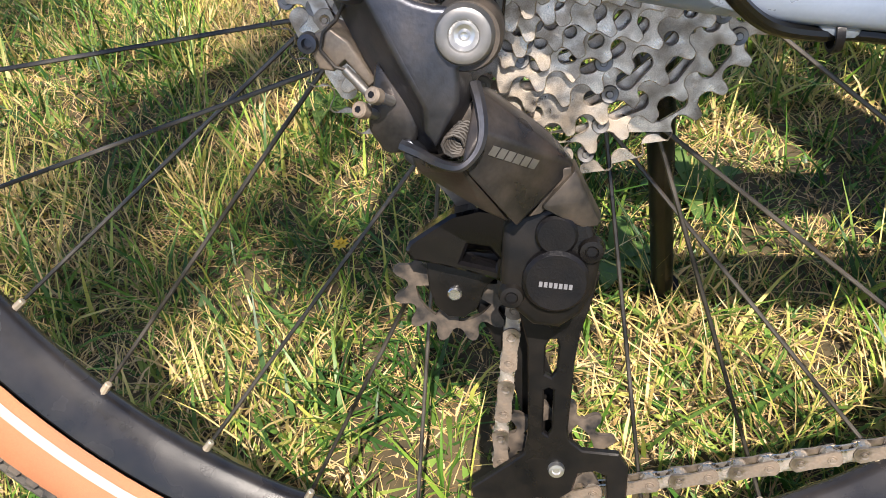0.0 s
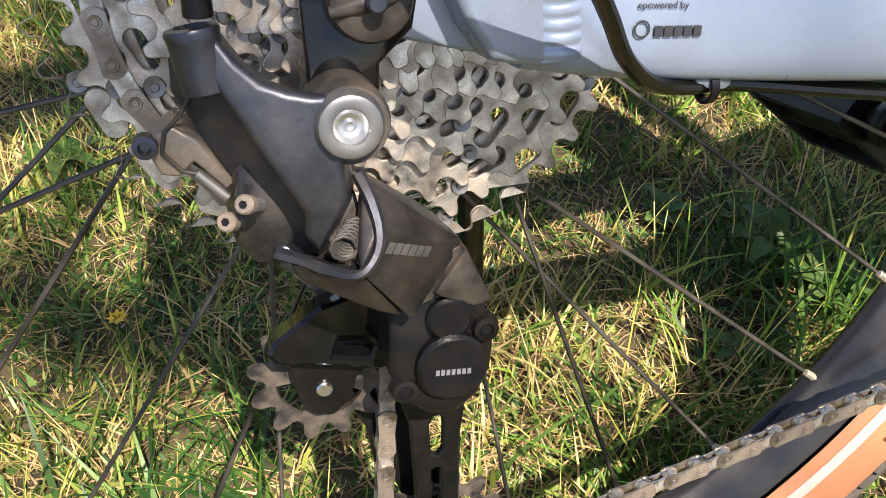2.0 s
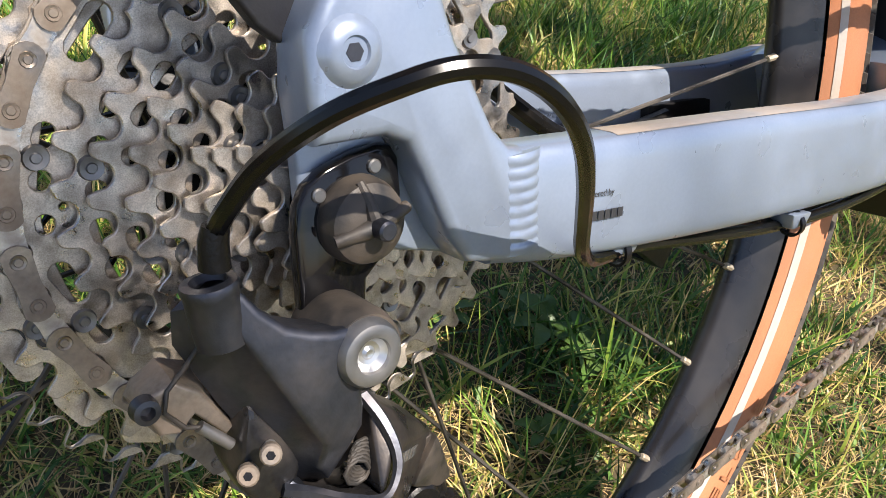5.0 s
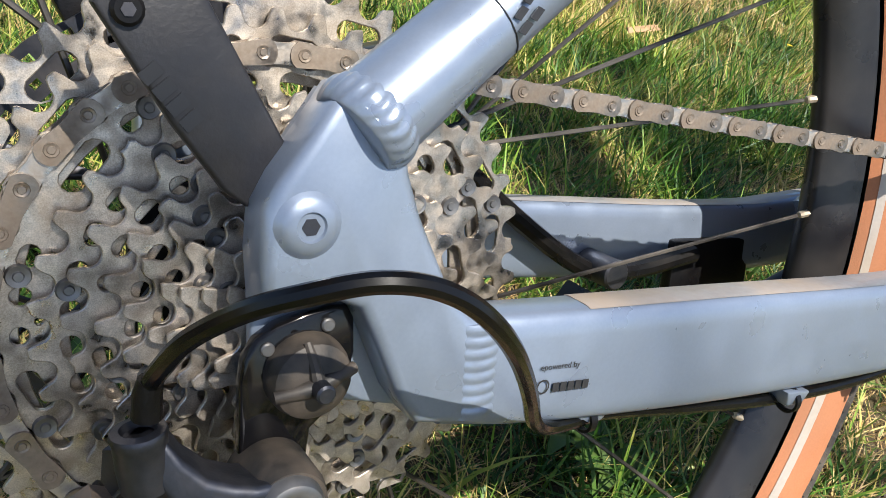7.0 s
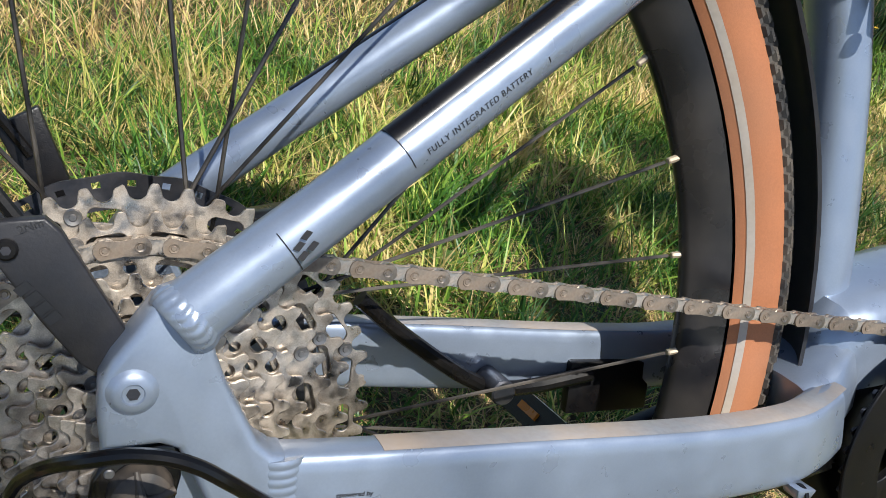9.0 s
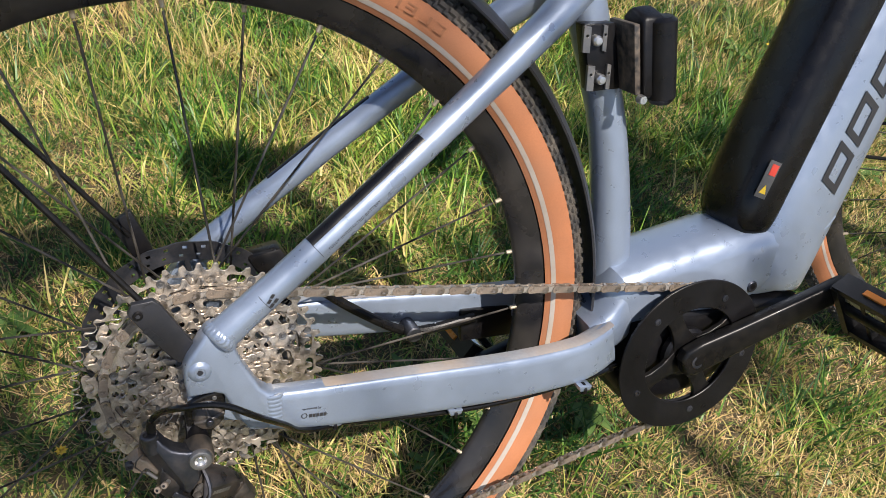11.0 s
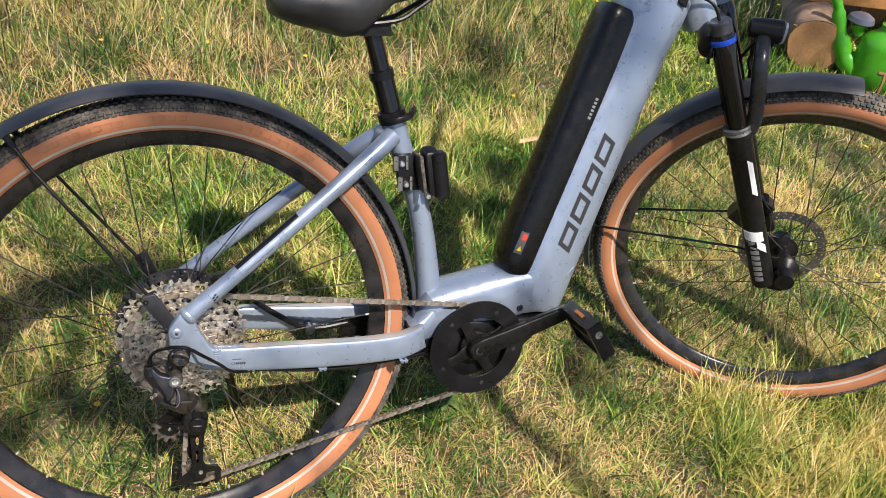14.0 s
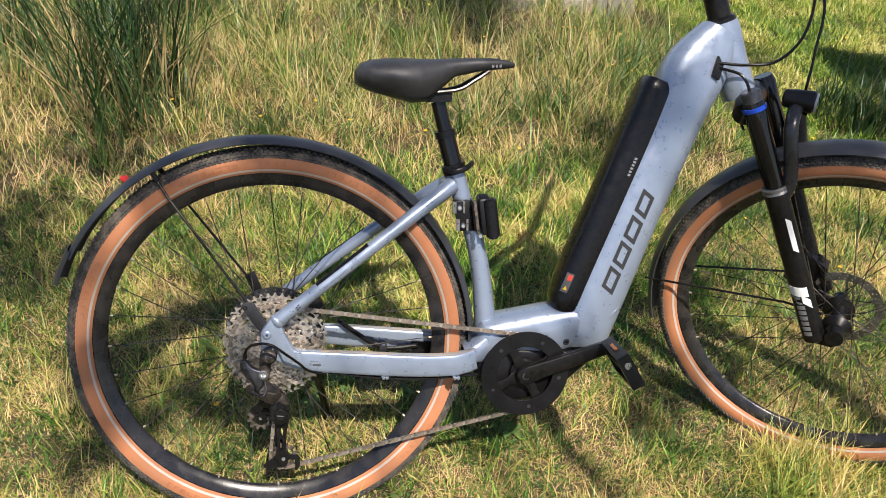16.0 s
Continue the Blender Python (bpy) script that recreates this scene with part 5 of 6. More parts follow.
# ---- bicycle: cranks ----
RC = (RING_C.x, RING_C.z)
def round_loop(r, n=72):
    return ring_loop(RC, r, n)


guard = part("chainring", cutout([round_loop(0.0825), round_loop(0.0530)], -0.0610, -0.0585, 0.0006), BLACK_PLASTIC, bike, "black chainring guard")
cuts = [0.0, 0.1, 0.8, 1.0, 0.9, 0.5, 0.1, 0.0]
part("tooth_ring", Shape().plate(lambda _, k: [0.056, 0.068, 0.0692 + 0.0060 * cuts[k % 8]], 36 * 8, lambda r, k: True, -0.0530, -0.0510, RC), GREY_ALLOY, guard)
for k in range(4):
    a = radians(90 * k + 27)
    u, w = Vector((math.cos(a), math.sin(a))), Vector((-math.sin(a), math.cos(a)))
    ol = [tuple(Vector(RC) + u * p + w * q) for p, q in ((0.014, -0.013), (0.030, -0.0085), (0.044, -0.0080), (0.060, -0.0120), (0.062, 0.0), (0.060, 0.0120), (0.044, 0.0080), (0.030, 0.0085), (0.014, 0.013))]
    part("spider_arm", Shape().prism(ol, -0.0575, -0.0520, 0.0012), BLACK_ALLOY, guard)
for k in range(5):
    a = radians(72 * k + 62)
    c = (RC[0] + 0.066 * math.cos(a), RC[1] + 0.066 * math.sin(a))
    screw = part("guard_screw", Shape().lathe([(0.0, -0.0614), (0.0016, -0.0614), (0.0018, -0.0620), (0.0034, -0.0618), (0.0038, -0.0606)], c, 14), GREY_ALLOY, guard)
part("motor_cap", Shape().disc(RC, 0.026, -0.0560, -0.044, 28, 0.003), BLACK_PLASTIC, guard)
for side in (-1, 1):
    tip = Vector((0.612, 0.0900, -0.0060)) if side < 0 else Vector((2 * RC[0] - 0.612, 0.0900, 2 * RC[1] + 0.0060))
    hubp = Vector((RC[0], 0.0700, RC[1]))
    u = (tip - hubp)
    ang = math.atan2(u.z, u.x)
    ux, uz = Vector((math.cos(ang), math.sin(ang))), Vector((-math.sin(ang), math.cos(ang)))
    ol = []
    L = math.hypot(u.x, u.z)
    for aa, bb_ in [(-0.016, -0.008), (-0.016, 0.008), (-0.008, 0.016), (0.010, 0.0170), (0.05, 0.0150), (L - 0.02, 0.0130), (L + 0.008, 0.0125), (L + 0.014, 0.006), (L + 0.014, -0.006), (L + 0.008, -0.0125), (L - 0.02, -0.0130), (0.05, -0.0150), (0.010, -0.0170), (-0.008, -0.016)]:
        p = Vector(RC) + ux * aa + uz * bb_
        ol.append((p.x, p.y))
    y0, y1 = (-0.0720, -0.0580) if side < 0 else (0.0580, 0.0720)
    arm_s = Shape().prism(ol, y0, y1, 0.004)
    # the arm leans outwards to the pedal
    arm_s.v = [(x, y + side * 0.018 * max(0.0, (x - RC[0]) * ux.x + (z - RC[1]) * ux.y) / L, z) for x, y, z in arm_s.v]
    arm = part("crank_arm", arm_s, BLACK_ALLOY, bike, "worn black crank arm")
    part("crank_bolt", Shape().lathe([(0.0, 0.0722 * side), (0.0045, 0.0722 * side), (0.0050, 0.0732 * side), (0.0075, 0.0730 * side), (0.0082, 0.0712 * side)], RC, 20), GREY_ALLOY, arm)
    pt = Vector((RC[0], RC[1])) + ux * L
    part("pedal_axle", Shape().tube([(pt.x, 0.084 * side, pt.y), (pt.x, 0.180 * side, pt.y)], 0.0065, 12), STEEL, arm)
    pedal_m = Matrix.Translation((pt.x + 0.006, 0.136 * side, pt.y - 0.012)) @ Matrix.Rotation(radians(60 if side < 0 else 40), 4, "Y")
    barrel = Shape()
    barrel.m = pedal_m
    pedal = part("pedal", barrel.tube([(0, -0.040, 0), (0, 0.040, 0)], 0.010, 12), BLACK_PLASTIC, bike, "black resin platform pedal with amber reflectors")
    for kind, at, size in [("side_plate", (0, yy, 0), (0.064, 0.008, 0.024)) for yy in (-0.040, 0.040)] + [("end_plate", (xx, 0, 0), (0.007, 0.086, 0.022)) for xx in (-0.031, 0.031)] + [("rib", (0, yy, 0), (0.058, 0.005, 0.012)) for yy in (-0.014, 0.014)]:
        plate = Shape()
        plate.m = pedal_m
        part(kind, plate.box(at, size), BLACK_PLASTIC, pedal)
    for xx in (-0.0355, 0.0355):
        r = Shape()
        r.m = pedal_m
        r.box((xx, 0, 0), (0.003, 0.024, 0.006))
        part("reflector", r, AMBER, pedal, "amber reflector")

# ---- bicycle: rear derailleur ----
hang_outline = [(-0.0158, 0.0060), (-0.0128, 0.0108), (-0.0075, 0.0140), (0.0000, 0.0160), (0.0075, 0.0170), (0.0120, 0.0162), (0.0138, 0.0128), (0.0140, 0.0030), (0.0110, -0.0090), (0.0015, -0.0170), (0.0000, -0.0280), (-0.0060, -0.0340), (-0.0140, -0.0335), (-0.0185, -0.0280), (-0.0175, -0.0150), (-0.0170, 0.0000)]
hanger = part("derailleur_hanger", Shape().prism(hang_outline, -0.0712, -0.0662, 0.0012), GLOSS_BLACK, bike, "gloss black derailleur hanger")
for x, z in ((-0.0100, 0.0082), (0.0062, 0.0122)):
    part("hanger_bolt", Shape().disc((x, z), 0.0019, -0.0722, -0.0708, 14, 0.0004), DULL_STEEL, hanger)
axle_cap = part("axle_cap", Shape().lathe([(0.0, -0.0800), (0.0070, -0.0797), (0.0102, -0.0775), (0.0112, -0.0745), (0.0115, -0.0700)], (0, 0), 28), DUSTY, bike, "dusty black thru-axle head")
part("axle_rib", Shape().tube([(-0.0105, -0.0780, -0.0020), (0.0, -0.0806, 0.0), (0.0110, -0.0775, 0.0020)], [0.0016, 0.0026, 0.0016], 12), DUSTY, axle_cap)
part("axle_rib", Shape().tube([(0.0, -0.0802, 0.0010), (-0.0008, -0.0792, 0.0060), (-0.0014, -0.0765, 0.0106)], [0.0022, 0.0016, 0.0012], 10), DUSTY, axle_cap)
part("axle_pin", Shape().disc((0.0, 0.0), 0.0026, -0.0860, -0.0800, 14, 0.0006), GREY_ALLOY, axle_cap)

arm_front = [(-0.0440, -0.0850, -0.0055), (-0.0379, -0.0850, -0.0037), (-0.0344, -0.0865, -0.0092), (-0.0297, -0.0880, -0.0143), (-0.0238, -0.0890, -0.0171), (-0.0187, -0.0895, -0.0186), (-0.0134, -0.0890, -0.0192), (-0.0070, -0.0885, -0.0228), (-0.0074, -0.0885, -0.0330),
             (-0.0128, -0.0890, -0.0371), (-0.0127, -0.0890, -0.0411), (-0.0129, -0.0880, -0.0468), (-0.0161, -0.0865, -0.0523), (-0.0218, -0.0830, -0.0618), (-0.0253, -0.0840, -0.0561), (-0.0245, -0.0880, -0.0480), (-0.0302, -0.0885, -0.0362), (-0.0380, -0.0870, -0.0191)]
arm_back = [(-0.0500, -0.0730, -0.0087), (-0.0386, -0.0730, -0.0012), (-0.0327, -0.0730, -0.0114), (-0.0270, -0.0730, -0.0172), (-0.0206, -0.0730, -0.0204), (-0.0150, -0.0730, -0.0213), (-0.0092, -0.0730, -0.0216), (-0.0040, -0.0730, -0.0262), (-0.0055, -0.0730, -0.0370),
            (-0.0106, -0.0730, -0.0410), (-0.0095, -0.0730, -0.0460), (-0.0100, -0.0730, -0.0520), (-0.0140, -0.0730, -0.0590), (-0.0217, -0.0730, -0.0680), (-0.0292, -0.0730, -0.0625), (-0.0350, -0.0730, -0.0510), (-0.0430, -0.0730, -0.0350), (-0.0510, -0.0730, -0.0165)]
arm_s = relief(arm_front, arm_back, 0.0022)
mech = part("rear_derailleur", arm_s, GREY_ALLOY, bike, "dusty dark grey rear derailleur", 50)
part("mount_barrel", Shape().lathe([(0.0, -0.0660), (0.0095, -0.0660), (0.0108, -0.0680), (0.0108, -0.0845), (0.0098, -0.0880), (0.0, -0.0880)], (-0.0103, -0.0275), 28), DUSTY, mech)
part("mount_bolt", Shape().lathe([(0.0, -0.0884), (0.0026, -0.0886), (0.0040, -0.0902), (0.0047, -0.0916), (0.0066, -0.0919), (0.0078, -0.0914), (0.0086, -0.0900), (0.0090, -0.0870)], (-0.0106, -0.0270), 40), DULL_STEEL, mech, "dull steel mounting bolt")
part("bolt_socket", Shape().lathe([(0.0, -0.0893), (0.0010, -0.0896), (0.0018, -0.0889), (0.0030, -0.0892), (0.0043, -0.0908)], (-0.0106, -0.0270), 28), STEEL, mech, "polished round socket")
stop = part("cable_stop", Shape().lathe([(0.0030, -0.0165), (0.0058, -0.0150), (0.0062, -0.0090), (0.0062, -0.0030), (0.0066, -0.0012), (0.0062, -0.0002), (0.0042, 0.0002), (0.0036, -0.0016)], (0, 0), 26), GREY_ALLOY, mech)
stop.matrix_basis = Matrix.Translation((-0.0432, -0.0806, -0.0010)) @ Matrix.Rotation(radians(90), 4, "X") @ Matrix.Rotation(radians(4), 4, "Z")
for x, y, z in ((-0.0418, -0.0822, -0.0494), (-0.0368, -0.0850, -0.0446)):
    d = Vector((-0.35, -0.85, 0.38)).normalized()
    p = Vector((x, y, z))
    sc = part("limit_screw", Shape().tube([p - d * 0.006, p + d * 0.0015], 0.0017, 10), STEEL, mech)
    part("screw_head", Shape().tube([p + d * 0.0015, p + d * 0.0018, p + d * 0.0050, p + d * 0.0056], [0.0021, 0.0026, 0.0026, 0.0021], 14), CLAMP, sc)
    part("bolt_socket", Shape().tube([p + d * 0.0052, p + d * 0.0058], 0.0011, 6), BLACK_PLASTIC, sc)
part("screw_block", hull([(-0.0382, -0.0800, -0.0340), (-0.0300, -0.0800, -0.0480), (-0.0266, -0.0790, -0.0560), (-0.0300, -0.0785, -0.0640), (-0.0380, -0.0785, -0.0640), (-0.0430, -0.0790, -0.0560), (-0.0440, -0.0640, -0.0500), (-0.0382, -0.0640, -0.0340), (-0.0280, -0.0640, -0.0560), (-0.0300, -0.0640, -0.0640), (-0.0400, -0.0640, -0.0640)], 0.0015), LINK, mech)
clamp = part("cable_clamp", relief([(-0.0587, -0.0740, -0.0268), (-0.0526, -0.0745, -0.0246), (-0.0470, -0.0745, -0.0290), (-0.0402, -0.0735, -0.0420), (-0.0425, -0.0735, -0.0438), (-0.0490, -0.0740, -0.0350), (-0.0530, -0.0745, -0.0382), (-0.0575, -0.0740, -0.0372), (-0.0600, -0.0735, -0.0300)],
                                   [(-0.0587, -0.0620, -0.0268), (-0.0526, -0.0620, -0.0236), (-0.0450, -0.0620, -0.0270), (-0.0390, -0.0620, -0.0410), (-0.0415, -0.0620, -0.0438), (-0.0480, -0.0620, -0.0360), (-0.0530, -0.0620, -0.0390), (-0.0580, -0.0620, -0.0380), (-0.0610, -0.0620, -0.0300)], 0.0012), CLAMP, mech, "dusty tan cable clamp lever")
part("clamp_screw", Shape().lathe([(0.0, -0.0742), (0.0014, -0.0742), (0.0017, -0.0764), (0.0030, -0.0762), (0.0034, -0.0730)], (-0.0597, -0.0290), 16), GREY_ALLOY, clamp)
part("inner_cable", Shape().tube([(-0.0430, -0.0790, -0.0120), (-0.0500, -0.0745, -0.0225), (-0.0545, -0.0750, -0.0260), (-0.0560, -0.0752, -0.0310), (-0.0520, -0.0752, -0.0365), (-0.0486, -0.0752, -0.0377)], 0.0006, 8), DUSTY, clamp)
part("cable_end", Shape().tube([(-0.0490, -0.0752, -0.0374), (-0.0425, -0.0756, -0.0450)], 0.0015, 14), DULL_STEEL, clamp)
part("link_arm", hull([(-0.056, -0.062, -0.034), (-0.050, -0.064, -0.026), (-0.022, -0.066, -0.052), (-0.026, -0.066, -0.062), (-0.056, -0.054, -0.034), (-0.050, -0.054, -0.026), (-0.022, -0.056, -0.052), (-0.026, -0.056, -0.062)], 0.002), BLACK_ALLOY, mech)

link_s = hull([(-0.0084, -0.0825, -0.0430), (-0.0066, -0.0908, -0.0545), (-0.0134, -0.0940, -0.0642), (0.0019, -0.0763, -0.0908), (0.0208, -0.0674, -0.0722), (0.0203, -0.0672, -0.0750), (-0.0060, -0.0680, -0.0460), (0.0120, -0.0610, -0.0620), (0.0203, -0.0590, -0.0725), (0.0020, -0.0610, -0.0890), (-0.0115, -0.0680, -0.0655)], 0.0010)
bar_s = hull([(-0.0130, -0.0935, -0.0645), (-0.0300, -0.0815, -0.0640), (-0.0280, -0.0815, -0.0695), (-0.0085, -0.0810, -0.0830), (0.0005, -0.0755, -0.0902), (-0.0120, -0.0680, -0.0670), (-0.0280, -0.0680, -0.0665), (-0.0260, -0.0680, -0.0720), (-0.0060, -0.0640, -0.0850)], 0.0010)
link_s.add(bar_s.v, bar_s.f)
block = part("parallelogram_link", link_s, LINK, mech, "worn dusty grey outer link", 40)
part("link_hook", relief([(0.0200, -0.0690, -0.0735), (0.0170, -0.0695, -0.0735), (0.0110, -0.0700, -0.0770), (0.0085, -0.0702, -0.0820), (0.0095, -0.0700, -0.0850), (0.0060, -0.0705, -0.0895), (0.0100, -0.0695, -0.0890), (0.0140, -0.0685, -0.0850), (0.0140, -0.0685, -0.0815), (0.0205, -0.0675, -0.0775)],
                         [(0.0200, -0.0600, -0.0735), (0.0170, -0.0600, -0.0735), (0.0110, -0.0600, -0.0770), (0.0085, -0.0600, -0.0820), (0.0095, -0.0600, -0.0850), (0.0060, -0.0600, -0.0895), (0.0100, -0.0600, -0.0890), (0.0140, -0.0600, -0.0850), (0.0140, -0.0600, -0.0815), (0.0205, -0.0600, -0.0775)], 0.0006), DUSTY, block)
edge = smooth([(-0.0090, -0.0812, -0.0424), (-0.0072, -0.0868, -0.0480), (-0.0066, -0.0912, -0.0545), (-0.0084, -0.0938, -0.0600), (-0.0134, -0.0948, -0.0642), (-0.0205, -0.0885, -0.0645), (-0.0268, -0.0818, -0.0632), (-0.0330, -0.0795, -0.0608)], 4)
part("link_edge", Shape().tube(edge, [0.0012 + 0.0007 * min(1.0, abs(k - 14) / 12) for k in range(len(edge))], 6), GREY_ALLOY, block, "rubbed bright link edge")
part("link_prong", hull([(-0.0337, -0.0800, -0.0600), (-0.0300, -0.0800, -0.0590), (-0.0262, -0.0815, -0.0635), (-0.0262, -0.0815, -0.0700), (-0.0320, -0.0800, -0.0660), (-0.0330, -0.0680, -0.0600), (-0.0290, -0.0680, -0.0590), (-0.0250, -0.0680, -0.0640), (-0.0260, -0.0680, -0.0700), (-0.0320, -0.0680, -0.0660)], 0.0012), GREY_ALLOY, block)
part("link_inside", hull([(-0.0200, -0.0760, -0.0560), (-0.0100, -0.0780, -0.0480), (-0.0085, -0.0780, -0.0600), (-0.0180, -0.0780, -0.0640), (-0.0200, -0.0680, -0.0560), (-0.0100, -0.0680, -0.0480), (-0.0085, -0.0680, -0.0600), (-0.0180, -0.0680, -0.0640)], 0.0010), JOCKEY, block)
spr = []
for k in range(60):
    a = k * 0.75
    c = Vector((-0.0160, -0.0870, -0.0600)).lerp(Vector((-0.0118, -0.0840, -0.0560)), k / 59)
    spr.append(c + Vector((0.0036 * math.cos(a), 0, 0.0036 * math.sin(a))))
part("return_spring", Shape().tube(spr, 0.0006, 8), DUSTY, block)
knuckle = [(-0.0030, -0.0960), (0.0030, -0.0900), (0.0130, -0.0870), (0.0220, -0.0880), (0.0275, -0.0960), (0.0300, -0.1080), (0.0280, -0.1200), (0.0230, -0.1290), (0.0150, -0.1345), (0.0060, -0.1330), (-0.0010, -0.1260), (-0.0050, -0.1150)]
kn = part("cage_knuckle", Shape().prism(knuckle, -0.0660, -0.0400, 0.0030), BLACK_ALLOY, mech, "black clutch housing")
part("upper_cap", Shape().disc((0.0150, -0.0975), 0.0072, -0.0690, -0.0650, 28, 0.0010), BLACK_PLASTIC, kn)
part("clutch_cap", Shape().disc((0.0145, -0.1140), 0.0115, -0.0705, -0.0650, 36, 0.0013), BLACK_PLASTIC, kn, "round black clutch cap")
part("dust_ear", hull([(0.010, -0.072, -0.0860), (0.0215, -0.070, -0.0740), (0.0250, -0.068, -0.0860), (0.0300, -0.064, -0.0960), (0.0240, -0.066, -0.0960), (0.010, -0.058, -0.0860), (0.0215, -0.056, -0.0740), (0.0250, -0.054, -0.0860), (0.0310, -0.052, -0.0960), (0.020, -0.052, -0.0980)], 0.0020), DUSTY, kn)
for x, z, y in ((0.0266, -0.1040, -0.0665), (-0.0010, -0.1205, -0.0665)):
    b = part("pivot_screw", Shape().lathe([(0.0, y - 0.0008), (0.0020, y - 0.0008), (0.0024, y - 0.0018), (0.0040, y - 0.0016), (0.0050, y + 0.0020)], (x, z), 18), BLACK_ALLOY, kn)
    part("bolt_socket", Shape().disc((x, z), 0.0018, y - 0.0012, y - 0.0006, 6), BLACK_PLASTIC, kn)
shell = [(-0.0410, -0.1120), (-0.0392, -0.1085), (-0.0273, -0.1010), (-0.0228, -0.0982), (-0.0123, -0.0960), (-0.0020, -0.0980), (0.0040, -0.1100), (0.0048, -0.1239), (-0.0050, -0.1260), (-0.0177, -0.1215), (-0.0305, -0.1180), (-0.0390, -0.1160)]
part("cage_shell", cutout([shell, [(-0.0172, -0.1105), (-0.0095, -0.1120), (-0.0060, -0.1165), (-0.0075, -0.1205), (-0.0200, -0.1170)]], -0.0440, -0.0340, 0.0012), GLOSS_BLACK, mech, "gloss black guide cage shell")
up = [(-0.0350, -0.1150), (-0.0060, -0.1180), (-0.0020, -0.1250), (-0.0075, -0.1280), (-0.0125, -0.1330), (-0.0155, -0.1410), (-0.0210, -0.1455), (-0.0275, -0.1450), (-0.0325, -0.1400), (-0.0345, -0.1320)]
cage = part("pulley_cage", Shape().prism(up, -0.0345, -0.0318, 0.0006), BLACK_ALLOY, mech, "dusty black pulley cage")
part("pulley_bolt", Shape().disc((UP_C.x, UP_C.z), 0.0029, -0.0362, -0.0335, 16, 0.0006), STEEL, cage)


outer_plate = [(-0.0024, -0.1240), (0.0020, -0.1480), (0.0036, -0.1560), (0.0026, -0.1973), (0.0008, -0.2075), (-0.0060, -0.2130), (-0.0224, -0.2252), (-0.0220, -0.2310), (-0.0120, -0.2335), (0.0056, -0.2310), (0.0150, -0.2315), (0.0205, -0.2270), (0.0230, -0.2180), (0.0300, -0.2168),
               (0.0345, -0.2190), (0.0352, -0.2300), (0.0330, -0.2390), (0.0380, -0.2400), (0.0432, -0.2320), (0.0440, -0.2150), (0.0400, -0.2080), (0.0250, -0.2062), (0.0196, -0.2010), (0.0190, -0.1960), (0.0222, -0.1620), (0.0246, -0.1500), (0.0290, -0.1360), (0.0318, -0.1250), (0.0250, -0.1200)]
slots = [[(0.0108, -0.1560), (0.0126, -0.1530), (0.0152, -0.1530), (0.0160, -0.1560), (0.0148, -0.1680), (0.0128, -0.1706), (0.0102, -0.1690)], [(0.0098, -0.1765), (0.0118, -0.1756), (0.0136, -0.1765), (0.0124, -0.1960), (0.0108, -0.1987), (0.0088, -0.1970)]]
part("outer_plate", cutout([outer_plate] + slots, -0.0400, -0.0362, 0.0007), BLACK_ALLOY, cage)
part("pulley_bolt", Shape().lathe([(0.0, -0.0415), (0.0014, -0.0415), (0.0018, -0.0422), (0.0032, -0.0420), (0.0037, -0.0396)], (LOW_C.x, LOW_C.z), 18), STEEL, cage)
inner_plate = [(-0.0340, -0.1320), (-0.0240, -0.1200), (-0.0100, -0.1220), (0.0040, -0.1500), (0.0200, -0.2030), (0.0230, -0.2200), (0.0120, -0.2260), (0.0040, -0.2180), (-0.0060, -0.1750), (-0.0180, -0.1480), (-0.0300, -0.1440)]
part("inner_plate", Shape().prism(inner_plate, CHAIN_Y + 0.0055, CHAIN_Y + 0.0075, 0.0004), BLACK_ALLOY, cage)
tooth = [0.0, 0.15, 0.75, 1.0, 1.0, 0.75, 0.15, 0.0]
for c, y in ((UP_C, CHAIN_Y - 0.0005), (LOW_C, CHAIN_Y - 0.0015)):
    pr = lambda _, k: [0.0045, 0.0085, 0.0125, 0.0165, PULLEY - 0.0052, PULLEY - 0.0045 + 0.0066 * tooth[k % 8]]
    part("jockey_wheel", Shape().plate(pr, 96, lambda r, k: not (r in (1, 2) and (k % 24) < 15), y - 0.0012, y + 0.0012, (c.x, c.z)), JOCKEY, cage, "toothed dusty black jockey wheel")

# ---- bicycle: gear cable, guides and sensors ----
housing = [(-0.0400, -0.0808, 0.0095), (-0.0388, -0.0860, 0.0150), (-0.0345, -0.0960, 0.0255), (-0.0265, -0.1085, 0.0350), (-0.0160, -0.1180, 0.0405), (-0.0060, -0.1220, 0.0425), (0.0040, -0.1240, 0.0412), (0.0130, -0.1245, 0.0370), (0.0215, -0.1235, 0.0300),
           (0.0310, -0.1185, 0.0200), (0.0420, -0.1090, 0.0070), (0.0530, -0.0980, -0.0070), (0.0620, -0.0890, -0.0200), (0.0745, -0.0800, -0.0300), (0.0890, -0.0750, -0.0340), (0.1050, -0.0730, -0.0355), (0.1500, -0.0715, -0.0445), (0.2000, -0.0690, -0.0535),
           (0.2600, -0.0660, -0.0590), (0.3300, -0.0600, -0.0600), (0.3750, -0.0520, -0.0620)]
gear_cable = part("gear_cable", Shape().tube(smooth(housing, 6), 0.0024, 10), CABLE, bike, "black gear cable housing in a loop")
part("cable_ferrule", Shape().tube([(-0.0410, -0.0797, 0.0010), (-0.0406, -0.0802, 0.0070), (-0.0398, -0.0808, 0.0105)], [0.0036, 0.0034, 0.0030], 12), BLACK_PLASTIC, gear_cable)
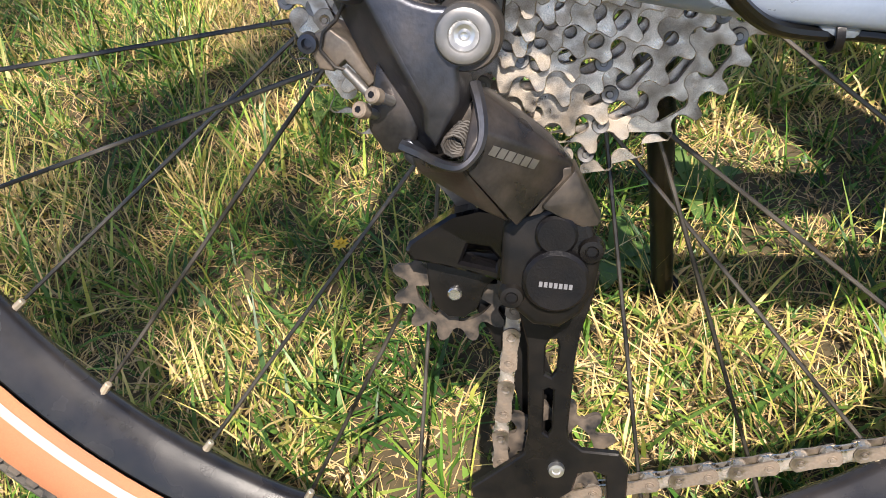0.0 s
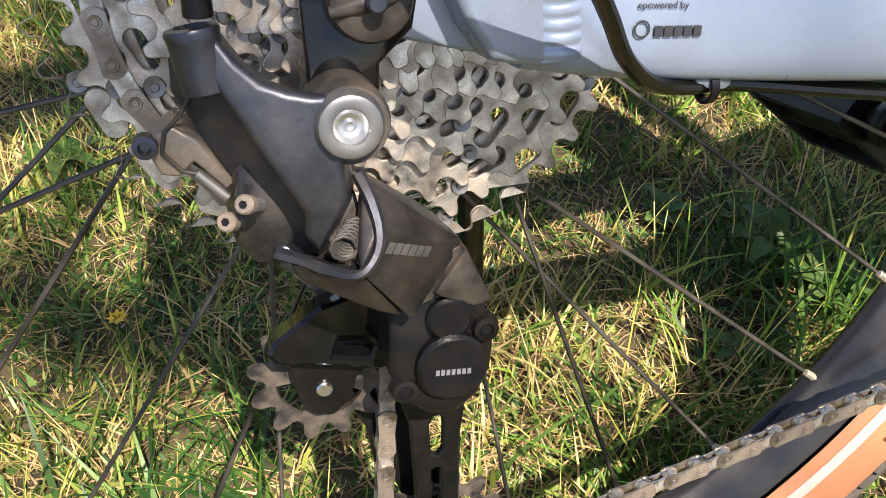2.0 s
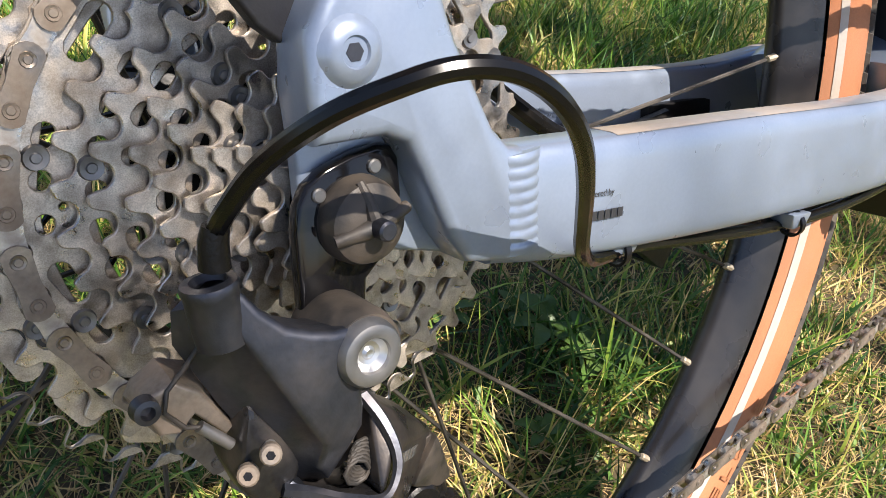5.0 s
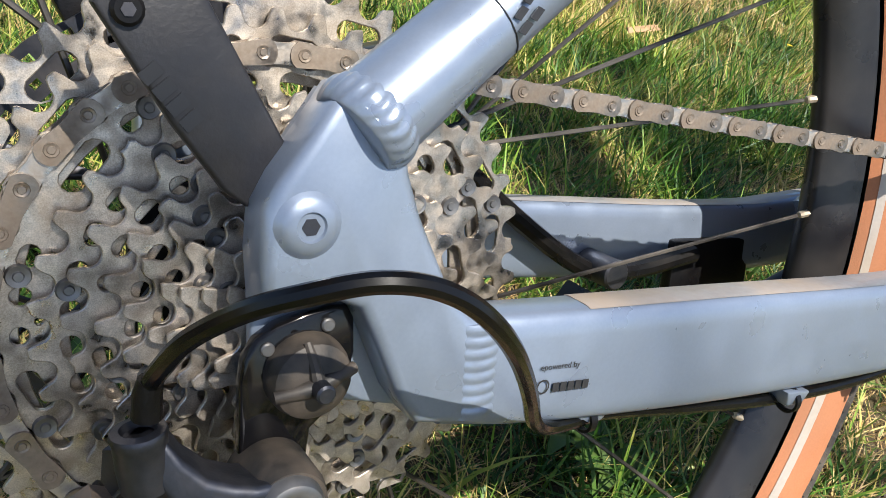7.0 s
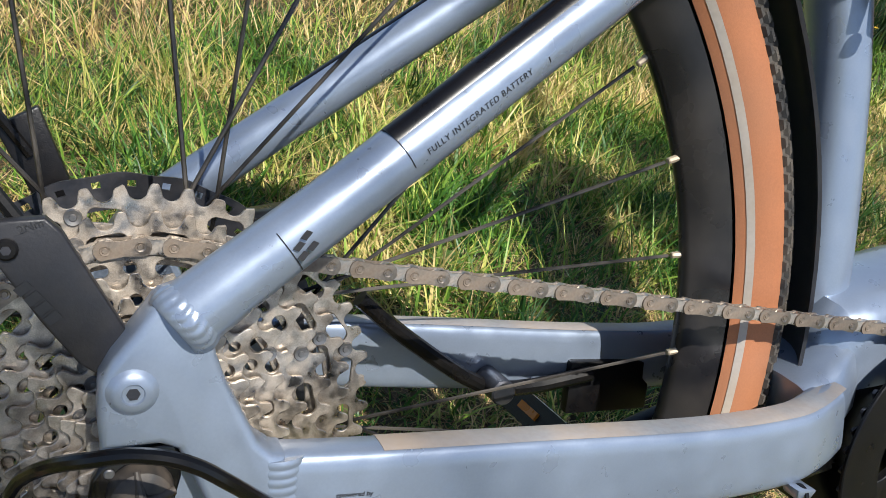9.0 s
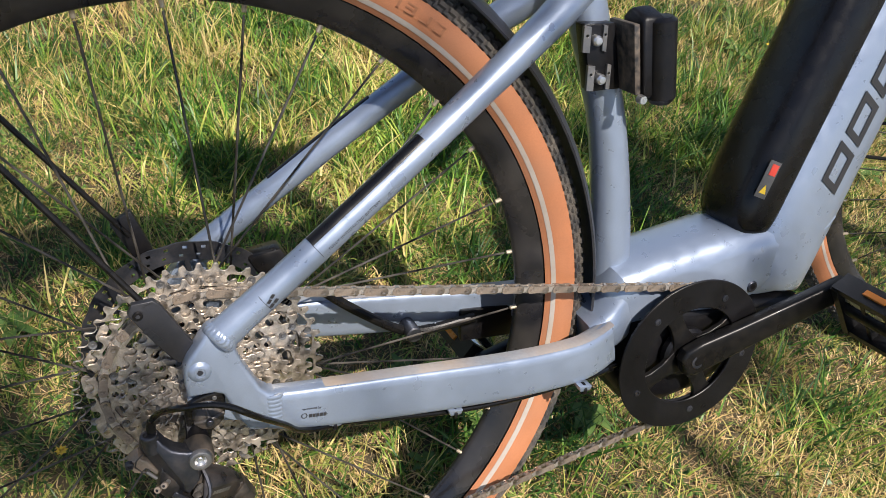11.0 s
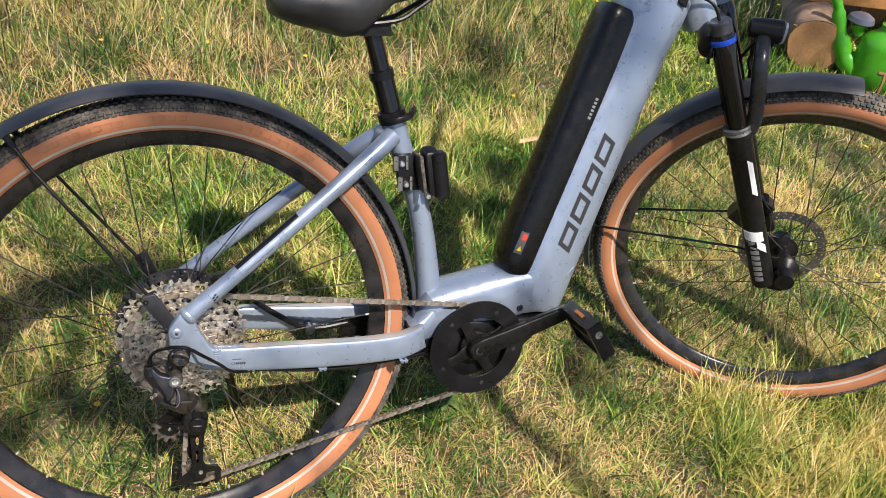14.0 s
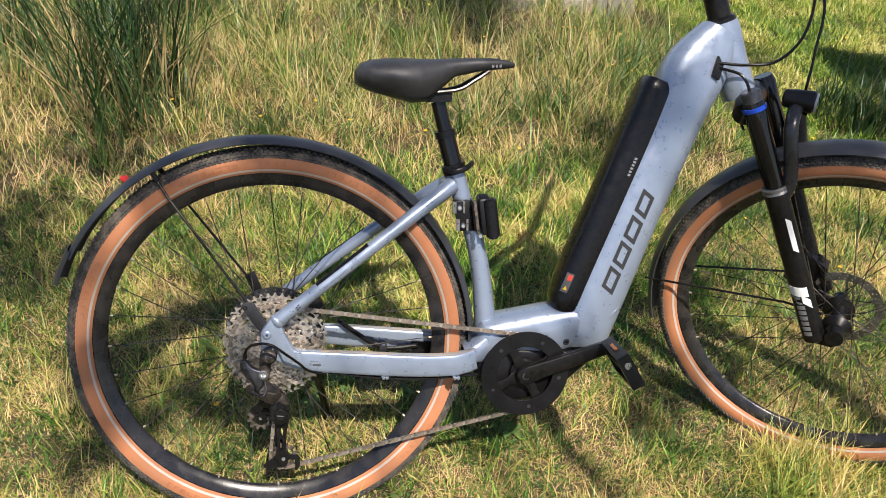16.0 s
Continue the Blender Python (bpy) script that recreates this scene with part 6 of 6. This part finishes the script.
part("brake_line", Shape().tube(smooth([(0.095, -0.0690, -0.0330), (0.150, -0.0680, -0.0440), (0.200, -0.066, -0.0530), (0.260, -0.063, -0.0580), (0.34, -0.057, -0.0590), (0.38, -0.050, -0.060)], 4), 0.0022, 8), CABLE, bike)
for x, z in ((0.0955, -0.0305), (0.2010, -0.0480), (0.3300, -0.0560)):
    g = part("cable_guide", hull([(x - 0.0070, -0.0775, z + 0.002), (x + 0.0070, -0.0775, z), (x + 0.0055, -0.0760, z - 0.0055), (x - 0.0045, -0.0760, z - 0.0055), (x - 0.0070, -0.0650, z + 0.002), (x + 0.0070, -0.0650, z), (x + 0.0050, -0.0650, z - 0.0050), (x - 0.0040, -0.0650, z - 0.0050)], 0.0010), PAINT, bike)
    part("cable_tie", Shape().lathe([(0.0048, -0.0012), (0.0058, -0.0012), (0.0058, 0.0012), (0.0048, 0.0012)], (0, 0), 18, True), BLACK_PLASTIC, g).matrix_basis = Matrix.Translation((x, -0.0725, z - 0.0040)) @ Matrix.Rotation(radians(90), 4, "Z")
sensor = part("kickstand_mount", hull([(0.262, 0.052, -0.030), (0.325, 0.052, -0.034), (0.325, 0.052, -0.070), (0.262, 0.052, -0.066), (0.262, 0.060, -0.030), (0.325, 0.060, -0.034), (0.325, 0.060, -0.070), (0.262, 0.060, -0.066)], 0.002), BLACK_PLASTIC, bike, "black kickstand mounting plate")
part("mount_pin", Shape().disc((0.2060, -0.0370), 0.0078, 0.0350, 0.0600, 20, 0.001), GREY_ALLOY, sensor)
part("mount_arm", Shape().tube(smooth([(0.120, 0.050, 0.022), (0.150, 0.050, -0.004), (0.196, 0.050, -0.036), (0.230, 0.050, -0.042), (0.275, 0.050, -0.038)], 4), 0.0048, 10), BLACK_ALLOY, sensor)
part("brake_caliper", hull([(0.055, 0.038, 0.070), (0.085, 0.038, 0.075), (0.100, 0.038, 0.045), (0.075, 0.038, 0.030), (0.055, 0.062, 0.070), (0.085, 0.062, 0.075), (0.100, 0.062, 0.045), (0.075, 0.062, 0.030)], 0.004), BLACK_ALLOY, bike, "black rear brake caliper")
part("stay_bracket", hull([(-0.048, 0.060, 0.108), (-0.030, 0.060, 0.118), (-0.010, 0.060, 0.060), (-0.022, 0.060, 0.050), (-0.048, 0.068, 0.108), (-0.030, 0.068, 0.118), (-0.010, 0.068, 0.060), (-0.022, 0.068, 0.050)], 0.0015), BLACK_PLASTIC, bike)

# ---- bicycle: print and decals ----
def slab(ol, y, parent, material, name="badge", m=None, thick=0.00025):
    s = Shape()
    if m is not None:
        s.m = m
    s.prism(ol, y - thick, y + thick)
    return part(name, s, material, parent)


def block_marks(m, count, w, h, gap, slant, stroke, parent, material, name="badge"):
    """A row of plain hollow blocks in the plane of m, in place of a maker's name."""
    for k in range(count):
        x0 = k * (w + gap)
        o = [(x0, 0), (x0 + w, 0), (x0 + w + slant * h, h), (x0 + slant * h, h)]
        bars = [[o[0], o[1], (o[1][0] + slant * stroke, stroke), (o[0][0] + slant * stroke, stroke)],
                [(o[3][0] - slant * stroke, h - stroke), (o[2][0] - slant * stroke, h - stroke), o[2], o[3]],
                [(o[0][0] + slant * stroke, stroke), (o[0][0] + slant * stroke + stroke * 1.1, stroke), (o[3][0] - slant * stroke + stroke * 1.1, h - stroke), (o[3][0] - slant * stroke, h - stroke)],
                [(o[1][0] + slant * stroke - stroke * 1.1, stroke), (o[1][0] + slant * stroke, stroke), (o[2][0] - slant * stroke, h - stroke), (o[2][0] - slant * stroke - stroke * 1.1, h - stroke)]]
        if w < 0.012:
            bars = [o]
        s = Shape()
        s.m = m
        for b in bars:
            s.add([(p[0], p[1], 0.0) for p in b] + [(p[0], p[1], 0.00022) for p in b], [(0, 1, 2, 3), (4, 5, 6, 7), (0, 1, 5, 4), (1, 2, 6, 5), (2, 3, 7, 6), (3, 0, 4, 7)])
        part(name, s, material, parent)


# maker's marks as plain blocks
tube_dir = 69.2
block_marks(side_plane(0.6262, -0.0436, 0.0790, tube_dir), 4, 0.0425, 0.0265, 0.0082, 0.35, 0.0066, down_tube, PRINT, "tube_badge")
block_marks(side_plane(0.0738, -0.0813, -0.0172, -6.0), 5, 0.0023, 0.0029, 0.0006, 0.0, 0.0010, bike, PRINT, "stay_badge")
part("stay_badge", Shape().lathe([(0.0018, -0.0814), (0.0024, -0.0814)], (0.0703, -0.0148), 20), PRINT, bike)
letters("stay_lettering", "epowered by", 0.0028, PRINT, bike, side_plane(0.0690, -0.0813, -0.0093, -6.0))
u = Vector((0.090, 0.011, 0.0655)).normalized()
w = Vector((0, -1, 0))
w = (w - u * w.dot(u)).normalized()
v = w.cross(u)
face = Matrix((u, v, w)).transposed().to_4x4()
face.translation = Vector((0.0948, -0.0681, 0.1238)) + w * 0.0112 - v * 0.0034
words = letters("stay_lettering", "FULLY INTEGRATED BATTERY", 0.0034, PRINT, bike, face, 1.14)
# the print follows the round of the stay
for vert in words.data.vertices:
    p = vert.co.copy()
    for (ax, ay, az, ar), (bx, by, bz, br) in zip(stay_rows, stay_rows[1:]):
        a, b = Vector((ax, -abs(ay), az)), Vector((bx, -abs(by), bz))
        k = (p - a).dot(b - a) / (b - a).length_squared
        if 0.0 <= k <= 1.0:
            c = a.lerp(b, k)
            vert.co = c + (p - c).normalized() * (ar + (br - ar) * k + 0.00018)
block_marks(side_plane(0.0085, -0.0706, -0.1150, -8.0), 7, 0.0012, 0.0019, 0.0005, 0.0, 0.0004, kn, GREY_PRINT, "cap_badge")
for x, z in ((0.0506, 0.0912), (0.0530, 0.0950), (0.0554, 0.0912), (0.0522, 0.0878)):
    slab([(x - 0.0020, z - 0.0010), (x + 0.0002, z + 0.0018), (x + 0.0022, z + 0.0010), (x, z - 0.0018)], -0.0842, bike, PRINT, "stay_badge")
block_marks(side_plane(-0.0362, -0.0674, 0.0755, -52.0), 4, 0.0032, 0.0048, 0.0012, 0.0, 0.0010, bracket, PRINT, "bracket_badge")
letters("bracket_lettering", "2Nm", 0.0038, PRINT, bracket, side_plane(-0.0335, -0.0674, 0.0935, 20.0))
slab([(0.5260, 0.0900), (0.5400, 0.0840), (0.5540, 0.1190), (0.5400, 0.1250)], -0.0386, battery, STICKER, "warning_label")
slab([(0.5390, 0.1100), (0.5470, 0.1066), (0.5510, 0.1170), (0.5430, 0.1204)], -0.0391, battery, RED_PRINT, "warning_mark")
slab([(0.5310, 0.0930), (0.5390, 0.0896), (0.5385, 0.0995)], -0.0391, battery, YELLOW_PRINT, "warning_mark")
block_marks(side_plane(0.6480, -0.0384, 0.3000, 69.0), 6, 0.0040, 0.0055, 0.0022, 0.0, 0.0012, battery, GREY_PRINT, "battery_badge")
block_marks(side_plane(0.3950, -0.0195, 0.4900, 2.0), 3, 0.0040, 0.0050, 0.0025, 0.0, 0.0009, bike, GREY_PRINT, "saddle_badge")
# worn raised marks round the tyre's wall
for a0, count, r0 in ((52, 9, 0.3250), (84, 4, 0.3262), (98, 8, 0.3255), (-46, 5, 0.3250), (150, 8, 0.3250), (232, 8, 0.3250)):
    for k in range(count):
        q0, q1 = radians(a0 + k * 2.4), radians(a0 + k * 2.4 + 1.6)
        s = Shape()
        for rr in ((r0, r0 + 0.0060), (r0 + 0.0060,), (r0, r0 + 0.0030, r0 + 0.0060), (r0,))[(k * 7 + int(a0)) % 4]:
            s.lathe([(rr, -0.0257), (rr + 0.0012, -0.0257)], (0, 0), 4, False, q0, q1 - q0)
        s.lathe([(r0, -0.0257), (r0 + 0.0072, -0.0257)], (0, 0), 2, False, q0, (q1 - q0) * 0.25)
        part("tyre_mark", s, TAN_PRINT, bike).matrix_basis = Matrix.Translation(WHEEL)
# the outer link's worn maker's mark, as plain blocks
u = (Vector((0.0208, -0.0674, -0.0722)) - Vector((-0.0066, -0.0908, -0.0545))).normalized()
w = u.cross(Vector((0.0019, -0.0763, -0.0908)) - Vector((-0.0066, -0.0908, -0.0545))).normalized()
w = w if w.y < 0 else -w
v = w.cross(u)
link_face = Matrix((u, v, w)).transposed().to_4x4()
link_face.translation = Vector((-0.0066, -0.0908, -0.0545)) + u * 0.0055 - v * 0.0062 + w * 0.00025
block_marks(link_face, 6, 0.0027, 0.0032, 0.0007, 0.15, 0.0010, block, DULL_STEEL, "link_badge")


# ---- garden things beyond the bicycle ----
TIMBER = shader("orange_timber", (0.56, 0.27, 0.085), 0.6, 0.0, (0.20, 0.085, 0.03), 0.6, 9.0, vary=0.35, grain=90.0, bump=0.3, bump_scale=120.0, object_vary=0.12)
BARK = shader("pale_bark", (0.32, 0.22, 0.15), 0.85, 0.0, (0.14, 0.085, 0.05), 0.7, 22.0, vary=0.4, grain=90.0, bump=0.8, bump_scale=70.0)
CUTWOOD = shader("cut_log_wood", (0.36, 0.19, 0.075), 0.75, 0.0, (0.20, 0.10, 0.045), 0.6, 14.0, vary=0.3, grain=120.0, bump=0.3, bump_scale=120.0)
GREEN_PLASTIC = shader("green_plastic", (0.055, 0.33, 0.012), 0.32, 0.0, (0.25, 0.30, 0.10), 0.08, 14.0, vary=0.08, grain=200.0)
GREY_PLASTIC = shader("grey_plastic", (0.12, 0.13, 0.17), 0.45, vary=0.1)
RUST = shader("rusty_iron", (0.22, 0.11, 0.05), 0.8, 0.3, (0.12, 0.06, 0.03), 0.6, 60.0, vary=0.3, bump=0.4)
STONE = shader("grey_stone", (0.19, 0.175, 0.165), 0.85, 0.0, (0.34, 0.28, 0.20), 0.5, 8.0, vary=0.3, grain=80.0, bump=0.6, bump_scale=90.0)
HANDLE_WOOD = shader("handle_wood", (0.42, 0.25, 0.12), 0.6, 0.0, DUST, 0.2, 30.0, vary=0.25, grain=150.0)


def plank_mesh(l, w, t):
    s = hull([(x, y, z) for x in (-l / 2, l / 2) for y in (-t / 2, t / 2) for z in (-w / 2, w / 2)], 0.004)
    return mesh_of("plank", s, TIMBER)


crate = thing("timber_planter", "orange-brown timber raised planter on logs", "planter", Matrix.Translation((3.12, 1.58, 0.200)) @ Matrix.Rotation(radians(-16), 4, "Z"))
front_me, side_me, beam_me = plank_mesh(1.30, 0.150, 0.03), plank_mesh(0.30, 0.150, 0.03), plank_mesh(1.36, 0.09, 0.10)
for k in range(4):
    z = 0.17 + 0.158 * k
    for yy in (-0.15, 0.15):
        piece("plank", front_me, crate, Matrix.Translation((0, yy, z)))
    for xx in (-0.64, 0.64):
        piece("plank", side_me, crate, Matrix.Translation((xx, 0, z)) @ Matrix.Rotation(radians(90), 4, "Z"))
for yy in (-0.14, 0.14):
    piece("beam", beam_me, crate, Matrix.Translation((0, yy, 0.045)))


def log(x, y, r, length, turn, label):
    lo = thing("log", label, "log", Matrix.Translation((x, y, float(ground_z(x, y)) + r * 0.92)) @ Matrix.Rotation(radians(turn), 4, "Z"), "cut logs under the planter")
    rings = []
    for j in range(9):
        t = -length / 2 + length * j / 8
        rings.append([(r * (1 + 0.05 * math.sin(3 * a + j) + 0.02 * math.sin(9 * a)) * math.cos(a), t, r * (1 + 0.05 * math.sin(3 * a + j)) * math.sin(a)) for a in (2 * math.pi * k / 26 for k in range(26))])
    part("bark", Shape().loft(rings, caps=False), BARK, lo, "flaking pale bark", 60)
    for sg in (-1, 1):
        s = Shape().loft([[(0.97 * p[0], sg * (length / 2 - 0.003), 0.97 * p[2]) for p in rings[0]], [(0.95 * p[0], sg * (length / 2 - 0.001), 0.95 * p[2]) for p in rings[0]]])
        part("cut_face", s, CUTWOOD, lo, "weathered sawn end")
    return lo


log(2.50, 1.60, 0.105, 0.46, -34, "thick cut log with flaking bark")
log(3.55, 1.58, 0.120, 0.50, -20, "thick cut log with flaking bark")
log(3.00, 1.98, 0.120, 0.40, 8, "thick cut log with flaking bark")

can = thing("watering_can", "bright green plastic watering can on the grass", "watering can", Matrix.Translation((2.58, 1.265, float(ground_z(2.58, 1.265)))) @ Matrix.Rotation(radians(139), 4, "Z") @ Matrix.Scale(0.85, 4))


def turned(profile, sx=1.0, sy=1.0, n=28, cx=0.0):
    rings = []
    for r, z in profile:
        rings.append([(cx + r * sx * math.cos(a), r * sy * math.sin(a), z) for a in (2 * math.pi * k / n for k in range(n))])
    return rings


part("body", Shape().loft(turned([(0.085, 0.0), (0.098, 0.01), (0.105, 0.10), (0.108, 0.19), (0.100, 0.225), (0.070, 0.25), (0.062, 0.27), (0.066, 0.28)], 1.25, 0.85)), GREEN_PLASTIC, can, "", 45)
spout = part("spout", Shape().tube(smooth([(0.11, 0, 0.06), (0.17, 0, 0.11), (0.22, 0, 0.19), (0.27, 0, 0.29), (0.30, 0, 0.335)], 5), [0.046] * 5 + [0.038] * 5 + [0.028] * 5 + [0.021] * 6, 18), GREEN_PLASTIC, can)
part("spout_mouth", Shape().tube([(0.297, 0, 0.331), (0.3008, 0, 0.3362)], 0.016, 16), GREY_PLASTIC, spout)
part("handle", Shape().tube(smooth([(-0.10, 0, 0.05), (-0.20, 0, 0.13), (-0.21, 0, 0.25), (-0.13, 0, 0.33), (0.0, 0, 0.34), (0.05, 0, 0.27)], 6), 0.020, 14), GREEN_PLASTIC, can)
part("rose_stalk", Shape().tube([(0.150, -0.02, 0.20), (0.165, -0.02, 0.25)], [0.020, 0.034], 16), GREEN_PLASTIC, can)
part("rose", Shape().loft([[(0.165 + r * math.cos(a), -0.02 + r * math.sin(a), 0.25 + z) for a in (2 * math.pi * k / 20 for k in range(20))] for r, z in ((0.036, 0.0), (0.058, 0.012), (0.052, 0.030), (0.030, 0.042), (0.006, 0.046))]), GREY_PLASTIC, can, "grey sprinkler rose")

rake = thing("garden_rake", "rusty garden rake with wooden handle on the grass", "rake", Matrix.Translation((2.66, 1.06, 0.02)) @ Matrix.Rotation(radians(-40), 4, "Z"))
part("rake_head", Shape().tube([(-0.22, 0, 0.075), (0.22, 0, 0.075)], 0.008, 8), RUST, rake)
tine = mesh_of("tine", Shape().tube(smooth([(0, 0, 0.075), (0, -0.030, 0.070), (0, -0.045, 0.030), (0, -0.050, -0.010)], 3), 0.0055, 6), RUST)
for k in range(9):
    piece("tine", tine, rake, Matrix.Translation((-0.20 + 0.05 * k, 0, 0)))
part("shaft", Shape().tube([(0, 0.0, 0.075), (0.06, 0.03, 0.12), (0.80, 0.25, 0.55)], 0.014, 10), HANDLE_WOOD, rake)


def stone(x, y, sx, sy, sz, label):
    pts = []
    for ix in (-1, 1):
        for iy in (-1, 1):
            for iz in (0, 1):
                pts.append((ix * sx / 2 * random.uniform(0.9, 1.05), iy * sy / 2 * random.uniform(0.9, 1.05), iz * sz * random.uniform(0.85, 1.0) - 0.02))
    ob = solid("stone_slab", hull(pts, 0.02), STONE, label, "stone", "stones in the meadow")
    ob.matrix_world = Matrix.Translation((x, y, float(ground_z(x, y)))) @ Matrix.Rotation(radians(random.uniform(-25, 25)), 4, "Z")
    return ob


stone(1.27, 3.15, 0.55, 0.35, 0.10, "weathered grey stone slab in tall grass")
stone(1.58, 3.02, 0.22, 0.2, 0.12, "weathered grey stone in tall grass")
chip = solid("wood_chip", hull([(-0.045, -0.008, 0), (0.05, -0.012, 0), (0.03, 0.012, 0), (-0.03, 0.012, 0), (-0.04, 0, 0.008), (0.045, 0, 0.007)], 0.001), HANDLE_WOOD, "pale split wood chip lying on the lawn", "wood chip")
chip.matrix_world = Matrix.Translation((1.02, 0.98, 0.055)) @ Matrix.Rotation(radians(12), 4, "Z")


# ---- the tree that dapples the lawn, behind the walk ----
BARK_GREY = shader("grey_tree_bark", (0.16, 0.13, 0.10), 0.85, 0.0, (0.08, 0.07, 0.05), 0.6, 12.0, vary=0.3, grain=60.0, bump=0.6, bump_scale=60.0)
CANOPY = shader("tree_leaf", (0.055, 0.115, 0.025), 0.5, 0.0, (0.10, 0.16, 0.04), 0.5, 8.0, vary=0.3, grain=60.0, translucent=0.35, island=0.3)


# Out of view; its sprays are set wherever lawn or bicycle needs shade.
def shade_tree():
    """A trunk, one limb to each spray of leaves; each spray shades the spot on the lawn or the bicycle that lies down the sun's ray."""
    rnd = random.Random(11)
    spots = [(BIKE @ Vector(p), r) for p, r in (((0.06, 0, 0.36), 0.11), ((-0.17, 0, 0.32), 0.10), ((-0.33, 0, 0.16), 0.11), ((-0.36, 0, -0.05), 0.10), ((0.25, 0, 0.26), 0.07), ((0.98, 0, 0.34), 0.12), ((1.16, 0, 0.36), 0.11), ((0.70, 0, 0.40), 0.06))]
    spots += [(Vector((x, y, 0.03)), r) for x, y, r in ((-0.95, 0.55, 0.2), (-0.75, 1.0, 0.2), (-1.05, 1.3, 0.22), (-0.6, 1.45, 0.18), (-0.22, 0.31, 0.06), (-0.30, 0.24, 0.05), (-0.38, 0.14, 0.05), (-0.85, 0.25, 0.18), (-0.62, 0.80, 0.13), (0.9, 0.85, 0.10))]
    # added sprays; the first two stand in for the crank and pedal's shadow
    spots += [(Vector((x, y, 0.03)), r) for x, y, r in ((0.80, 0.16, 0.045), (0.85, 0.25, 0.05), (1.02, 1.38, 0.07), (1.08, 1.50, 0.07), (1.15, 1.63, 0.08))]
    # added sprays that darken the reeds and deepen the derailleur's shadow
    spots += [(Vector((x, y, 0.03)), r) for x, y, r in ((2.16, 1.62, 0.11), (-0.12, 0.25, 0.035))]
    spots += [(Vector((rnd.uniform(-1.5, 3.5), rnd.uniform(1.3, 4.5), 0.1)), rnd.uniform(0.12, 0.3)) for _ in range(14)]
    spots += [(Vector((rnd.uniform(-3.0, 4.0), rnd.uniform(-3.5, -0.7), 0.0)), rnd.uniform(0.15, 0.35)) for _ in range(36)]
    foot = Vector((2.6, -5.6, 0.0))
    tree = thing("tree", "leafy green tree whose branches shade the lawn", "tree", Matrix.Translation(foot), "")
    fork_p = Vector((-0.15, 0.25, 3.0))
    part("trunk", Shape().tube([(0, 0, -0.1), (0.02, 0, 0.4), (-0.05, 0.1, 1.6), tuple(fork_p), (-0.3, 0.5, 4.4)], [0.24, 0.19, 0.15, 0.12, 0.05], 16), BARK_GREY, tree, "grey bark trunk", 60)
    crown, limbs = Shape(), Shape()
    for k, (spot, r) in enumerate(spots):
        c = spot + SUN_FROM * rnd.uniform(5.2, 7.2) - foot
        limbs.tube([tuple(fork_p.lerp(Vector((-0.3, 0.5, 4.4)), rnd.random())), tuple(fork_p.lerp(c, 0.55) + Vector((0, 0, 0.15))), tuple(c)], [0.018, 0.005, 0.002], 5)
        for _ in range(int(3400 * r * r) + 12):
            q = c + Vector((rnd.gauss(0, 0.52), rnd.gauss(0, 0.52), rnd.gauss(0, 0.52))) * r
            u = Vector((rnd.gauss(0, 1), rnd.gauss(0, 1), rnd.gauss(0, 0.5))).normalized()
            w = u.cross(Vector((rnd.gauss(0, 0.4), rnd.gauss(0, 0.4), 1))).normalized()
            ln, wd = rnd.uniform(0.045, 0.075), rnd.uniform(0.016, 0.024)
            crown.add([q, q + u * ln * 0.4 + w * wd, q + u * ln, q + u * ln * 0.4 - w * wd], [(0, 1, 2, 3)])
    part("limbs", limbs, BARK_GREY, tree, "", 60)
    tagged(part("crown", crown, CANOPY, tree, "sprays of small green leaves"), kind="stuff")


shade_tree()
